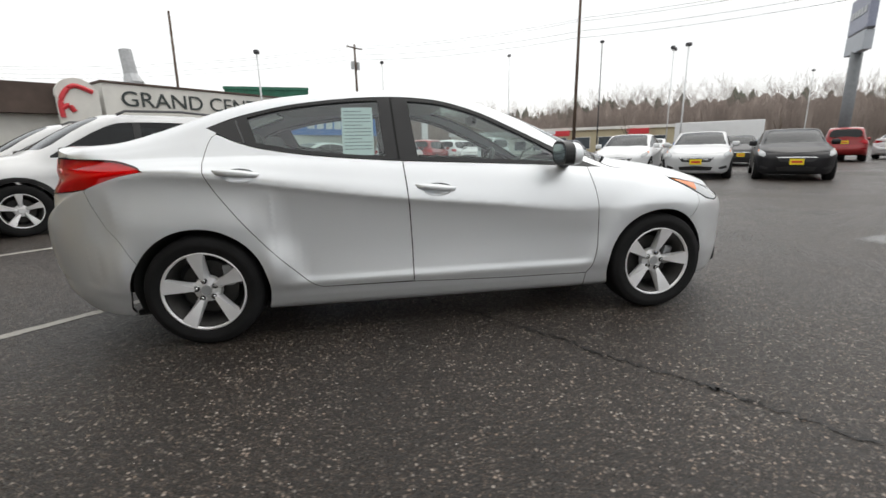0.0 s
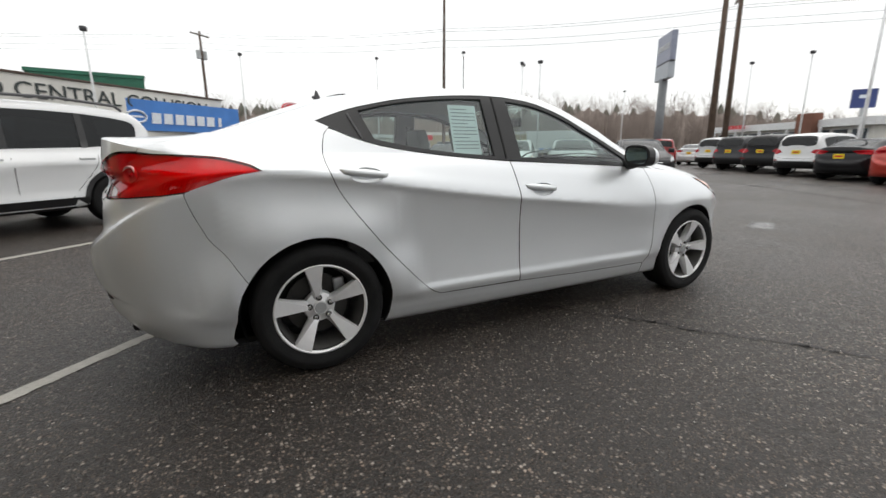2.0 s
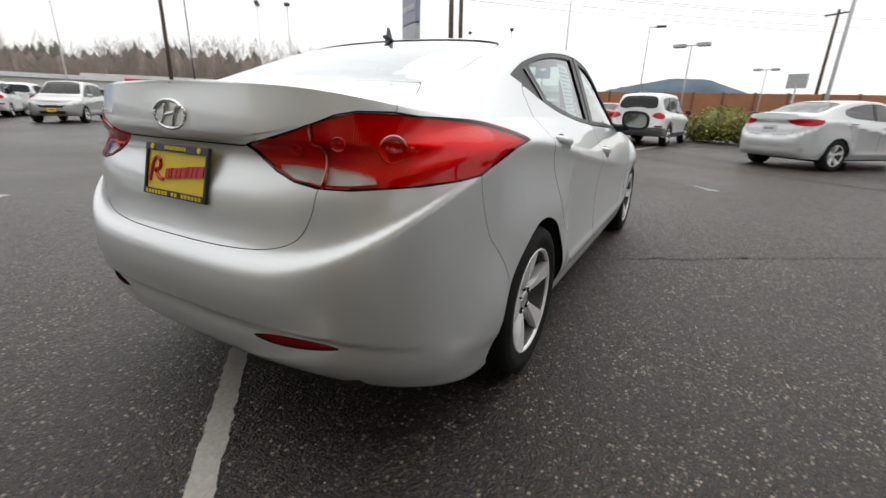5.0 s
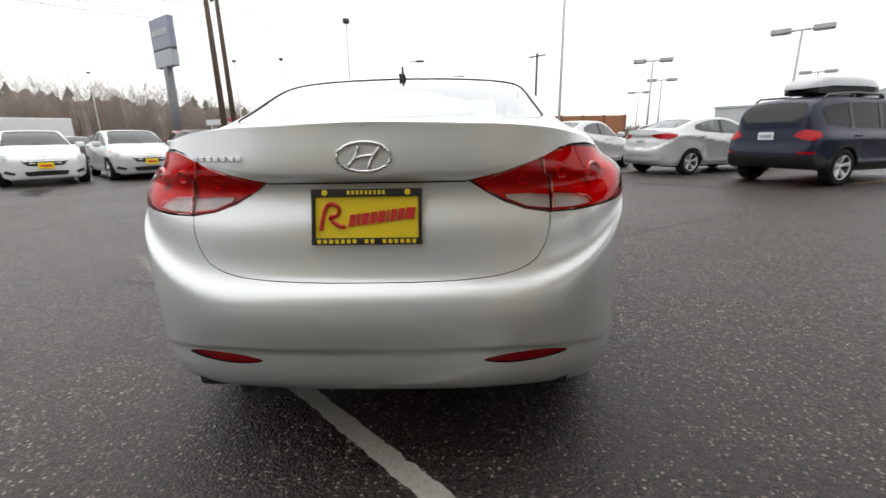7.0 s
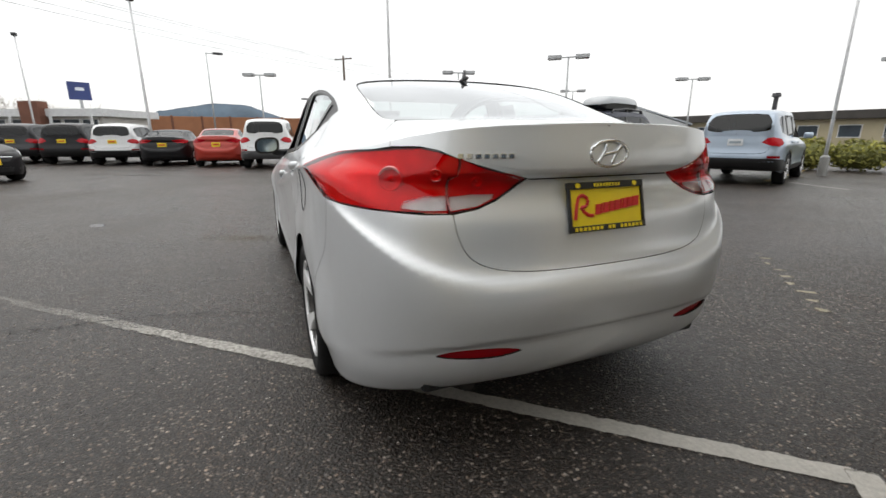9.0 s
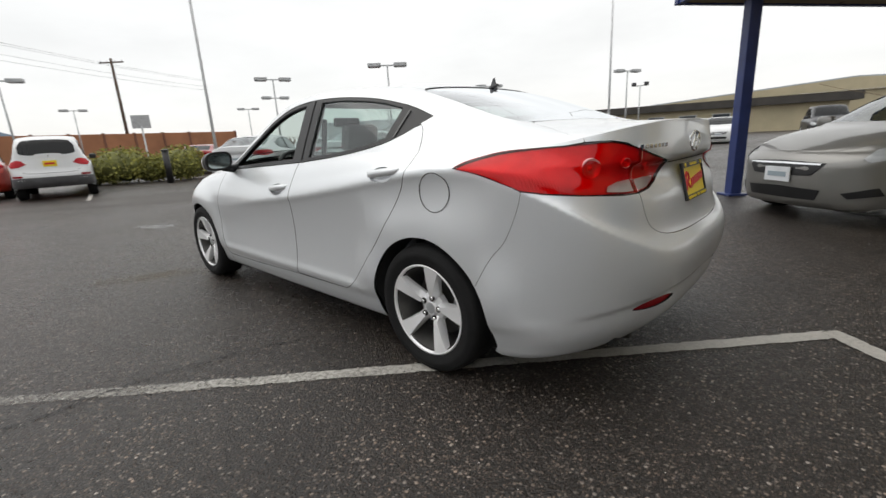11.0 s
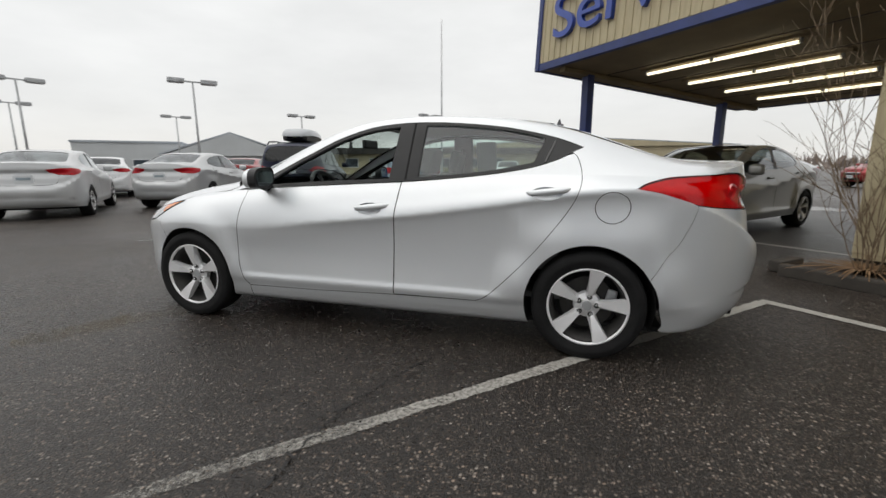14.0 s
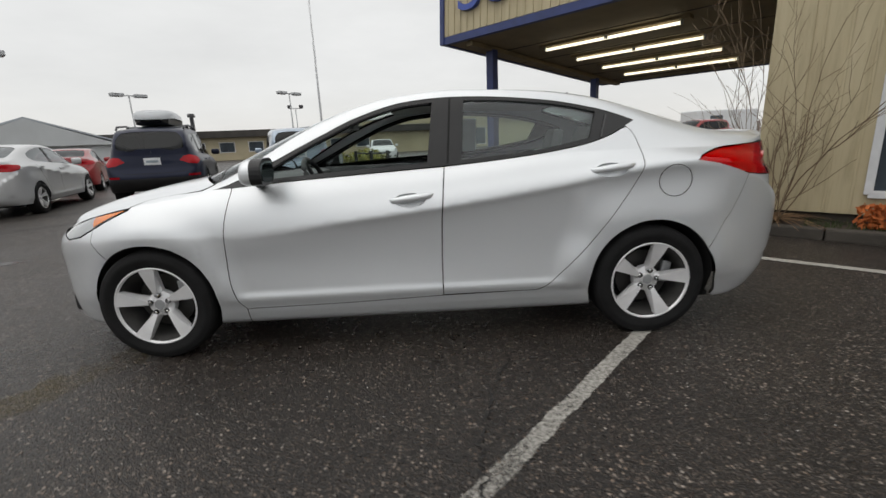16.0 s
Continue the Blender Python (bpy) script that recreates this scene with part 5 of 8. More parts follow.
def seat(parent, x, y, wide=0.50, bench=False):
    s = new("seat")
    s.parent = parent
    part("cushion", box_bm((0.50, wide, 0.16), (x, y, 0.44), 0.05), SEAT_GREY, s)
    r = Matrix.Rotation(radians(-14), 3, "Y")
    part("backrest", box_bm((0.13, wide, 0.56), (x - 0.31, y, 0.74), 0.05, r), SEAT_GREY, s)
    for dy in ((-0.35, 0.35) if bench else (0,)):
        part("headrest", box_bm((0.09, 0.25, 0.17), (x - 0.41, y + dy, 1.10 if not bench else 1.07), 0.035, r), SEAT_GREY, s)


def cabin(car):
    seat(car, 0.12, 0.36)
    seat(car, 0.12, -0.36)
    seat(car, -0.72, 0.0, 1.28, True)
    part("dashboard", box_bm((0.36, 1.36, 0.26), (0.84, 0, 0.80), 0.07), CABIN, car)
    part("cowl", box_bm((0.30, 1.30, 0.05), (1.03, 0, 0.895), 0.02), CABIN, car)
    part("console", box_bm((0.80, 0.22, 0.22), (0.45, 0, 0.46), 0.04), CABIN, car)
    part("parcel_shelf", box_bm((0.55, 1.22, 0.03), (-1.46, 0, 0.99), 0.01), CABIN, car)
    part("cabin_floor", box_bm((2.7, 1.5, 0.04), (-0.1, 0, 0.32), 0.01), CABIN, car)
    # steering wheel
    st = new("steering_wheel")
    st.parent = car
    st.matrix_local = Matrix.Translation((0.52, 0.36, 0.86)) @ Matrix.Rotation(radians(-65), 4, "Y")
    rim = [(0.185 * math.cos(a), 0.185 * math.sin(a), 0) for a in np.arange(33) * math.tau / 32]
    part("rim", tube_bm(rim, 0.016, 8, cap=False), BLACK_TRIM, st, smooth=True)
    part("boss", box_bm((0.14, 0.12, 0.05), (0, 0, -0.02), 0.02), BLACK_TRIM, st)
    for a in (0, 2.2, -2.2):
        part("arm", box_bm((0.18, 0.035, 0.02), (0.09 * math.cos(a), 0.09 * math.sin(a), -0.01), 0.005, Matrix.Rotation(a, 3, "Z")), BLACK_TRIM, st)
    part("rear_view_mirror", box_bm((0.03, 0.24, 0.07), (0.34, 0.0, 1.235), 0.015), BLACK_TRIM, car)
    # door linings and pillars inside
    for sd in (1, -1):
        part("door_lining", box_bm((2.05, 0.03, 0.46), (-0.15, sd * 0.735, 0.70), 0.01), CABIN, car)
        part("belt", tube_bm([(-0.27, sd * 0.60, 1.22), (-0.25, sd * 0.68, 0.62)], 0.016, 6), GREY_PLASTIC, car)
    part("headliner", prism_bm([(-1.02, 1.305), (-0.85, 1.335), (-0.4, 1.358), (0.0, 1.342), (0.10, 1.32), (0.0, 1.32), (-0.4, 1.335), (-0.85, 1.312)], 1.08), HEADLINER, car).location.y = -0.54
    # price sheet taped inside the rear window
    sh = new("window_sheet")
    sh.parent = car
    a, b = Vector((-0.566, -0.652, 1.274)), Vector((-0.392, -0.740, 1.008))
    vs = [(a.x, a.y, a.z), (b.x, a.y, a.z), (b.x, b.y, b.z), (a.x, b.y, b.z)]
    bm = bmesh.new()
    f = bm.faces.new([bm.verts.new(v) for v in vs])
    g = bmesh.ops.extrude_face_region(bm, geom=[f])
    bmesh.ops.translate(bm, vec=(0, 0.002, 0), verts=[e for e in g["geom"] if isinstance(e, bmesh.types.BMVert)])
    bmesh.ops.recalc_face_normals(bm, faces=bm.faces)
    part("sheet", bm, PAPER, sh, "pale printed price sheet")
    for i in range(12):
        t = (i + 1.2) / 14
        y, z = a.y + (b.y - a.y) * t, a.z + (b.z - a.z) * t
        wd = 0.15 if i % 4 else 0.10
        part("print_line", box_bm((wd, 0.0015, 0.004), ((a.x + b.x) / 2 - (0.15 - wd) / 2, y - 0.0025, z)), INK, sh)


# ---- parked cars ----
SUV = dict(
    zs=([-2.3, -1.5, 0, 1.0, 1.3, 1.6, 1.9, 2.15], [1.07, 1.06, 1.02, 0.985, 0.96, 0.92, 0.86, 0.76]),
    ys=([-2.3, -1.6, 0.5, 1.05, 1.3, 1.6, 2.1], [0.80, 0.805, 0.805, 0.81, 0.825, 0.83, 0.80]),
    zr=([-2.25, -2.1, -1.95, -1.8, -1.0, 0.0, 0.3, 0.6, 0.9, 1.1, 1.2, 1.5, 1.9, 2.15], [1.09, 1.34, 1.51, 1.57, 1.62, 1.60, 1.50, 1.33, 1.15, 1.06, 1.045, 1.01, 0.92, 0.80]),
    yr=([-2.25, -1.9, -1.0, 0.0, 0.6, 1.05, 1.3, 1.6, 2.15], [0.66, 0.64, 0.66, 0.67, 0.70, 0.74, 0.72, 0.68, 0.55]),
    zc=([-2.25, -2.15, -2.02, -1.9, -1.7, -1.0, 0.0, 0.3, 0.6, 0.9, 1.12, 1.22, 1.5, 1.9, 2.15], [1.10, 1.29, 1.52, 1.625, 1.665, 1.70, 1.69, 1.62, 1.47, 1.28, 1.13, 1.09, 1.06, 0.97, 0.85]),
    zch=([-2.25, -1.3, 0.0, 1.3, 2.15], [0.90, 0.88, 0.84, 0.80, 0.70]),
    crease=([-2.2, 0.0, 2.15], [0.5, 0.6, 0.2]),
    w=([-2.3, -1.5, 0.0, 1.4, 2.2], [0.91, 0.918, 0.92, 0.91, 0.89]),
    ends=(-1.45, 1.25), round=(4.8, 2.9), sill=0.27,
    rear=[(0.33, -2.06), (0.36, -2.13), (0.41, -2.18), (0.47, -2.22), (0.53, -2.24), (0.59, -2.25), (0.65, -2.25), (0.71, -2.235), (0.78, -2.215), (0.86, -2.205), (0.94, -2.20), (1.01, -2.195), (1.07, -2.19)],
    front=[(0.28, 2.02), (0.31, 2.08), (0.36, 2.12), (0.42, 2.16), (0.48, 2.18), (0.54, 2.19), (0.60, 2.195), (0.66, 2.195), (0.71, 2.19), (0.74, 2.18), (0.77, 2.16), (0.80, 2.13), (0.83, 2.09)],
    tuck=[0.08, 0.06, 0.05, 0.03, 0.02, 0.01, 0.0, 0.0, 0.0, 0.0, 0.0, 0.0, 0.0],
    flares=[(-1.34, 0.345, 0.42, 0.014), (1.34, 0.345, 0.42, 0.014)],
)
COLOURS = {}


def car_paint(key):
    if key not in COLOURS:
        c, m = {"white": ((0.72, 0.73, 0.74), 0.0), "black": ((0.010, 0.010, 0.012), 0.2), "red": ((0.28, 0.012, 0.014), 0.3), "silver": ((0.56, 0.57, 0.58), 0.3),
                "dark_blue": ((0.014, 0.018, 0.040), 0.4), "ice_blue": ((0.36, 0.43, 0.52), 0.5), "dark_grey": ((0.055, 0.056, 0.06), 0.5), "grey": ((0.50, 0.505, 0.51), 0.55), "gunmetal": ((0.27, 0.265, 0.25), 0.6), "orange_red": ((0.42, 0.03, 0.015), 0.3)}[key]
        COLOURS[key] = paint(key + "_car_paint", c, m, 0.4)
    return COLOURS[key]


def parked_car(kind, colour, at, heading, label, name, plate=None, cladding=None, rails=False, scale=(1, 1, 1), group="", pane=None):
    """A parked car: body with cut window openings, panes, lamps, bumpers, mirrors, plates and wheels."""
    k = SUV if kind == "suv" else SEDAN
    K = SKINS.setdefault(kind, Skin(k)) if kind not in SKINS else SKINS[kind]
    car = empty(name, (*at, 0), heading, label=label, category="car", group=group)
    body_mat = car_paint(colour)
    pane = pane or GLASS_DARK
    suv = kind == "suv"
    R_, zc = (0.385, 0.345) if suv else (0.352, 0.305)
    ax = 1.34
    D, DT, DR = K.dom, K.dom_top, K.dom_rear
    low = lambda pts: [D(*p) for p in pts]
    H = 0.085 if suv else 0.058
    b = k["sill"] + 0.004
    # window lines
    if suv:
        side = curve_pts([(0.92, 1.035), (0.3, 1.055), (-0.6, 1.075), (-1.3, 1.10), (-1.80, 1.16)], 3) + curve_pts([(-1.86, 1.36), (-1.76, 1.48), (-1.0, 1.55), (-0.1, 1.545), (0.22, 1.47), (0.6, 1.26), (0.92, 1.065)], 3)
        posts = [(-0.12, 0.10), (-1.02, 0.09)]
        wind = curve_pts([(1.10, 0.0), (1.06, 0.45), (0.97, 0.68), (0.6, 0.62), (0.30, 0.57), (0.22, 0.40), (0.20, 0.0)], 3)
        rear_w = None
    else:
        side = curve_pts([(0.95, 0.925), (0.3, 0.960), (-0.5, 1.005), (-1.0, 1.04), (-1.20, 1.10)], 3) + curve_pts([(-1.15, 1.19), (-0.83, 1.275), (-0.4, 1.318), (0.0, 1.29), (0.4, 1.15), (0.80, 0.965)], 3)
        posts = [(-0.26, 0.09)]
        wind = curve_pts([(1.12, 0.0), (1.06, 0.45), (0.96, 0.68), (0.6, 0.62), (0.22, 0.56), (0.10, 0.45), (0.10, 0.0)], 3)
        rear_w = curve_pts([(-1.10, 0.0), (-1.09, 0.40), (-1.13, 0.54), (-1.40, 0.57), (-1.65, 0.57), (-1.73, 0.48), (-1.76, 0.0)], 3)
    wind_d = [DT(*p) for p in wind]
    if suv:
        rear_d = [K.dom_back(*p) for p in ((0.0, 1.575), (0.30, 1.57), (0.50, 1.545), (0.565, 1.47), (0.60, 1.34), (0.605, 1.235), (0.56, 1.195), (0.30, 1.175), (0.0, 1.17))]
    else:
        rear_d = [DT(*p) for p in rear_w]
    ctr = [(s, K.shoulder(s) + LC) for s in (K.smax, K.xf0 + 0.3)]
    arch_f = arc_pts(ax, zc, R_, -12, 192, 14)[::-1]
    arch_r = arc_pts(-ax, zc, R_, -12, 192, 14)[::-1]
    bot_r, bot_f = float(K.rz[0]), float(K.fz[0])
    outline = ([(K.smin, bot_r + 0.003), DR(0.6, bot_r + 0.003), D(-1.95, bot_r)] + low(arch_r) + low(arch_f) + [D(1.85, bot_f), (K.s_of_y(0.5, False), bot_f + 0.003), (K.smax, bot_f + 0.003)]
               + ctr + wind_d + rear_d + [(K.smin, K.shoulder(K.smin) + LC)])
    side_d = low(side)
    panel("body", K, outline, body_mat, car, h=H, holes=[side_d], joined=True, skirt=0.012)
    # panes
    for sd in (1, -1):
        p = panel("window_pane", K, inset(side_d, -0.003), pane, car, sides=(sd,), h=0.12, out=-0.006, skirt=0.003)[0]
        for px, wd in posts:
            z0 = 1.045 if suv else 0.975
            z1 = 1.54 if suv else 1.315
            panel("pillar", K, low([(px, z0), (px - wd, z0 + 0.005), (px - wd - 0.03, z1), (px - 0.03, z1)]), BLACK_TRIM, car, sides=(sd,), h=0.12, out=0.001, skirt=0.006)
    panel("windscreen", K, inset(wind_d, -0.003), pane, car, h=0.12, out=-0.006, skirt=0.0, joined=True)
    panel("rear_window", K, inset(rear_d, -0.003), pane, car, h=0.12, out=-0.006, skirt=0.0, joined=True)
    # lamps
    if suv:
        tail = [DR(0.60, 1.04), DR(0.72, 1.06), D(-1.98, 1.02), D(-1.98, 0.93), DR(0.76, 0.86), DR(0.62, 0.88), DR(0.48, 0.95)]
        head = [D(1.55, 0.90), D(1.80, 0.86), D(1.98, 0.79), D(2.02, 0.70), D(1.85, 0.70), D(1.66, 0.78)]
        refl = [DR(0.60, 0.66), DR(0.80, 0.66), DR(0.80, 0.61), DR(0.60, 0.61)]
    else:
        tail = [DR(0.36, 0.97), DR(0.60, 1.0), D(-1.95, 1.0), D(-1.78, 0.98), D(-1.85, 0.90), DR(0.74, 0.86), DR(0.52, 0.87), DR(0.40, 0.91)]
        head = [D(1.40, 0.825), D(1.62, 0.795), D(1.82, 0.735), D(1.93, 0.66), D(1.90, 0.625), D(1.74, 0.665), D(1.56, 0.745)]
        refl = None
    for sd in (1, -1):
        panel("tail_lamp", K, tail, RED_LENS, car, sides=(sd,), h=0.06, out=0.006, skirt=0.012)
        hl = panel("head_lamp", K, head, HEAD_LENS, car, sides=(sd,), h=0.03, out=0.006, skirt=0.012)[0]
        if not suv:
            panel("amber_corner", K, [D(1.41, 0.822), D(1.55, 0.803), D(1.60, 0.755), D(1.54, 0.757)], AMBER_LENS, hl, sides=(sd,), h=0.03, out=0.011, skirt=0.006)
            panel("fog_recess", K, [(K.s_of_y(0.56, False), 0.34), (K.s_of_y(0.74, False), 0.40), (K.s_of_y(0.76, False), 0.33), (K.s_of_y(0.60, False), 0.29)], BLACK_TRIM, car, sides=(sd,), h=0.05, out=0.006, skirt=0.008)
        if refl:
            panel("rear_reflector", K, refl, DEEP_RED_LENS, car, sides=(sd,), h=0.08, out=0.006, skirt=0.006)
    sf = K.smax
    zt = 0.72 if suv else 0.62
    panel("grille", K, [(K.s_of_y(0.44, False), zt), (sf, zt + 0.02), (sf, zt - 0.13), (K.s_of_y(0.34, False), zt - 0.12)], BLACK_TRIM, car, h=0.1, out=0.006, skirt=0.01, joined=True)
    panel("grille_bar", K, [(K.s_of_y(0.41, False), zt - 0.004), (sf, zt + 0.004), (sf, zt - 0.014), (K.s_of_y(0.40, False), zt - 0.02)], CHROME, car, h=0.1, out=0.012, skirt=0.006, joined=True)
    panel("lower_intake", K, [(K.s_of_y(0.42, False), bot_f + 0.19), (sf, bot_f + 0.21), (sf, bot_f + 0.09), (K.s_of_y(0.38, False), bot_f + 0.09)], BLACK_TRIM, car, h=0.1, out=0.006, skirt=0.01, joined=True)
    if cladding is not None:
        top = 0.60
        panel("rear_bumper_cladding", K, [(K.smin, bot_r + 0.004), DR(0.6, bot_r + 0.004), D(-1.95, bot_r), D(-1.74, 0.35), D(-1.76, 0.48), D(-1.88, 0.58), DR(0.66, top), (K.smin, top)], cladding, car, h=0.1, out=0.007, skirt=0.01, joined=True)
        panel("front_bumper_cladding", K, [(K.smax, bot_f + 0.004), (K.s_of_y(0.5, False), bot_f + 0.004), D(1.86, bot_f), D(1.75, 0.36), D(1.78, 0.46), (K.s_of_y(0.6, False), 0.45), (K.smax, 0.45)][::-1], cladding, car, h=0.1, out=0.007, skirt=0.01, joined=True)
        for sd in (1, -1):
            for cx in (-ax, ax):
                outer = arc_pts(cx, zc, R_ + 0.065, -10, 190, 16)
                inner = arc_pts(cx, zc, R_ + 0.002, 188, -8, 16)
                panel("arch_cladding", K, low(outer + inner), cladding, car, sides=(sd,), h=0.1, out=0.009, skirt=0.012)
            panel("sill_cladding", K, low([(0.95, b), (0.93, 0.42), (-0.93, 0.42), (-0.95, b)]), cladding, car, sides=(sd,), h=0.12, out=0.009, skirt=0.012)
    # floor and dark insides
    part("underbody", box_bm((3.4, 1.36, 0.22), (0, 0, k["sill"] + 0.14), 0.03), DARK_CORE, car)
    part("seat_bench", box_bm((0.16, 1.30, 0.55), (-0.15, 0, 0.95 if suv else 0.80), 0.06), CABIN, car)
    part("seat_bench", box_bm((0.16, 1.30, 0.5), (-1.05, 0, 0.95 if suv else 0.78), 0.06), CABIN, car)
    part("dashboard", box_bm((0.4, 1.4, 0.25), (0.85, 0, 0.92 if suv else 0.80), 0.06), CABIN, car)
    rad, rim = (0.352, 0.225) if suv else (0.312, 0.205)
    for wx in (-ax, ax):
        for sd in (1, -1):
            wheel(car, (wx, sd * (0.80 if suv else 0.775), rad - 0.003), rad, rim, 0.22, sd, fine=False)
    for sd in (1, -1):
        my, mz, mx = (0.98, 1.10, 0.80) if suv else (0.93, 0.99, 0.70)
        part("door_mirror", box_bm((0.10, 0.20, 0.15), (mx, sd * my, mz), 0.045), body_mat if colour != "white" or not cladding else BLACK_TRIM, car, smooth=True)
        for hx in (-0.02, -1.02):
            hz = 0.94 if suv else 0.86 + (0.07 if hx < -0.5 else 0)
            q = K.at(*[[c] for c in D(hx, hz)])[0]
            part("door_handle", box_bm((0.20, 0.03, 0.028), (hx, sd * (q[1] + 0.008), hz), 0.01), body_mat, car)
    # door gaps
        for line in ([(0.88, b + 0.12), (0.90, 0.6), (0.86, 0.9)], [(-0.20, b + 0.12), (-0.20, 0.95)], [(-0.76, b + 0.14), (-1.10, 0.80), (-1.18, 0.98)]):
            l2 = [D(*p) for p in curve_pts(line, 4)]
            strip = l2 + [(s + 0.009, v) for s, v in l2[::-1]]
            panel("door_gap", K, strip, DARK_CORE, car, sides=(sd,), h=0.15, out=0.0015, skirt=0.0)
    seam = [(0.0, 0.70), (0.40, 0.70), (0.56, 0.74), (0.60, 0.86)] if suv else [(0.0, 0.665), (0.36, 0.675), (0.50, 0.73), (0.535, 0.86)]
    l2 = [DR(max(y, 0.002), z) for y, z in curve_pts(seam, 4)]
    panel("lid_gap", K, l2 + [(a, v + 0.009) for a, v in l2[::-1]], DARK_CORE, car, h=0.15, out=0.0015, skirt=0.0, sides=(1, -1))
    zp = 0.95 if suv else 0.80
    for end in (-1, 1):
        col = plate if plate else PLATE_WHITE
        if end < 0:
            q = K.at([K.smin + 0.0005], [zp])[0]
            px, pz = q[0] - 0.012, zp
        else:
            q = K.at([K.smax - 0.0005], [0.52 if suv else 0.50])[0]
            px, pz = q[0] + 0.016, (0.52 if suv else 0.50)
        pl = new("licence_plate")
        pl.parent = car
        part("plate", box_bm((0.012, 0.30, 0.15), (px, 0, pz), 0.004), col, pl)
        part("plate_bar", box_bm((0.004, 0.22, 0.05), (px + end * 0.0075, 0, pz), 0.001), PLATE_RED if plate else INK, pl)
    if rails:
        for sd in (1, -1):
            rail = [(x, sd * 0.62, float(K.zr([x])[0]) + z) for x, z in ((-1.75, 0.05), (-1.65, 0.105), (-0.9, 0.12), (-0.1, 0.115), (0.02, 0.06))]
            part("roof_rail", tube_bm(rail, 0.02, 8), GREY_PLASTIC, car, smooth=True)
    car.scale = scale
    return car


def roof_box(car_at, heading):
    """The grey cargo box that lies on the dark SUV's roof bars."""
    box = empty("roof_cargo_box", (car_at[0], car_at[1], 1.70), heading, label="grey hard-shell cargo box strapped on the dark SUV's roof", category="cargo box")
    bm = bmesh.new()
    rows = []
    for x, hw, h0, h1 in ((-1.22, 0.20, 0.11, 0.20), (-1.12, 0.33, 0.06, 0.30), (-0.8, 0.40, 0.05, 0.38), (0.0, 0.42, 0.05, 0.39), (0.5, 0.40, 0.06, 0.36), (0.82, 0.30, 0.09, 0.26), (0.92, 0.16, 0.12, 0.19)):
        rows.append([bm.verts.new((x, y * hw, h0 + (h1 - h0) * z)) for y, z in ((-1, 0.42), (-0.97, 0.75), (-0.80, 0.95), (-0.4, 1.0), (0.4, 1.0), (0.80, 0.95), (0.97, 0.75), (1, 0.42))])
    for a, b in zip(rows, rows[1:]):
        for i in range(7):
            bm.faces.new((a[i], b[i], b[i + 1], a[i + 1]))
    bm.faces.new(rows[0])
    bm.faces.new(rows[-1][::-1])
    part("lid", bm, BOX_GREY, box, smooth=True)
    bm = bmesh.new()
    rows = []
    for x, hw, h0 in ((-1.21, 0.20, 0.10), (-1.10, 0.33, 0.03), (0.5, 0.40, 0.03), (0.82, 0.30, 0.05), (0.92, 0.16, 0.11)):
        rows.append([bm.verts.new((x, y * hw, z)) for y, z in ((-1.0, 0.19), (-0.95, h0 + 0.02), (-0.7, h0), (0.7, h0), (0.95, h0 + 0.02), (1.0, 0.19))])
    for a, b in zip(rows, rows[1:]):
        for i in range(5):
            bm.faces.new((a[i], b[i], b[i + 1], a[i + 1]))
    part("tray", bm, BLACK_TRIM, box)
    for x in (-0.55, 0.35):
        part("roof_bar", box_bm((0.06, 1.24, 0.035), (x, 0, 0.015), 0.01), GALV, box)
        for sd in (1, -1):
            part("bar_foot", box_bm((0.07, 0.06, 0.12), (x, sd * 0.60, -0.035), 0.012), BLACK_TRIM, box)


# ---- the lot ----
AX = -43.5  # the lot's and the building's axis, degrees
U = Vector((math.cos(radians(AX)), math.sin(radians(AX)), 0))
V = Vector((-U.y, U.x, 0))
BX = -47.0  # the service building's axis
BO = Vector((-3.874, -1.787, 0))
BU = Vector((math.cos(radians(BX)), math.sin(radians(BX)), 0))
BV = Vector((-BU.y, BU.x, 0))


def ground():
    """One sheet to the horizon, finer round the car, with slow swells that fade out far away."""
    bm = bmesh.new()
    rings = [0.0] + [1.2 ** i * 0.6 for i in range(42)]
    rings = [r for r in rings if r < 1200] + [3500.0]
    n = 72
    prev = None
    c = bm.verts.new((0, 0, 0))
    for r in rings[1:]:
        cur = [bm.verts.new((r * math.cos(k * math.tau / n), r * math.sin(k * math.tau / n), 0)) for k in range(n)]
        if prev is None:
            for k in range(n):
                bm.faces.new((c, cur[k], cur[(k + 1) % n]))
        else:
            for k in range(n):
                bm.faces.new((prev[k], cur[k], cur[(k + 1) % n], prev[(k + 1) % n]))
        prev = cur
    g = part("ground", bm, ASPHALT, None)
    tagged(g, "damp dark asphalt lot with pale stone chips", "ground", kind="structure")


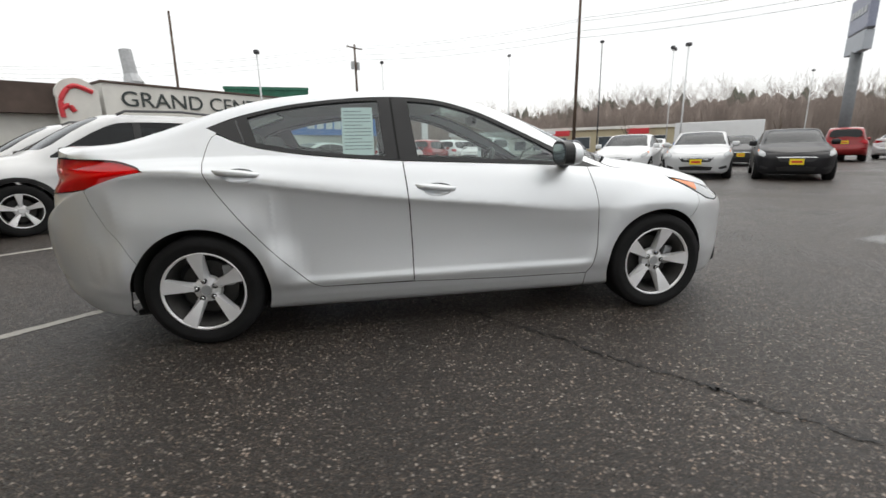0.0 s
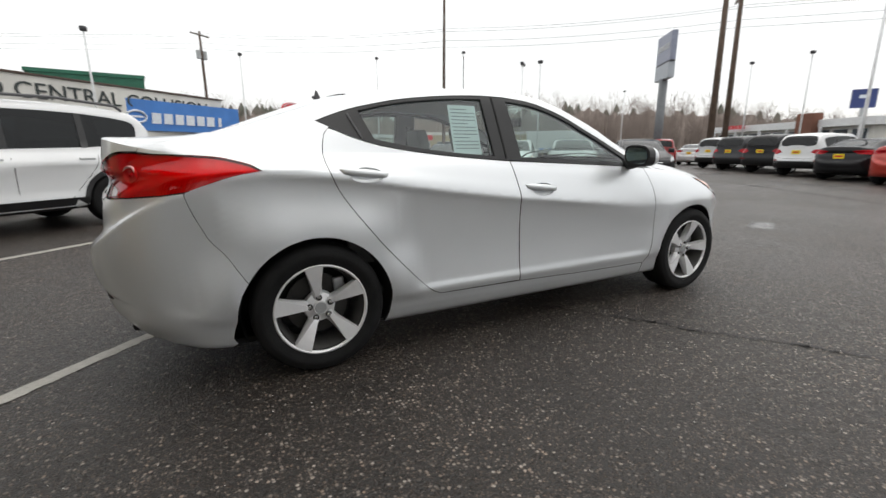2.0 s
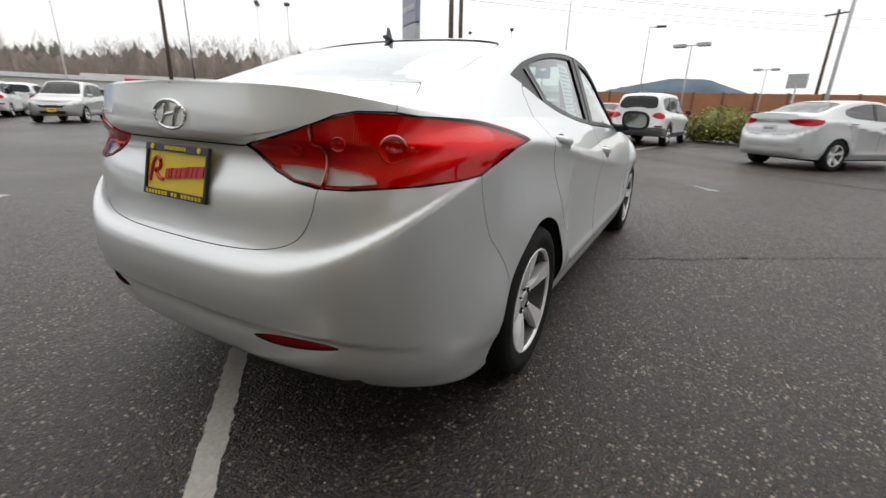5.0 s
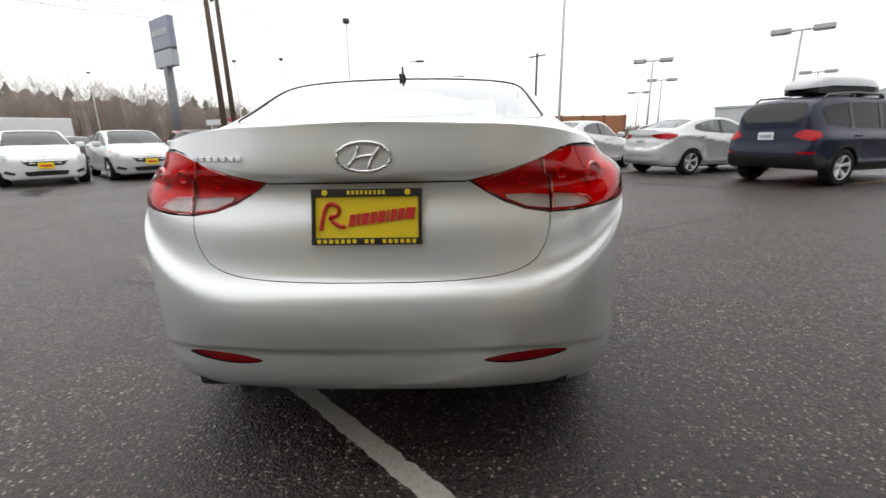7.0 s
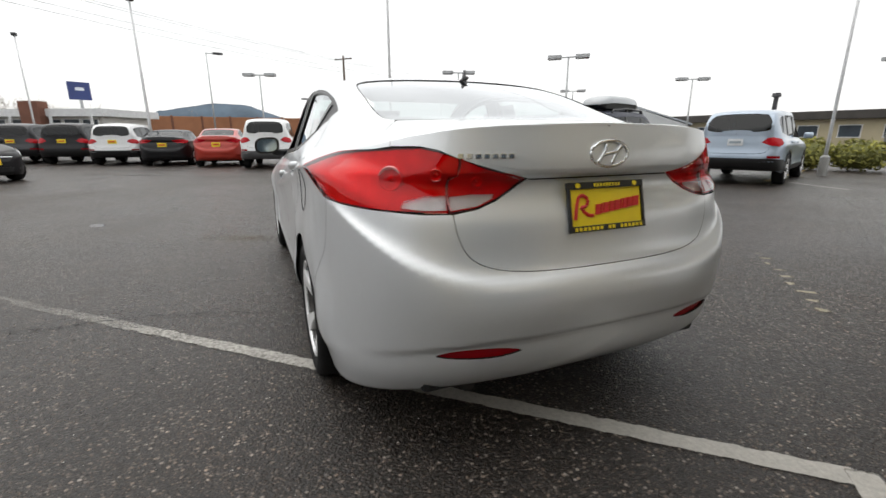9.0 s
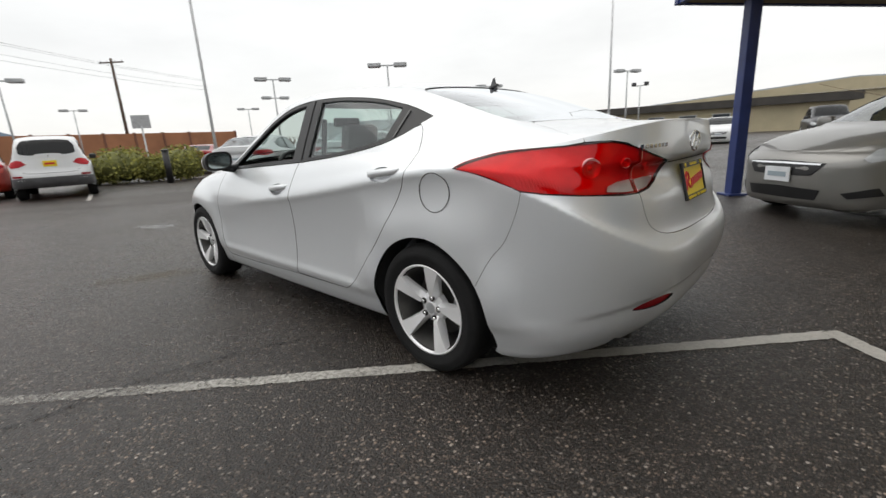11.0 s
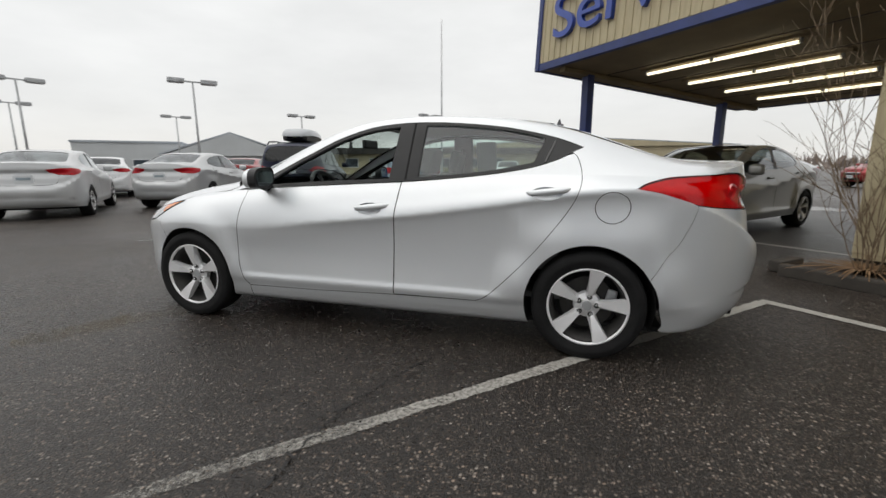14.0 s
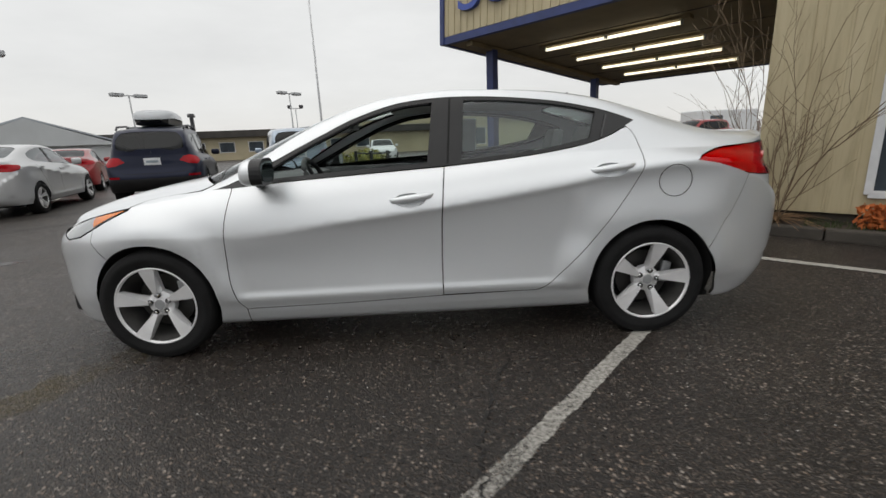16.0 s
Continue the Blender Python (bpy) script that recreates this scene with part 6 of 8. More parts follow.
def stripe(name, a, b, width, material, label, z=0.003, ragged=0.006, seed=1, wear=(1.0, 1.0)):
    """A painted line with uneven, crumbling edges; wear: how much paint is left at its two ends."""
    rnd = random.Random(seed)
    a, b = Vector((*a, 0)), Vector((*b, 0))
    d = (b - a).normalized()
    u = Vector((-d.y, d.x, 0))
    bm = bmesh.new()
    cover = bm.verts.layers.float.new("cover")
    n = max(3, int((b - a).length / 0.04))
    rows = []
    for i in range(n + 1):
        t = i / n
        p = a.lerp(b, t)
        e = [rnd.uniform(-ragged, ragged) for _ in range(4)]
        left = wear[0] + (wear[1] - wear[0]) * t ** 0.8
        left *= 0.35 if i in (0, n) else 1.0
        row = []
        for k, (f, c) in enumerate(((-0.58, 0.0), (-0.42, 1.0), (0.42, 1.0), (0.58, 0.0))):
            v = bm.verts.new((*(p + u * (f * width + e[k])).xy, z))
            v[cover] = c * left
            row.append(v)
        rows.append(row)
    for r0, r1 in zip(rows, rows[1:]):
        for k in range(3):
            bm.faces.new((r0[k], r1[k], r1[k + 1], r0[k + 1]))
    bmesh.ops.recalc_face_normals(bm, faces=bm.faces)
    for f in bm.faces:
        if f.normal.z < 0:
            f.normal_flip()
    ob = part(name, bm, material, None)
    return tagged(ob, label, "road marking", kind="structure")


def lot_marks():
    L1 = (-2.755, -0.632)
    far = (0.95, 3.24)
    stripe("parking_line", L1, far, 0.086, LINE_WHITE, "worn white parking line passing under the silver sedan", seed=3, wear=(0.94, 0.36))
    e = Vector((*L1, 0)) + (-U) * 5.2
    stripe("parking_line", (L1[0] + 0.03, L1[1] - 0.03), (e.x, e.y), 0.10, LINE_WHITE, "worn white parking line along the planter", seed=5, z=0.0045)
    stripe("parking_line", (-4.75, 1.80), (-1.2, 5.15), 0.10, LINE_WHITE, "white parking line beside the white SUV", seed=7)
    stripe("parking_line", (-1.45, -5.80), (-4.6, -2.95), 0.11, LINE_WHITE, "white line across the service bay's mouth", seed=9)
    for i, (a, b, m) in enumerate((((3.3, -10.2), (5.2, -15.6), LINE_YELLOW), ((1.5, -9.9), (2.9, -10.4), LINE_WHITE), ((5.5, -8.2), (7.1, -11.9), LINE_YELLOW), ((8.1, -5.9), (10.4, -9.6), LINE_WHITE), ((11.5, 0.2), (15.8, -0.6), LINE_WHITE))):
        stripe("parking_line", a, b, 0.10, m, "faded parking line between parked cars", seed=20 + i)
    # a worn yellow stencil of slanted bars, past reading
    for i in range(9):
        t = i / 8
        p = Vector((-0.83, -3.14, 0)).lerp(Vector((-1.85, -2.08, 0)), t)
        q = p + Vector((-0.10, -0.10, 0)) * (0.75 + 0.35 * t + 0.3 * math.sin(i * 2.3))
        stripe("stencil_bar", (p.x, p.y), (q.x, q.y), 0.035 + 0.02 * (i % 3), LINE_PALE, "worn yellow stencil bar on the asphalt", seed=40 + i, ragged=0.012, wear=(0.9, 0.65))
    stripe("stencil_bar", (1.50, 0.72), (2.02, 1.66), 0.26, LINE_FAINT, "faint yellow mark on the asphalt", seed=61, ragged=0.05)
    # cracks: dark wandering grooves with crumbled edges
    for seed, wide, way in ((11, 0.0065, [(-0.30, -0.20), (0.10, -0.62), (0.42, -1.05), (0.58, -1.25), (0.68, -1.45), (0.90, -1.69), (1.04, -1.90), (1.18, -2.12), (1.42, -2.45), (1.72, -2.93), (2.23, -3.80), (2.9, -4.8), (3.6, -5.6)]),
                            (12, 0.004, [(-0.55, 1.02), (-0.40, 1.38), (-0.31, 1.70), (-0.28, 1.92), (-0.29, 2.16), (-0.22, 2.5)])):
        rnd = random.Random(seed)
        pts = []
        for a, b in zip(way, way[1:]):
            for i in range(14):
                t = i / 14
                pts.append((a[0] + (b[0] - a[0]) * t + rnd.gauss(0, 0.011), a[1] + (b[1] - a[1]) * t + rnd.gauss(0, 0.011)))
        bm = bmesh.new()
        prev = None
        for i in range(len(pts) - 1):
            d = Vector((pts[i + 1][0] - pts[i][0], pts[i + 1][1] - pts[i][1], 0)).normalized()
            w = Vector((-d.y, d.x, 0)) * max(0.0018, rnd.gauss(wide, wide * 0.6))
            cur = (bm.verts.new((pts[i][0] + w.x, pts[i][1] + w.y, 0.0055)), bm.verts.new((pts[i][0] - w.x, pts[i][1] - w.y, 0.0055)))
            if prev:
                bm.faces.new((prev[0], prev[1], cur[1], cur[0]))
            prev = cur
        tagged(part("pavement_crack", bm, CRACK, None), "long crooked crack across the asphalt", "crack", kind="structure")
    # seams and an old patch far out
    for i, (a, b, w) in enumerate((((6.0, -7.5), (17.0, 8.4), 0.06), ((5.2, -5.6), (13.2, 5.8), 0.05))):
        stripe("pavement_seam", a, b, w, CRACK, "tarred seam in the asphalt", seed=70 + i, ragged=0.03, z=0.003)
    # shallow puddles
    for i, (x, y, rx, ry, a) in enumerate(((4.6, -1.6, 0.35, 0.14, 30), (4.9, 0.4, 0.5, 0.2, 20), (3.3, 2.9, 0.25, 0.10, 10), (-4.9, -8.0, 1.3, 0.8, -40), (-7.0, -10.0, 1.6, 0.9, -40), (6.0, 9.0, 1.2, 0.3, 40))):
        r2 = random.Random(80 + i)
        bm = bmesh.new()
        cover = bm.verts.layers.float.new("cover")
        ca, sa = math.cos(radians(a)), math.sin(radians(a))
        uneven = [1 + r2.uniform(-0.22, 0.22) for _ in range(26)]
        rings = []
        for q, left in ((0.2, 1.0), (0.6, 0.85), (1.0, 0.5), (1.5, 0.0)):
            ring = []
            for kk in range(26):
                th = kk * math.tau / 26
                px, py = rx * q * uneven[kk] * math.cos(th), ry * q * uneven[kk] * math.sin(th)
                v = bm.verts.new((x + px * ca - py * sa, y + px * sa + py * ca, 0.0035))
                v[cover] = left
                ring.append(v)
            rings.append(ring)
        bm.faces.new(rings[0])
        for r0, r1 in zip(rings, rings[1:]):
            for kk in range(26):
                bm.faces.new((r0[kk], r1[kk], r1[(kk + 1) % 26], r0[(kk + 1) % 26]))
        tagged(part("puddle", bm, WATER, None), "thin sheet of rainwater lying on the asphalt", "puddle", kind="structure")
    # loose bright grit on the near asphalt
    bm = bmesh.new()
    rnd = random.Random(5)
    for _ in range(5200):
        a = rnd.uniform(0, math.tau)
        r = 6.0 * math.sqrt(rnd.random())
        x, y = r * math.cos(a) - 0.6, r * math.sin(a)
        s = rnd.choice((0.0016, 0.002, 0.0025, 0.003, 0.004))
        h = s * 0.8
        t = rnd.uniform(0, 2)
        v = [bm.verts.new((x + s * math.cos(t + k * 2.09) * rnd.uniform(0.7, 1.3), y + s * math.sin(t + k * 2.09) * rnd.uniform(0.7, 1.3), 0.0005)) for k in range(3)]
        tp = bm.verts.new((x, y, h))
        for k in range(3):
            bm.faces.new((v[k], v[(k + 1) % 3], tp))
    tagged(part("grit", bm, GRIT, None), "loose pale grit scattered on the asphalt", "grit", kind="stuff")


def text_mesh(words, size, depth, material, parent, name, m, width=None):
    cu = bpy.data.curves.new(name, "FONT")
    cu.body, cu.size, cu.extrude = words, size, depth
    cu.align_x = "LEFT"
    tmp = bpy.data.objects.new(name, cu)
    scene.collection.objects.link(tmp)
    bpy.context.view_layer.update()
    me = bpy.data.meshes.new_from_object(tmp.evaluated_get(bpy.context.evaluated_depsgraph_get()))
    bpy.data.objects.remove(tmp)
    bpy.data.curves.remove(cu)
    me.name = name
    me.materials.clear()
    me.materials.append(material)
    if width:
        xs = [v.co.x for v in me.vertices]
        f = width / (max(xs) - min(xs))
        for v in me.vertices:
            v.co.x *= f
    ob = new(name, me)
    ob.parent = parent
    ob.matrix_local = m
    return ob


def service_building():
    """Tan ribbed building with a drive-through canopy: local x along the front, local y out of the front."""
    b = empty("service_building", tuple(BO), BX, label="tan ribbed-sheet service building with blue-trimmed canopy", category="building")
    T, Hh = 0.20, 4.6
    # front wall with a window opening
    wx0, wx1, wz0, wz1 = -0.95, -4.2, 0.40, 2.35
    F = 0.19
    for size, at in (((0.95, T, Hh - F), (-0.475, -T / 2, (Hh + F) / 2)), ((11.8, T, Hh - F), (-10.1, -T / 2, (Hh + F) / 2)), ((3.25, T, wz0 - F), (-2.575, -T / 2, (wz0 + F) / 2)), ((3.25, T, Hh - wz1), (-2.575, -T / 2, (Hh + wz1) / 2))):
        part("wall_panel", box_bm(size, at), SIDING, b)
    part("footing", box_bm((16, T - 0.05, F), (-8.0, -T / 2 - 0.025, F / 2)), KERB, b)
    part("side_wall", box_bm((T, 9.0, Hh), (-T / 2, -T - 4.5, Hh / 2)), SIDING, b)
    part("back_wall", box_bm((16, T, Hh), (-8.2, -9.4, Hh / 2)), SIDING, b)
    part("roof", box_bm((16.6, 10.2, 0.16), (-8.1, -4.5, Hh + 0.08), 0.02), ROOF_DARK, b)
    # ribs of the siding
    for i in range(76):
        x = -0.42 - i * 0.205
        if x < -16:
            break
        spans = [(F + 0.01, Hh)] if not (wx1 < x < wx0) else [(F + 0.01, wz0 - 0.10), (wz1 + 0.04, Hh)]
        for z0, z1 in spans:
            part("siding_rib", box_bm((0.024, 0.012, z1 - z0), (x, 0.006, (z0 + z1) / 2), 0.004), SIDING, b)
    for i in range(29):
        part("siding_rib", box_bm((0.022, 0.035, Hh), (0.011, -0.35 - i * 0.30, Hh / 2), 0.005), SIDING, b)
    part("corner_trim", box_bm((0.34, 0.10, Hh - 0.24), (-0.168, -0.036, (Hh + 0.24) / 2), 0.008), SIDING, b)
    # window
    w = new("window")
    w.parent = b
    for size, at in (((3.25, 0.09, 0.07), (-2.575, 0.0, wz0)), ((3.25, 0.09, 0.07), (-2.575, 0.0, wz1)), ((0.07, 0.09, wz1 - wz0), (wx0, 0.0, (wz0 + wz1) / 2)), ((0.07, 0.09, wz1 - wz0), (wx1, 0.0, (wz0 + wz1) / 2)), ((0.05, 0.08, wz1 - wz0), (-2.61, -0.01, (wz0 + wz1) / 2)), ((3.1, 0.07, 0.05), (-2.61, -0.01, 1.35))):
        part("window_frame", box_bm(size, at, 0.008), LAMP_WHITE, w)
    for cx in (-1.77, -3.42):
        for z0, z1 in ((wz0 + 0.03, 1.33), (1.37, wz1 - 0.03)):
            part("pane", box_bm((1.60, 0.012, z1 - z0), (cx, -0.05, (z0 + z1) / 2)), WINDOW_DARK, w)
    part("window_sill", box_bm((3.2, 0.16, 0.05), (-2.725, 0.05, wz0 - 0.06), 0.01), LAMP_WHITE, w)
    # canopy
    c = new("canopy")
    c.parent = b
    c.rotation_euler = (radians(3.3), 0, 0)
    X1, Y0, Y1, ZB, ZT = 5.035, -6.3, 0.085, 2.80, 4.35
    part("soffit", box_bm((X1 - 0.03, Y1 - Y0 - 0.14, 0.05), (X1 / 2 + 0.0, (Y0 + Y1) / 2, ZB + 0.04)), SOFFIT, c)
    part("roof_deck", box_bm((X1 - 0.05, Y1 - Y0 - 0.2, 0.08), (X1 / 2, (Y0 + Y1) / 2, ZT - 0.2)), ROOF_DARK, c)
    for size, at in (((X1 + 0.3, 0.07, ZT - ZB - 0.13), (X1 / 2 - 0.15, Y1 - 0.035, (ZB + ZT) / 2 + 0.065)), ((X1, 0.07, ZT - ZB - 0.13), (X1 / 2, Y0 + 0.035, (ZB + ZT) / 2 + 0.065)), ((0.07, Y1 - Y0 - 0.14, ZT - ZB - 0.13), (X1 - 0.035, (Y0 + Y1) / 2, (ZB + ZT) / 2 + 0.065))):
        part("fascia", box_bm(size, at), SIDING, c)
    for size, at in (((X1 + 0.3, 0.085, 0.125), (X1 / 2 - 0.15, Y1 - 0.033, ZB + 0.06)), ((X1, 0.085, 0.125), (X1 / 2, Y0 + 0.033, ZB + 0.06)), ((0.085, Y1 - Y0 - 0.18, 0.125), (X1 - 0.033, (Y0 + Y1) / 2, ZB + 0.06)), ((0.10, 0.10, ZT - ZB), (X1 - 0.02, Y1 - 0.02, (ZT + ZB) / 2))):
        part("blue_band", box_bm(size, at, 0.006), BLUE_PAINT, c)
    for i in range(34):
        x = X1 - 0.16 - i * 0.15
        part("fascia_rib", box_bm((0.02, 0.014, ZT - ZB - 0.14), (x, Y1 + 0.006, (ZB + ZT) / 2 + 0.066), 0.003), SIDING, c)
    for yy in np.arange(Y0 + 0.6, Y1 - 0.3, 1.15):
        part("soffit_joint", box_bm((X1 - 0.2, 0.02, 0.01), (X1 / 2, float(yy), ZB + 0.012)), ROOF_BROWN, c)
    part("soffit_beam", box_bm((0.14, Y1 - Y0 - 0.3, 0.08), (4.50, (Y0 + Y1) / 2, ZB - 0.03), 0.01), SOFFIT, c)
    for yy in (-0.86, -4.98):
        top = ZB - 0.035 + yy * math.tan(radians(3.3))
        col = part("column", box_bm((0.16, 0.16, top), (4.50, yy, top / 2), 0.012), BLUE_PAINT, b, "dark blue painted steel column")
        part("column_foot", box_bm((0.30, 0.30, 0.03), (4.50, yy, 0.015), 0.006), BLUE_PAINT, col)
    # strip lights: four rows of two lit tubes each
    for r in range(4):
        y = -1.30 - r * 1.14
        f = new("strip_light")
        f.parent = c
        part("tray", box_bm((2.55, 0.17, 0.05), (2.55, y - 0.04, ZB - 0.005), 0.01), SOFFIT, f)
        for cx in (3.12, 1.98):
            bm = tube_bm([(cx - 0.57, y, ZB - 0.075), (cx + 0.57, y, ZB - 0.075)], 0.024, 10)
            part("tube", bm, TUBE, f, "lit fluorescent tube")
            for e in (-0.585, 0.585):
                part("socket", box_bm((0.03, 0.05, 0.07), (cx + e, y, ZB - 0.06), 0.004), GALV, f)
    # raised letters on the fascia
    m = Matrix(((-1, 0, 0, 4.62), (0, 0, 1, Y1 + 0.03), (0, 1, 0, 3.25), (0, 0, 0, 1)))
    text_mesh("Service", 1.02, 0.05, BLUE_LETTER, c, "sign_letters", m, width=3.5)["label"] = "raised blue letters reading Service"
    return b


def planter():
    """Kerbed bed along the tan wall."""
    p = empty("planter_bed", tuple(BO), BX, label="narrow kerbed planting bed along the tan wall", category="planter")
    part("soil", box_bm((13, 0.44, 0.09), (-6.2, 0.225, 0.045)), SOIL, p)
    for i in range(13):
        part("kerb", box_bm((1.06 - 0.012, 0.13, 0.12), (-0.18 - i * 1.06, 0.505, 0.055), 0.018), KERB, p)
    part("kerb", box_bm((0.13, 0.42, 0.12), (0.43, 0.232, 0.06), 0.018), KERB, p)
    rnd = random.Random(2)
    bm = bmesh.new()
    for _ in range(2600):
        x, y = rnd.uniform(-6, -0.5), rnd.uniform(0.03, 0.42)
        h, a = rnd.uniform(0.03, 0.10), rnd.uniform(0, 6.3)
        w = 0.006
        v = [(x, y, 0.09), (x + w * math.cos(a), y + w * math.sin(a), 0.09), (x + rnd.uniform(-0.03, 0.03), y + rnd.uniform(0.0, 0.03), 0.09 + h)]
        bm.faces.new([bm.verts.new(q) for q in v])
    g = part("grass", bm, GRASS, None)
    g.matrix_world = pose(*BO, 0, 0, BX)
    tagged(g, "sparse short grass in the planting bed", "grass", kind="stuff")
    # an orange leafy plant under the window
    bm = bmesh.new()
    for _ in range(260):
        a, r, z = rnd.uniform(0, 6.3), rnd.uniform(0, 0.16), rnd.uniform(0.10, 0.32)
        c = Vector((r * math.cos(a), r * math.sin(a), z))
        d1, d2 = Vector((rnd.gauss(0, 1), rnd.gauss(0, 1), rnd.gauss(0, 1))).normalized() * 0.035, Vector((rnd.gauss(0, 1), rnd.gauss(0, 1), rnd.gauss(0, 1))).normalized() * 0.022
        bm.faces.new([bm.verts.new(c + q) for q in (d1, d2, -d1, -d2)])
    part_ob = part("orange_plant", bm, ORANGE_LEAF, None)
    part_ob.matrix_world = pose(*(BO + BU * -1.05 + BV * 0.20), 0, 0, 0)
    tagged(part_ob, "low orange leafy plant under the window", "plant")
    # bare shrub trained up the corner
    sh = empty("bare_shrub", tuple(BO + BU * -0.20 + BV * 0.20 + Vector((0, 0, 0.08))), BX, label="leafless shrub with long upright stems by the tan corner", category="shrub")
    rnd = random.Random(8)

    def twig(bm, p, d, r, ln, depth):
        pts, rad = [p.copy()], [r]
        n = max(3, int(ln / 0.12))
        for i in range(n):
            d = (d + Vector((rnd.gauss(0, 0.10), rnd.gauss(0, 0.10), rnd.gauss(0.02, 0.06)))).normalized()
            p = p + d * ln / n
            pts.append(p.copy())
            rad.append(r * (1 - 0.85 * (i + 1) / n) + 0.0012)
            if depth and rnd.random() < (0.42 if depth > 1 else 0.5):
                q = (d + Vector((rnd.gauss(0, 0.6), rnd.gauss(0, 0.45), rnd.uniform(-0.1, 0.5)))).normalized()
                twig(bm, p.copy(), q, rad[-1] * 0.65, ln * rnd.uniform(0.25, 0.5), depth - 1)
        tube_bm(pts, rad, 5 if depth > 1 else 4, bm)
    for i in range(13):
        a = rnd.uniform(0, 6.3)
        lean = rnd.uniform(0.04, 0.30)
        bm = bmesh.new()
        twig(bm, Vector((0.07 * math.cos(a), 0.07 * math.sin(a), 0)), Vector((lean * math.cos(a) - 0.02, lean * 0.25 * abs(math.sin(a)), 1)).normalized(), rnd.uniform(0.0034, 0.0072), rnd.uniform(1.1, 2.5), 2)
        part("stem", bm, TWIG, sh, smooth=True)
    bm = bmesh.new()
    for _ in range(90):
        a = rnd.uniform(0, 6.3)
        d = Vector((math.cos(a), math.sin(a), 0))
        ln = rnd.uniform(0.30, 0.68)
        prev = None
        s = Vector((-d.y, d.x, 0)) * 0.014
        for t in np.linspace(0, 1, 5):
            c = d * ln * t + Vector((0, 0, 0.02 + 0.22 * t * (1.05 - t)))
            k = 1 - t * 0.9
            cur = (bm.verts.new(c + s * k), bm.verts.new(c - s * k))
            if prev:
                bm.faces.new((prev[0], prev[1], cur[1], cur[0]))
            prev = cur
    part("withered_clump", bm, DEAD_FROND, sh, "brown withered strap leaves at the base")


def lamp_post(at, height, heads, head_mat, label, heading=0.0, radius=0.07, pole=None):
    """A lot lamp: tapered pole, base, arm and heads. heads: 'ball', 'twin_box', 'twin_ball', 'arm', 'none'."""
    o = empty("lamp_post" if heads != "none" else "flag_pole", (*at, 0), heading, label=label, category="lamp post" if heads != "none" else "pole", group="lot lamps" if heads != "none" else "")
    pm = pole or LAMP_WHITE
    part("pole", tube_bm([(0, 0, 0), (0, 0, height * 0.5), (0, 0, height)], [radius, radius * 0.8, radius * 0.55], 10), pm, o, smooth=True)
    part("base", tube_bm([(0, 0, 0), (0, 0, 0.5), (0, 0, 0.55)], [radius * 2.4, radius * 2.4, radius * 1.2], 12), CONCRETE, o)
    if heads == "ball":
        part("head", box_bm((0.32, 0.32, 0.24), (0, 0, height + 0.10), 0.09), head_mat, o)
    elif heads == "twin_ball":
        part("cross_arm", box_bm((1.1, 0.08, 0.08), (0, 0, height), 0.01), pm, o)
        for x in (-0.55, 0.55):
            part("head", box_bm((0.40, 0.40, 0.34), (x, 0, height + 0.15), 0.09), head_mat, o)
    elif heads == "twin_box":
        part("cross_arm", box_bm((1.5, 0.07, 0.07), (0, 0, height), 0.01), pm, o)
        for x in (-0.72, 0.72):
            h = part("head", box_bm((0.72, 0.42, 0.20), (x, 0, height + 0.02), 0.03), GALV, o)
            part("lens", box_bm((0.60, 0.32, 0.02), (x, 0, height - 0.09), 0.004), PLATE_WHITE, h)
    elif heads == "arm":
        part("cross_arm", box_bm((1.0, 0.07, 0.07), (-0.45, 0, height), 0.01), pm, o)
        part("head", box_bm((0.75, 0.32, 0.16), (-0.85, 0, height + 0.03), 0.04), head_mat, o)
    return o


def utility_pole(at, height, label, lean=0.0, arms=1, heading=45, radius=0.19):
    o = empty("utility_pole", (*at, 0), heading, label=label, category="utility pole", group="utility poles")
    part("pole", tube_bm([(0, 0, 0), (lean * 0.5, 0, height * 0.5), (lean, 0, height)], [radius, radius * 0.85, radius * 0.65], 10), POLE_WOOD, o, smooth=True)
    for i in range(arms):
        z = height - 0.4 - i * 1.1
        part("cross_arm", box_bm((2.6, 0.12, 0.14), (lean, 0, z), 0.015), POLE_WOOD, o)
        for x in (-1.15, -0.45, 0.45, 1.15):
            part("insulator", tube_bm([(lean + x, 0, z + 0.07), (lean + x, 0, z + 0.24)], [0.05, 0.035], 8), GALV, o)
    if arms and height > 14:
        for x in (-0.45, 0.42):
            part("transformer", tube_bm([(lean + x, 0, height - 3.0), (lean + x, 0, height - 2.1)], 0.26, 12), GALV, o)
    return o


def wire(a, b, sag, radius=0.012):
    a, b = Vector(a), Vector(b)
    pts = [a.lerp(b, t) - Vector((0, 0, sag * 4 * t * (1 - t))) for t in np.linspace(0, 1, 18)]
    tagged(part("overhead_wire", tube_bm(pts, radius, 5), WIRE, None), "thin dark overhead power wire between poles", "wire", kind="structure", group="overhead wires")


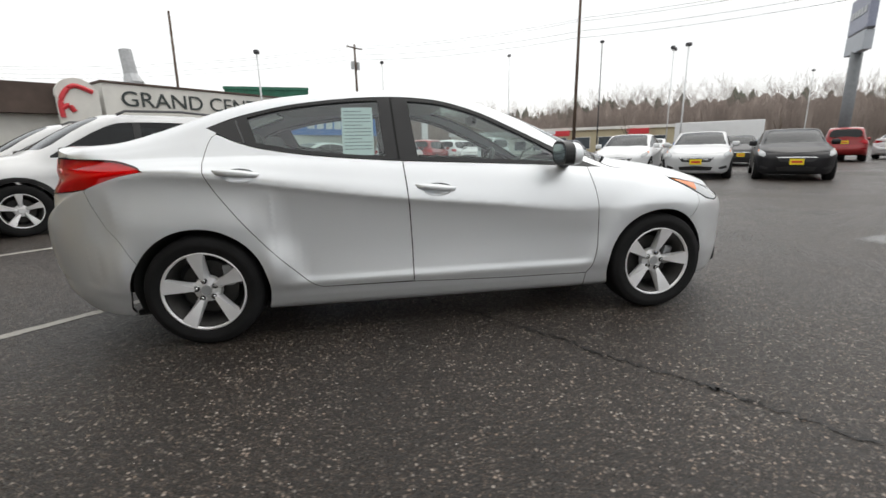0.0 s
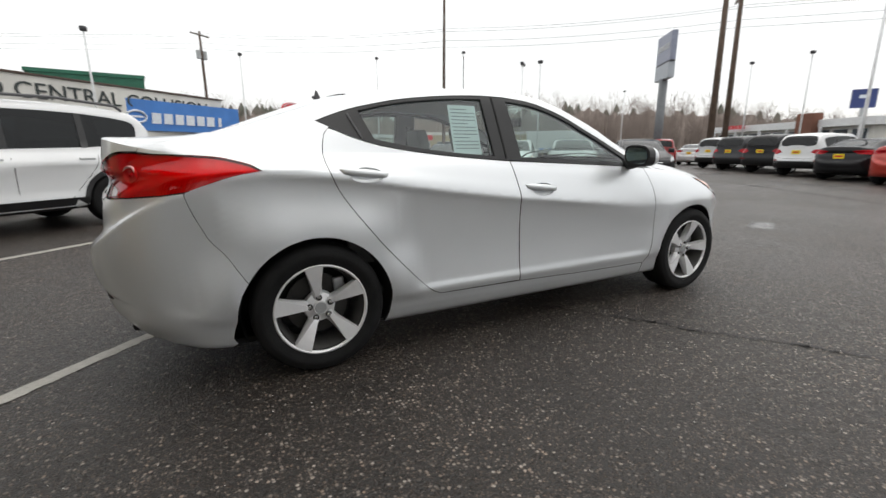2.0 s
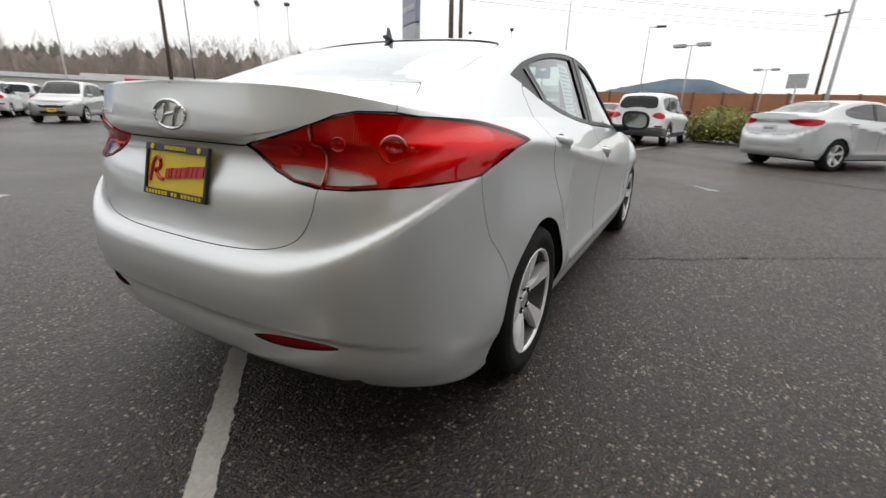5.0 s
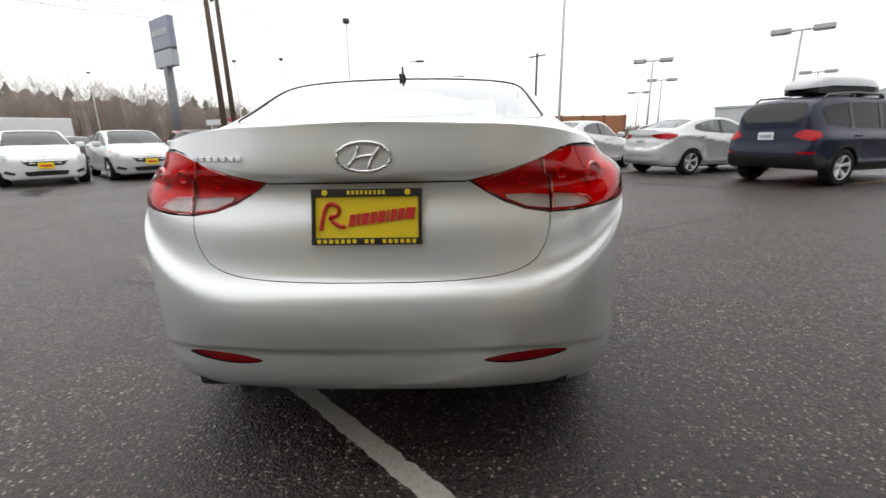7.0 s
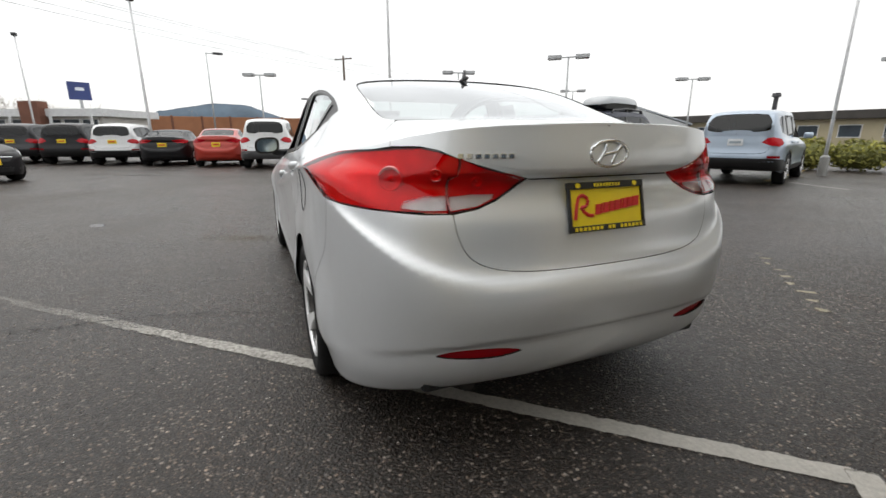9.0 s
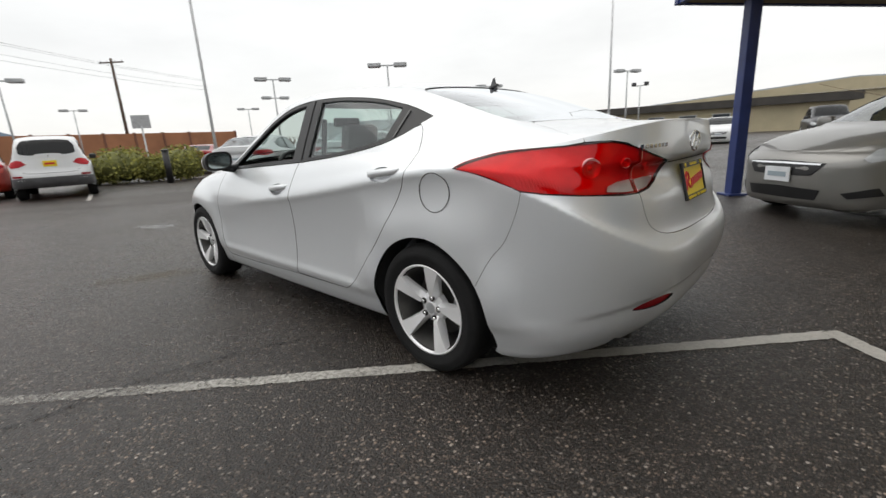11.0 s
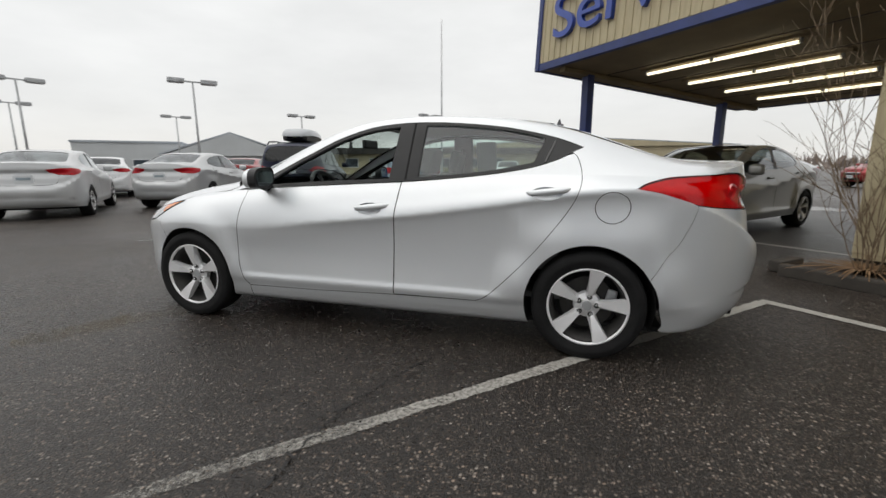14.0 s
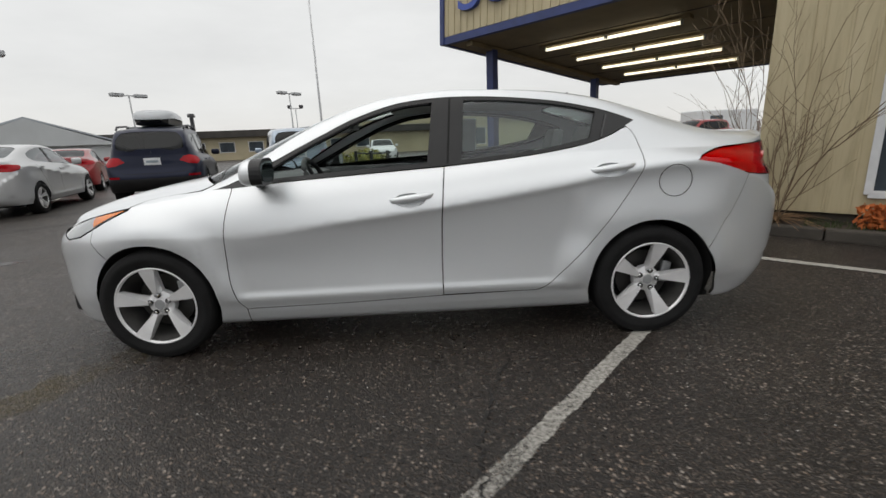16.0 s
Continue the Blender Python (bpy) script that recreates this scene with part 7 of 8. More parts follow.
def box_building(name, at, rz, size, wall, roof, label, windows=(), overhang=0.4, roof_h=0.25, pitched=0.0):
    """A low building: walls with openings filled by framed panes, and a roof. Local x along the front, front face at y = 0, body towards +y."""
    w, d, h = size
    o = empty(name, (*at, 0), rz, label=label, category="building")
    part("wall", box_bm((w, d, h), (0, d / 2, h / 2)), wall, o)
    if pitched:
        ol = [(-w / 2 - overhang, h), (0, h + pitched), (w / 2 + overhang, h), (w / 2 + overhang, h + 0.15), (0, h + pitched + 0.15), (-w / 2 - overhang, h + 0.15)]
        bm = prism_bm([(a, b) for a, b in ol], d + 2 * overhang)
        bmesh.ops.translate(bm, vec=(0, -overhang, 0), verts=bm.verts)
        part("roof", bm, roof, o)
        part("gable", prism_bm([(-w / 2, h), (0, h + pitched), (w / 2, h)], 0.12), wall, o).location.y = -overhang - 0.03
    else:
        part("roof", box_bm((w + 2 * overhang, d + 2 * overhang, roof_h), (0, d / 2, h + roof_h / 2), 0.02), roof, o)
    for x, z, ww, hh in windows:
        wi = new("window")
        wi.parent = o
        part("pane", box_bm((ww, 0.05, hh), (x, -0.02, z + hh / 2)), WINDOW_DARK, wi)
        for s_, a_ in (((ww + 0.14, 0.10, 0.07), (x, -0.03, z)), ((ww + 0.14, 0.10, 0.07), (x, -0.03, z + hh)), ((0.07, 0.10, hh), (x - ww / 2, -0.03, z + hh / 2)), ((0.07, 0.10, hh), (x + ww / 2, -0.03, z + hh / 2))):
            part("frame", box_bm(s_, a_, 0.008), LAMP_WHITE, wi)
    return o


def collision_shop():
    """Long white block wall with dark lettering, a banner and a rounded end."""
    a, b = Vector((-14.1, 23.4, 0)), Vector((-0.7, 37.0, 0))
    ang = math.degrees(math.atan2(b.y - a.y, b.x - a.x))
    ln = (b - a).length
    mid = (a + b) / 2
    o = box_building("body_shop", (mid.x, mid.y), ang, (ln, 16, 4.85), WALL_WHITE, ROOF_BROWN, "long white block body shop with dark painted lettering", roof_h=0.12, overhang=0.08)
    m = Matrix(((1, 0, 0, -ln / 2 + 0.75), (0, 0, -1, -0.04), (0, 1, 0, 3.72), (0, 0, 0, 1)))
    text_mesh("GRAND CENTRAL COLLISION", 1.15, 0.02, SIGN_DARK, o, "wall_letters", m, width=ln - 2.3)["label"] = "dark letters reading GRAND CENTRAL COLLISION"
    # banner hung in front of the wall
    p, q = Vector((-6.95, 31.1, 0)), Vector((0.3, 37.4, 0))
    ban = empty("banner", tuple((p + q) / 2), math.degrees(math.atan2(q.y - p.y, q.x - p.x)), label="blue vinyl banner with white lettering bars on the white wall", category="banner")
    L = (q - p).length
    bm = bmesh.new()
    n = 40
    rows = []
    for i in range(n + 1):
        x = -L / 2 + L * i / n
        y = 0.05 * math.sin(i * 0.9) * 0.6
        rows.append([bm.verts.new((x, y - 0.25, z)) for z in (2.35, 3.3, 4.28)] + [bm.verts.new((x, y - 0.23, z)) for z in (4.28, 2.35)])
    for r0, r1 in zip(rows, rows[1:]):
        for i in range(5):
            bm.faces.new((r0[i], r1[i], r1[(i + 1) % 5], r0[(i + 1) % 5]))
    part("sheet", bm, BANNER_BLUE, ban)
    ring = [(0.62 * math.cos(t) - L / 2 + 1.35, -0.30, 0.36 * math.sin(t) + 3.2) for t in np.arange(33) * math.tau / 32]
    part("oval_mark", tube_bm(ring, 0.07, 6, cap=False), WHITE_VINYL, ban)
    part("oval_mark", box_bm((0.8, 0.03, 0.12), (-L / 2 + 1.35, -0.30, 3.2)), WHITE_VINYL, ban)
    for i, wide in enumerate((0.62, 0.62, 0.60, 0.64, 0.62, 0.66, 0.26)):
        x = -L / 2 + 2.62 + i * 0.84
        bm = prism_bm([(x - wide / 2, 2.82), (x + wide / 2, 2.82), (x + wide / 2 + 0.06, 3.50), (x - wide / 2 + 0.06, 3.50)], 0.03)
        bmesh.ops.translate(bm, vec=(0, -0.315, 0), verts=bm.verts)
        part("letter_bar", bm, WHITE_VINYL, ban)
    # red and white end piece, vent stack
    e = empty("painted_end_wall", (-14.75, 22.7, 0), ang, label="white rounded end wall with red painted shapes", category="wall")
    ol = [(-1.0, 0), (0.75, 0), (0.75, 4.5)] + [(0.75 - 0.9 + 0.9 * math.cos(t), 4.1 + 0.85 * math.sin(t)) for t in np.linspace(0.3, math.pi, 10)] + [(-1.0, 4.0)]
    part("wall", prism_bm(ol, 0.3), WALL_WHITE, e)
    for pts in (curve_pts([(-0.9, 3.0), (-0.85, 3.9), (-0.3, 4.55), (0.5, 4.3)], 5), curve_pts([(-0.9, 3.4), (-0.6, 3.6), (-0.4, 3.3)], 4)):
        part("red_shape", tube_bm([(x, -0.02, z) for x, z in pts], 0.12, 6), SIGN_RED, e)
    st = empty("vent_stack", (-13.6, 25.6, 0), 0, label="pale grey sheet-metal vent stack on the roof", category="vent")
    part("flue", tube_bm([(0, 0, 4.9), (0.1, 0, 5.2), (0, 0, 5.6), (-0.1, 0, 6.9)], [0.55, 0.5, 0.35, 0.32], 10), GALV, st)
    box_building("brown_roof_building", (-20.5, 19.8), 34, (11, 10, 3.2), WALL_WHITE, ROOF_BROWN, "white building with a deep brown shingled roof", roof_h=1.45, overhang=0.6)
    g = box_building("green_shed", (-10.5, 46.3), 8, (8.0, 9, 7.4), GREEN_SHEET, GREEN_SHEET, "dark green ribbed sheet-metal shed", roof_h=0.3, overhang=0.1)
    for i in range(26):
        part("sheet_rib", box_bm((0.06, 0.05, 7.4), (-3.9 + i * 0.31, -0.025, 3.7)), GREEN_SHEET, g)


def far_buildings():
    # low showroom with a brick pier and a long window band
    a, b = Vector((48.5, 27.5)), Vector((41.15, 11.79))
    ang = math.degrees(math.atan2(b.y - a.y, b.x - a.x))
    ln = (b - a).length
    mid = (a + b) / 2
    wins = [(-ln / 2 + 0.95 + i * 1.54, 0.55, 1.30, 2.0) for i in range(11)]
    o = box_building("showroom", (mid.x, mid.y), ang, (ln, 5.5, 2.75), WALL_WHITE, LAMP_WHITE, "low white showroom with a band of tall windows", windows=wins, roof_h=0.6, overhang=0.6)
    part("brick_pier", box_bm((1.6, 0.9, 3.9), (3.8, -0.7, 1.95), 0.02), BRICK_RED, o)
    for i in range(6):
        part("post", box_bm((0.16, 0.16, 2.75), (-ln / 2 + 0.6 + i * 3.3, -0.8, 1.375), 0.01), LAMP_WHITE, o)
    for i in range(5):
        part("letter_bar", box_bm((0.35, 0.06, 0.35), (-5.5 + i * 0.5, -0.95, 3.2)), SIGN_RED, o)
    s = empty("pylon_sign", (43.6, 13.6, 0), -58, label="small dark blue panel sign on a post", category="sign")
    part("post", tube_bm([(0, 0, 0), (0, 0, 4.2)], 0.12, 8), GALV, s)
    part("panel", box_bm((1.5, 0.3, 1.4), (0, 0, 4.85), 0.03), SIGN_BLUE, s)
    part("mark", box_bm((0.6, 0.32, 0.26), (0, 0, 5.0), 0.02), WHITE_VINYL, s)
    f = empty("long_orange_wall", (57.5, -3.0, 0), 96, label="long low orange-brown wall beyond the lot", category="wall")
    for i in range(14):
        part("wall_bay", box_bm((2.9, 0.3, 3.45), (-19.5 + i * 3.0, 0, 1.725), 0.02), ORANGE_FENCE, f)
        part("pier", box_bm((0.22, 0.42, 3.55), (-21 + i * 3.0, 0, 1.775), 0.02), BRICK_RED, f)
    box_building("tan_shop", (17.5, -50.5), 14.5 + 180, (40, 12, 2.55), TAN_WALL, ROOF_DARK, "low tan shop with a dark shallow roof", windows=[(-15 + i * 3.1, 0.9, 1.6, 1.1) for i in range(9)], roof_h=0.75, overhang=0.8)
    box_building("warehouse", (-2.0, -70.0), 182, (44, 24, 4.0), TAN_WALL, GREY_METAL_ROOF, "wide pale tan sheet-metal warehouse with a shallow gable", windows=[(-8, 0.4, 3.0, 2.6), (6, 0.4, 3.0, 2.6)], pitched=1.4)
    box_building("grey_hall", (32.4, -34.5), 220.6, (12, 20, 2.1), PALE_SHEET, GREY_METAL_ROOF, "pale grey sheet-metal hall with a gable roof", windows=[(-2, 0.3, 1.4, 1.2)], pitched=2.2)
    box_building("grey_annex", (40.5, -30.0), 220.6, (9, 12, 3.3), PALE_SHEET, GREY_METAL_ROOF, "flat-roofed pale grey annex beside the hall", windows=[(1, 0.4, 1.6, 1.3)], roof_h=0.2, overhang=0.1)
    box_building("red_fascia_store", (42.0, 68.0), -35, (30, 12, 3.8), TAN_WALL, WALL_WHITE, "far tan store with red sign panels", windows=[(-10 + i * 4.0, 0.6, 2.6, 2.0) for i in range(6)], roof_h=0.5)
    for x, y in ((33.5, 72.6), (44.0, 65.6)):
        r = empty("store_sign", (x, y, 3.3), -35, label="red oblong store sign panel", category="sign")
        part("panel", box_bm((3.4, 0.3, 0.9), (0, -0.9, 0), 0.05), SIGN_RED, r)
    box_building("pale_store", (20.5, 66.0), -14, (16, 8, 3.0), WALL_WHITE, LAMP_WHITE, "low pale store far beyond the rows", windows=[(-6 + i * 3.0, 0.6, 1.8, 1.4) for i in range(5)], roof_h=0.5)
    t = empty("box_trailer", (36.5, 39.5, 0), -43, label="white box trailer parked beyond the rows", category="trailer")
    part("box", box_bm((8.0, 2.5, 2.6), (0, 0, 2.0), 0.06), car_paint("white"), t)
    part("stripe", box_bm((8.02, 2.52, 0.25), (0, 0, 1.1), 0.01), BANNER_BLUE, t)
    for x in (-3, -2, 2.6):
        for y in (-1.0, 1.0):
            bm = lathe_bm([(0.2, -0.15), (0.48, -0.15), (0.5, 0), (0.48, 0.15), (0.2, 0.15)], 20)
            bmesh.ops.translate(bm, vec=(x, y, 0.5), verts=bm.verts)
            part("tyre", bm, RUBBER, t)
    t2 = empty("box_trailer", (-33.0, -47.0, 0), 10, label="white travel trailer far behind the canopy", category="trailer")
    part("box", box_bm((8.0, 2.5, 2.4), (0, 0, 1.9), 0.15), car_paint("white"), t2)
    part("window", box_bm((1.6, 2.54, 0.6), (1.5, 0, 2.2), 0.02), WINDOW_DARK, t2)
    for x in (-1, 0.2):
        bm = lathe_bm([(0.2, -1.2), (0.4, -1.2), (0.42, 0), (0.4, 1.2), (0.2, 1.2)], 20)
        bmesh.ops.translate(bm, vec=(x, 0, 0.42), verts=bm.verts)
        part("tyre", bm, RUBBER, t2)
    # tall pylon sign
    p = empty("pylon_sign", (25.4, 17.6, 0), 55, label="tall two-panel pylon sign on a grey steel post", category="sign")
    part("post", tube_bm([(0, 0, 0), (0, 0, 5.6)], 0.27, 12), SIGN_POST, p, smooth=True)
    part("panel", box_bm((2.6, 0.35, 1.75), (0, 0, 7.45), 0.04), SIGN_PANEL, p)
    part("lower_panel", box_bm((2.5, 0.4, 0.95), (0, 0, 6.0), 0.04), GREY_METAL_ROOF, p)
    part("edge", box_bm((2.66, 0.30, 0.10), (0, 0, 6.53), 0.01), LAMP_DARK, p)
    for i in range(5):
        for s_ in (-1, 1):
            part("letter_bar", box_bm((0.28, 0.03, 0.34), (-0.85 + i * 0.42, s_ * 0.19, 7.5)), PALE_SHEET, p)
    o = empty("oval_sign", (4.7, 38.0, 0), 15, label="red oval sign on a white post", category="sign")
    part("post", box_bm((0.55, 0.25, 4.1), (0, 0, 2.05), 0.05), LAMP_WHITE, o)
    bm = lathe_bm([(0.01, -0.18), (1.0, -0.18), (1.05, 0), (1.0, 0.18), (0.01, 0.18)], 32)
    for v in bm.verts:
        v.co.x *= 0.80
        v.co.z = v.co.z * 0.50 + 4.55
    part("oval", bm, SIGN_RED, o)
    bm = lathe_bm([(0.82, -0.20), (0.90, -0.20), (0.90, 0.20), (0.82, 0.20)], 32)
    for v in bm.verts:
        v.co.x *= 0.80
        v.co.z = v.co.z * 0.50 + 4.55
    part("rim", bm, WHITE_VINYL, o)
    part("mark", box_bm((0.8, 0.42, 0.20), (0, 0, 4.55), 0.03), WHITE_VINYL, o)


def bare_tree(at, height, seed, label, spread=0.5):
    t = empty("bare_tree", (*at, 0), 0, label=label, category="tree", group="bare trees")
    rnd = random.Random(seed)
    bm = bmesh.new()
    bt = bmesh.new()

    def grow(p, d, r, ln, depth):
        pts, rad = [p.copy()], [r]
        for i in range(4):
            d = (d + Vector((rnd.gauss(0, 0.13), rnd.gauss(0, 0.13), rnd.gauss(0.05, 0.06)))).normalized()
            p = p + d * ln / 4
            pts.append(p.copy())
            rad.append(r * (1 - 0.14 * (i + 1)))
        tube_bm(pts, rad, 6 if depth > 3 else 3, bm if depth > 3 else bt, cap=False)
        if depth:
            for _ in range(3 if depth > 1 else 4):
                q = (d + Vector((rnd.gauss(0, spread), rnd.gauss(0, spread), rnd.gauss(0.1, 0.25)))).normalized()
                j = rnd.randint(2, 4)
                grow(pts[j].copy(), q, rad[j] * 0.6, ln * rnd.uniform(0.55, 0.8), depth - 1)
    grow(Vector((0, 0, 0)), Vector((0, 0, 1)), height * 0.018, height * 0.33, 5)
    part("trunk", bm, BARK, t, smooth=True)
    part("crown", bt, HAZED_TWIG, t)


WOOD_TOP = spline([10, 22, 34, 45, 56, 70, 84, 106], [5.0, 8.6, 12.8, 14.0, 14.6, 12.0, 13.0, 14.0])


def far_woods():
    """Brown leafless woods and firs along the far side, their colours paled for haze, and a haze-blue hill."""
    rnd = random.Random(21)
    bm = bmesh.new()
    # the dense lower mass, an uneven bank
    n = 260
    prev = None
    for i in range(n):
        g = 12 + 94 * i / (n - 1)
        a = radians(g)
        d = 118 + 5 * math.sin(i * 0.7)
        h = float(WOOD_TOP(g)) * (0.76 + 0.14 * noise.noise(Vector((i * 0.16, 0, 0))) + rnd.uniform(-0.07, 0.07))
        c = Vector((math.cos(a), math.sin(a), 0))
        cur = [bm.verts.new(c * d), bm.verts.new(c * (d + 2) + Vector((0, 0, h * 0.6))), bm.verts.new(c * (d + 7) + Vector((0, 0, h))), bm.verts.new(c * (d + 30))]
        if prev:
            for q in range(3):
                bm.faces.new((prev[q], cur[q], cur[q + 1], prev[q + 1]))
        prev = cur
    tagged(part("wooded_bank", bm, HAZED_TWIG, None), "brown wooded bank beyond the lots", "woods", kind="stuff")
    verts, faces = [], []
    for _ in range(1500):
        g = rnd.uniform(12, 106)
        a = radians(g)
        d = rnd.uniform(104, 122)
        x, y = d * math.cos(a), d * math.sin(a)
        h = float(WOOD_TOP(g)) * rnd.uniform(0.62, 1.12)
        tx, ty = -math.sin(a), math.cos(a)
        for _b in range(34):
            t0 = rnd.uniform(0.25, 0.85) * h
            an = rnd.gauss(0, 0.55)
            ln = rnd.uniform(0.08, 0.24) * h
            w = rnd.uniform(0.012, 0.035)
            ox = rnd.gauss(0, 0.16) * h * (1 - t0 / h)
            x1, z1 = ox + math.sin(an) * ln, min(t0 + math.cos(an) * ln, h)
            i0 = len(verts)
            verts += [(x + tx * (ox - w), y + ty * (ox - w), t0), (x + tx * (ox + w), y + ty * (ox + w), t0), (x + tx * x1, y + ty * x1, z1)]
            faces.append((i0, i0 + 1, i0 + 2))
        i0 = len(verts)
        verts += [(x - tx * 0.07, y - ty * 0.07, 0), (x + tx * 0.07, y + ty * 0.07, 0), (x, y, h * 0.8)]
        faces.append((i0, i0 + 1, i0 + 2))
    tagged(mesh_object("bare_woods", verts, faces, HAZED_TWIG, smooth=False), "dense leafless brown woods far off", "woods", kind="stuff")
    bm = bmesh.new()
    for _ in range(420):
        g = rnd.choice((rnd.uniform(60, 106), rnd.uniform(76, 106), rnd.uniform(20, 106)))
        a = radians(g)
        d = rnd.uniform(128, 150)
        x, y = d * math.cos(a), d * math.sin(a)
        h = float(WOOD_TOP(g)) * (0.98 + 0.12 * noise.noise(Vector((g * 0.35, 7, 0)))) * rnd.uniform(0.80, 1.06)
        for k in range(8):
            z0 = h * (0.1 + 0.11 * k)
            r = (h - z0) * 0.24 + 0.5
            m = 9
            top = bm.verts.new((x, y, min(h, z0 + h * 0.2)))
            ring = [bm.verts.new((x + r * rnd.uniform(0.5, 1.3) * math.cos(q * math.tau / m), y + r * rnd.uniform(0.5, 1.3) * math.sin(q * math.tau / m), z0 - rnd.uniform(0, 0.6))) for q in range(m)]
            for q in range(m):
                bm.faces.new((ring[q], ring[(q + 1) % m], top))
    tagged(part("fir_woods", bm, HAZED_FIR, None), "dark firs rising behind the bare woods", "woods", kind="stuff")
    # low scrub along the other far edges
    bm = bmesh.new()
    for _ in range(420):
        a = radians(rnd.uniform(-150, 12))
        d = rnd.uniform(110, 150)
        x, y = d * math.cos(a), d * math.sin(a)
        h = rnd.uniform(2.0, 4.6)
        for _b in range(22):
            an, t0 = rnd.uniform(0, math.tau), rnd.uniform(0, 0.5) * h
            p0 = Vector((x + rnd.gauss(0, 1.5), y + rnd.gauss(0, 1.5), t0))
            p1 = p0 + Vector((math.cos(an) * 0.7, math.sin(an) * 0.7, rnd.uniform(0.3, 0.6) * h))
            w = Vector((-math.sin(a), math.cos(a), 0)) * rnd.uniform(0.1, 0.25)
            bm.faces.new([bm.verts.new(q) for q in (p0 - w, p0 + w, p1)])
    tagged(part("far_scrub", bm, HAZED_TWIG, None), "low brown scrub and small trees far off", "woods", kind="stuff")
    # hill
    bm = bmesh.new()
    prof = spline([-14, -8, -4, -2, 0.5, 3, 6, 9, 14, 22], [12, 16, 36, 47, 59, 60, 53, 44, 26, 10])
    prev = None
    for i in range(120):
        g = -14 + 36 * i / 119
        a = radians(g)
        h = float(prof(g)) + 1.5 * noise.noise(Vector((i * 0.5, 3, 0)))
        c = Vector((math.cos(a), math.sin(a), 0))
        cur = [bm.verts.new(c * 840 + Vector((0, 0, -1))), bm.verts.new(c * 870 + Vector((0, 0, h * 0.6))), bm.verts.new(c * 900 + Vector((0, 0, h))), bm.verts.new(c * 980 + Vector((0, 0, -1)))]
        if prev:
            for q in range(3):
                bm.faces.new((prev[q], cur[q], cur[q + 1], prev[q + 1]))
        prev = cur
    tagged(part("backdrop_hill", bm, HILL, None, smooth=True), "hazy blue wooded hill on the horizon", "hill", kind="structure")


def hedge(name, blobs, label, seed=3, dense=1500):
    """Rounded shrubs: a dark inner mass set with many small leaves."""
    o = empty(name, (*blobs[0][:2], 0), 0, label=label, category="shrub")
    rnd = random.Random(seed)
    bl, bd = bmesh.new(), bmesh.new()
    ox, oy = blobs[0][:2]
    for x, y, rx, h in blobs:
        for _ in range(dense):
            v = Vector((rnd.gauss(0, 1), rnd.gauss(0, 1), rnd.gauss(0, 1))).normalized()
            f = rnd.uniform(0.72, 1.06)
            z = h * 0.5 + v.z * h * 0.5 * f
            if z < 0.02:
                z = rnd.uniform(0.02, 0.3)
            c = Vector((x - ox + v.x * rx * f, y - oy + v.y * rx * f, z))
            d1 = Vector((rnd.gauss(0, 1), rnd.gauss(0, 1), rnd.gauss(0, 1))).normalized() * rnd.uniform(0.05, 0.09)
            d2 = Vector((rnd.gauss(0, 1), rnd.gauss(0, 1), rnd.gauss(0, 1))).normalized() * rnd.uniform(0.03, 0.05)
            t = bl if rnd.random() < 0.72 else bd
            t.faces.new([t.verts.new(c + q) for q in (d1, d2, -d1, -d2)])
        got = bmesh.ops.create_icosphere(bd, subdivisions=2, radius=1)["verts"]
        for v in got:
            v.co = Vector((x - ox + v.co.x * rx * 0.8, y - oy + v.co.y * rx * 0.8, max(0.0, h * 0.48 + v.co.z * h * 0.42)))
    part("leaves", bl, LEAF, o)
    part("inner_leaves", bd, LEAF_DARK, o)


ground()
lot_marks()
service_building()
planter()
collision_shop()
far_buildings()
far_woods()

hedge("hedge", [(18.2, -2.05, 1.15, 1.42), (18.9, -1.35, 0.8, 1.0), (17.0, -3.75, 0.95, 1.34), (17.6, -2.9, 0.7, 1.0)], "yellow-green rounded hedge at the lot's edge", 3)
hedge("hedge", [(5.2, -15.2, 0.8, 1.0), (4.1, -15.9, 0.8, 0.95), (2.6, -16.6, 0.9, 0.9)], "green rounded shrubs beside a white pole", 4, 1000)
bp = empty("bollard", (15.7, -2.9, 0), 0, label="short black post standing in the hedge", category="post")
part("post", tube_bm([(0, 0, 0), (0, 0, 1.15)], 0.11, 10), BLACK_TRIM, bp, smooth=True)
part("cap", tube_bm([(0, 0, 1.15), (0, 0, 1.19), (0, 0, 1.22)], [0.125, 0.125, 0.06], 10), BLACK_TRIM, bp)
sg = empty("lot_sign", (28.5, -5.5, 0), 65, label="small grey square sign on a white post", category="sign")
part("post", tube_bm([(0, 0, 0), (0, 0, 2.7)], 0.05, 8), LAMP_WHITE, sg)
part("panel", box_bm((0.95, 0.06, 0.75), (0, 0, 2.95), 0.02), GALV, sg)
tr = empty("rail_fence", (2.6, -15.2, 0), AX, label="short black rail fence in front of the shrubs", category="fence")
for x in (-1.6, -0.6, 0.4):
    part("post", box_bm((0.10, 0.10, 0.85), (x, 0, 0.425), 0.01), BLACK_TRIM, tr)
for z in (0.35, 0.75):
    part("rail", tube_bm([(-1.7, 0, z), (0.5, 0, z)], 0.03, 8), BLACK_TRIM, tr)

sedan_white = "white sedan with a yellow dealer plate parked in a row"
silver_sedan()
YP = PLATE_YELLOW
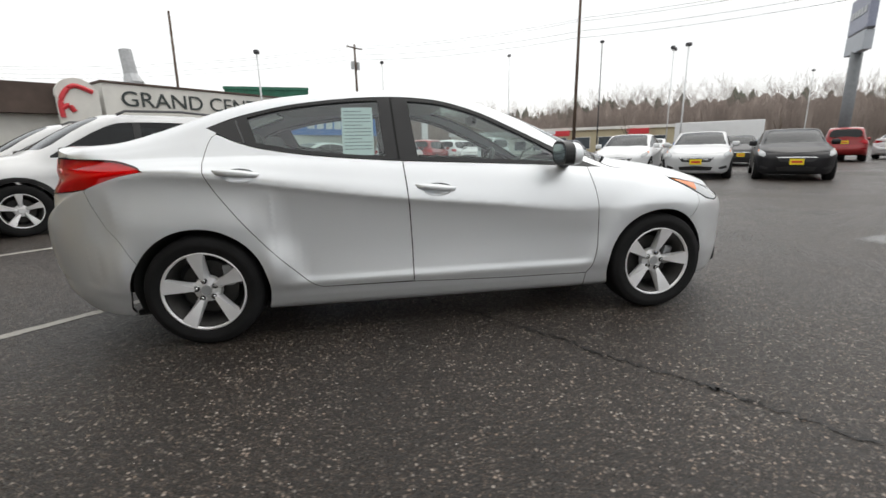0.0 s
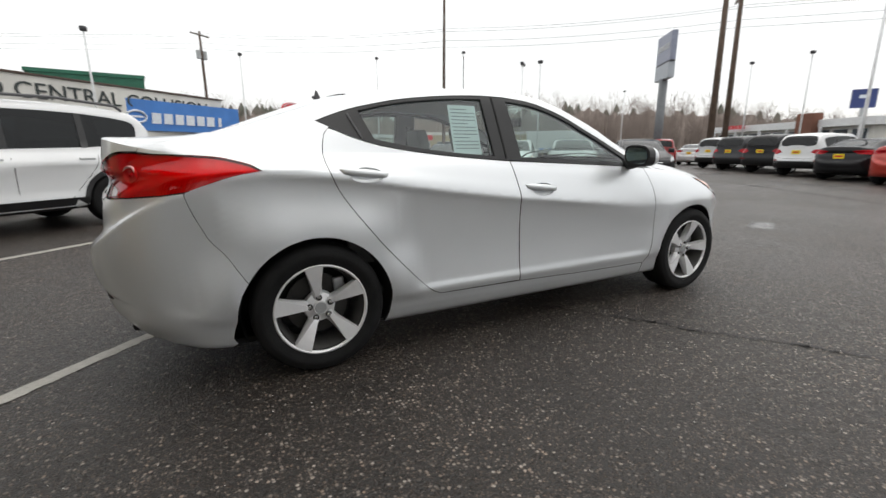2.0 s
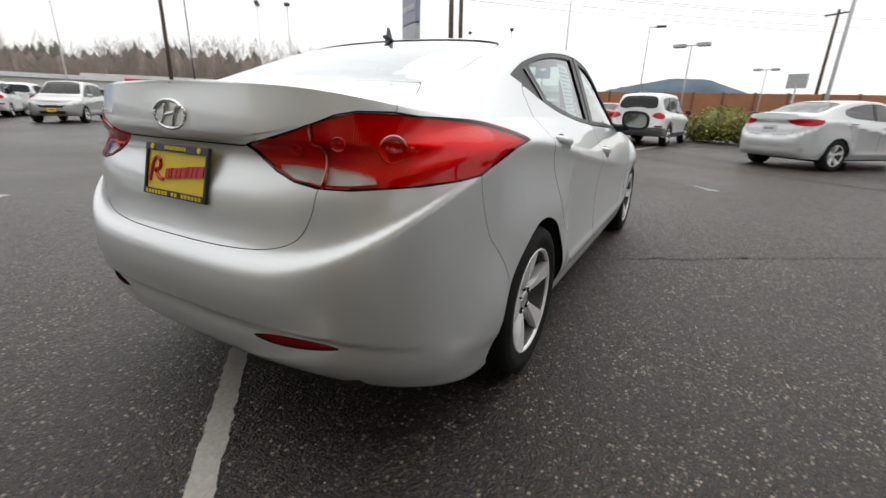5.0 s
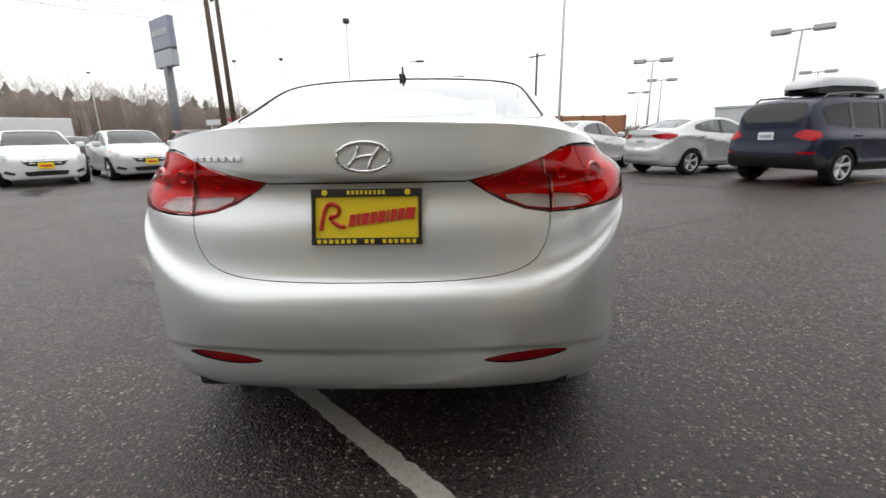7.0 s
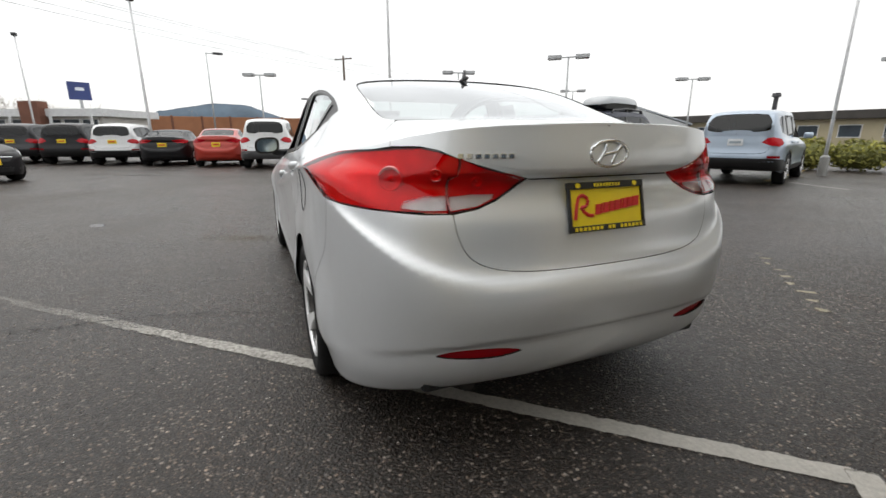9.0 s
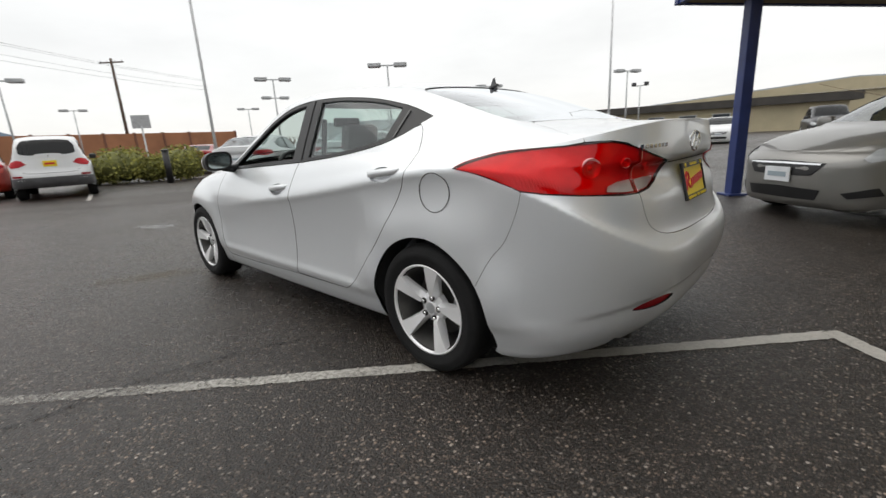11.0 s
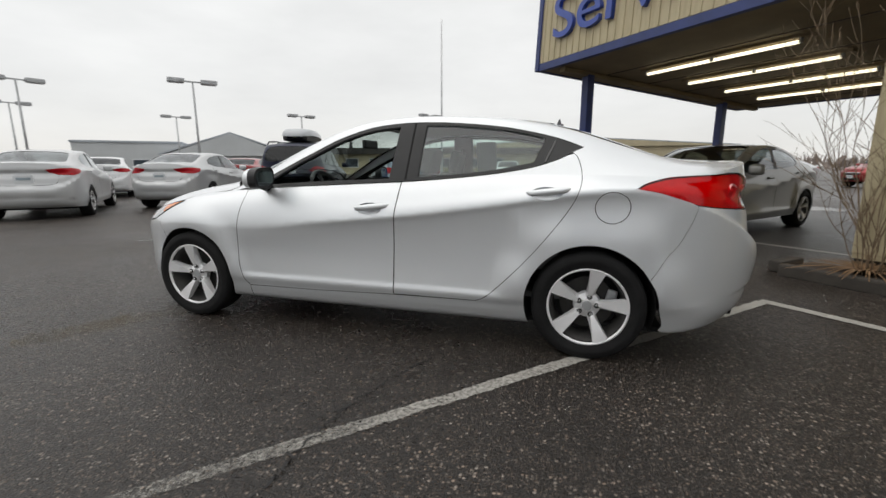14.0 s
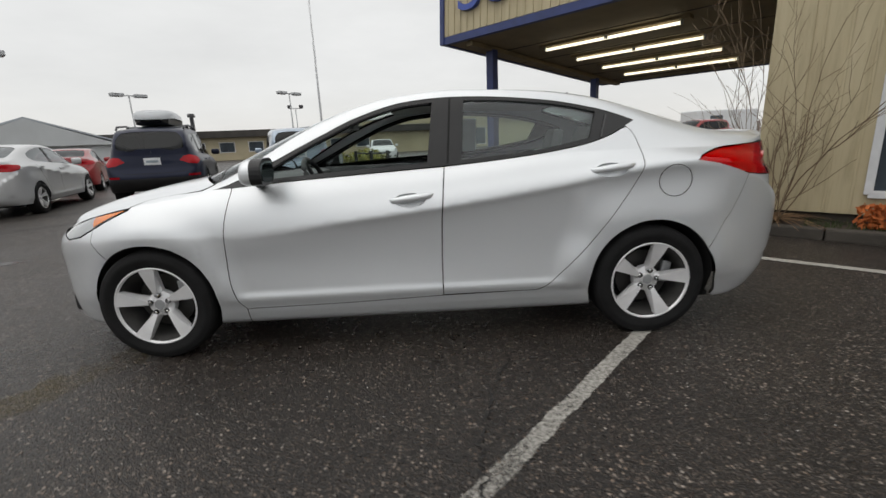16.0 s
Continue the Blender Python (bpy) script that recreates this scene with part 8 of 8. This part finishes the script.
# the white SUV beside the sedan and its neighbour
parked_car("suv", "white", (-4.62, 4.87), 221, "white SUV with black lower cladding and roof rails", "suv", YP, BLACK_TRIM, rails=True)
parked_car("suv", "white", (-6.75, 7.15), 221, "white SUV parked behind another white SUV", "suv", YP, BLACK_TRIM, rails=True)
# row with their tails to the drive
ROW = "row of cars with tails to the drive"


def tail_at(x, y, h):
    return (x + 2.2 * math.cos(radians(h)), y + 2.2 * math.sin(radians(h)))


HD = -9
parked_car("suv", "white", tail_at(13.4, 0.55, HD), HD, "older white SUV with grey lower cladding", "suv", YP, GREY_PLASTIC, group=ROW, scale=(1.02, 0.98, 1.02))
parked_car("sedan", "orange_red", tail_at(15.0, 2.25, HD + 2), HD + 2, "orange-red hatchback with a yellow dealer plate", "hatchback", YP, group=ROW, scale=(0.9, 0.97, 1.02))
parked_car("sedan", "black", tail_at(16.6, 4.15, HD + 4), HD + 4, "black sedan with a yellow dealer plate", "sedan", YP, group=ROW)
parked_car("suv", "white", tail_at(18.0, 6.05, HD + 4), HD + 4, "white SUV with a dark rear window and black lower bumper", "suv", YP, BLACK_TRIM, group=ROW, scale=(0.97, 1, 0.97))
parked_car("suv", "black", tail_at(19.6, 8.1, HD + 5), HD + 5, "black SUV with red tail lamps", "suv", YP, BLACK_TRIM, group=ROW)
parked_car("suv", "dark_grey", tail_at(21.0, 10.2, HD + 6), HD + 6, "dark grey boxy SUV", "suv", YP, BLACK_TRIM, group=ROW, scale=(1.05, 1, 1.0))
parked_car("suv", "silver", tail_at(22.5, 12.2, HD + 6), HD + 6, "silver SUV at the end of the row", "suv", YP, BLACK_TRIM, group=ROW)
parked_car("sedan", "white", tail_at(26.7, 16.1, 20), 20, sedan_white, "sedan", YP, group=ROW)
# cars that face the drive
FACE = "cars facing the drive"
parked_car("sedan", "black", (12.2, 8.4), 228, "black sedan facing the drive with a yellow plate", "sedan", YP, group=FACE, scale=(1.03, 1.02, 1.02))
parked_car("sedan", "silver", (10.5, 10.0), 228, "silver sedan facing the drive with a dark grille", "sedan", YP, group=FACE, scale=(1.04, 1.03, 1.02))
parked_car("sedan", "white", (9.0, 11.7), 228, "white sedan facing the drive with a yellow plate", "sedan", YP, group=FACE, scale=(1.04, 1.03, 1.02))
parked_car("sedan", "dark_grey", (17.3, 15.9), 232, "dark grey sedan in the second row", "sedan", YP, group=FACE)
parked_car("sedan", "dark_blue", (10.0, 19.6), 232, "dark blue sedan in the second row", "sedan", YP, group=FACE)
parked_car("sedan", "white", (16.3, 21.0), 52, "white sedan with red tail lamps beyond the row", "sedan", YP, group=FACE)
parked_car("suv", "red", (24.3, 16.6), 40, "dark red SUV beyond the black sedan", "suv", YP, group=FACE)
parked_car("sedan", "silver", (20.5, 20.5), 232, "silver sedan deep in the rows", "sedan", YP, group=FACE)
parked_car("suv", "grey", (6.5, 23.0), 232, "grey SUV deep in the rows", "suv", YP, group=FACE)
# SUVs under the oval sign
KR = "cars under the oval sign"
parked_car("suv", "white", tail_at(0.5, 21.9, 62), 62, "white SUV with black cladding, tail to the drive", "suv", YP, BLACK_TRIM, group=KR)
parked_car("suv", "red", tail_at(2.6, 24.6, 62), 62, "red SUV with its tail to the drive", "suv", YP, BLACK_TRIM, group=KR)
parked_car("suv", "white", tail_at(4.7, 27.3, 62), 62, "white SUV in the row under the sign", "suv", YP, group=KR)
parked_car("suv", "white", tail_at(6.9, 30.0, 62), 62, "white SUV at the row's far end", "suv", YP, group=KR)
parked_car("sedan", "silver", (-2.9, 21.6), 78, "silver sedan beside the white SUVs", "sedan", YP, group=KR)
parked_car("sedan", "grey", (-2.6, 14.5), 221, "grey sedan parked past the white SUV", "sedan", YP, group=KR)
parked_car("sedan", "red", (-4.6, 17.2), 221, "red sedan parked past the white SUV", "sedan", YP, group=KR)
# customer cars on the other side
CU = "customer cars nose to the hedge"
parked_car("sedan", "silver", tail_at(9.0, -2.65, -45), -45, "older silver sedan with a white plate", "sedan", None, group=CU, pane=GLASS_MID, scale=(1, 0.99, 1.03))
parked_car("sedan", "silver", (9.25, -7.23), -70, "older silver sedan beside a dark SUV", "sedan", None, group=CU, pane=GLASS_MID, scale=(1, 0.99, 1.03))
sf_at = tail_at(5.75, -6.55, -69)
parked_car("suv", "dark_blue", sf_at, -69, "dark navy SUV carrying a grey roof box", "suv", None, BLACK_TRIM, rails=True, group=CU, scale=(1.02, 1.02, 1.0))
roof_box((sf_at[0] - 0.35 * math.cos(radians(-69)), sf_at[1] - 0.35 * math.sin(radians(-69))), -69)
parked_car("suv", "ice_blue", tail_at(3.2, -8.7, -68), -68, "pale blue compact SUV with a white plate", "suv", None, BLACK_TRIM, group=CU, scale=(0.96, 0.98, 0.97))
parked_car("sedan", "red", (12.2, -12.6), -60, "red car beyond the navy SUV", "sedan", None, group=CU)
parked_car("sedan", "red", (22.0, -6.4), -30, "red car behind the hedge", "sedan", None, group=CU)
parked_car("sedan", "white", (15.5, -9.0), -40, "white sedan behind the silver ones", "sedan", None, group=CU)
# cars in and past the service bay
parked_car("sedan", "gunmetal", (-3.60, -5.45), 49, "grey sedan standing in the service bay", "sedan", None, pane=GLASS_MID, scale=(1.04, 1.03, 1.02))
BAY = "cars beyond the service bay"
parked_car("sedan", "red", (-21.0, -30.0), 20, "red sedan far behind the canopy", "sedan", None, group=BAY)
parked_car("suv", "red", (-16.5, -24.0), 20, "red SUV far behind the canopy", "suv", None, group=BAY)
parked_car("sedan", "silver", (-12.0, -25.5), 20, "silver sedan far behind the canopy", "sedan", None, group=BAY)
parked_car("sedan", "white", (-20.0, -30.0), 20, "white sedan far behind the canopy", "sedan", None, group=BAY)
parked_car("sedan", "white", (3.0, -27.0), 100, "white car in front of the tan shop", "sedan", None, group=BAY)
parked_car("suv", "dark_grey", (-1.5, -29.0), 100, "dark SUV in front of the tan shop", "suv", None, group=BAY)

# poles, lamps and wires
LP = "tall lot lamp with a dark head on a white pole"
for x, y, h in ((-6.7, 25.8, 6.8), (21.3, 25.3, 7.5), (1.1, 38.5, 8.6), (14.0, 42.0, 10.0), (38.9, 15.4, 8.0), (20.5, 5.1, 6.65), (55.0, 46.4, 9.6), (40.5, 20.5, 8.2)):
    lamp_post((x, y), h, "ball", LAMP_DARK, LP)
lamp_post((22.0, 38.3), 10.6, "ball", LAMP_DARK, "tall lot lamp on a dark pole", pole=LAMP_DARK)
lamp_post((31.4, 40.8), 10.6, "twin_ball", LAMP_DARK, "tall lot lamp with two round heads", 45)
lamp_post((39.2, 3.6), 7.7, "arm", LAMP_DARK, "street lamp with a single arm", 100, pole=GALV)
TB = "lot lamp with two box heads on a cross arm"
for x, y, h, a in ((30.8, 0.0, 5.2, 70), (17.0, -15.0, 5.15, 50), (24.8, -12.2, 5.2, 70), (33.0, -16.5, 5.0, 75), (19.2, -27.4, 4.85, 60), (46.0, -20.0, 5.2, 70), (30.0, -26.0, 5.0, 60), (52.0, -6.0, 5.4, 80), (10.5, -33.0, 5.2, 60)):
    lamp_post((x, y), h, "twin_box", GALV, TB, a, pole=GALV)
lamp_post((15.6, -4.65), 11.0, "none", GALV, "tall thin white flag pole by the hedge", radius=0.06)
lamp_post((3.6, -13.1), 6.3, "none", GALV, "thin white pole by the shrubs", radius=0.045)
lamp_post((13.0, -43.0), 4.9, "twin_ball", LAMP_DARK, "pole with twin flood lamps over the tan shop", 10, pole=GALV)
ch = empty("chimney", (27.1, -50.2, 0), 0, label="dark metal flue over the tan shop's roof", category="chimney")
part("flue", tube_bm([(0, 0, 2.6), (0, 0, 5.0)], 0.22, 10), LAMP_DARK, ch)
part("cap", tube_bm([(0, 0, 5.0), (0, 0, 5.12), (0, 0, 5.4)], [0.42, 0.42, 0.36], 10), LAMP_DARK, ch)
part("base", box_bm((0.8, 0.8, 2.7), (0, 0, 1.35), 0.02), TAN_WALL, ch)
utility_pole((30.3, 17.0), 12.5, "thick dark wooden utility pole", 0.5, 0, radius=0.24)
utility_pole((32.7, 17.4), 12.0, "brown wooden utility pole behind another", 0.5, 1, radius=0.22)
utility_pole((17.4, 33.9), 15.0, "slender dark utility pole", 0.3, 0, radius=0.15)
utility_pole((-1.6, 57.9), 14.4, "wooden utility pole with two transformers", 0.0, 1)
utility_pole((-25.0, 62.0), 19.0, "thin steel mast pole behind the body shop", 0.4, 0, radius=0.2)
utility_pole((58.9, -11.4), 11.5, "wooden utility pole beyond the orange wall", 0.0, 1)
for dz, off in ((0.0, 0.0), (0.35, 0.9), (-0.7, 0.4), (-1.3, -0.3)):
    wire((70.0 + off, -25.0, 11.2 + dz), (32.7 + off, 17.4, 10.8 + dz), 0.6)
    wire((32.7 + off, 17.4, 10.8 + dz), (17.4 + off, 33.9, 11.2 + dz), 0.35)
    wire((17.4 + off, 33.9, 11.2 + dz), (-1.6 + off, 57.9, 13.9 + dz), 0.5)
    wire((-1.6 + off, 57.9, 13.9 + dz), (-60.0 + off, 80.0, 15.0 + dz), 1.0)
wire((0.4, -5.0, 4.4), (15.6, -4.65, 8.2), 0.7, 0.006)
for i, (x, y, h) in enumerate(((34.0, 52.0, 9.5), (43.0, 50.0, 11.0), (46.0, 42.0, 10.0), (62.0, 24.0, 9.0), (66.0, 18.0, 8.5), (58.0, 32.0, 10.5), (20.0, 70.0, 9.0), (70.0, 8.0, 7.0))):
    bare_tree((x, y), h, 30 + i, "leafless spreading tree beyond the lots")
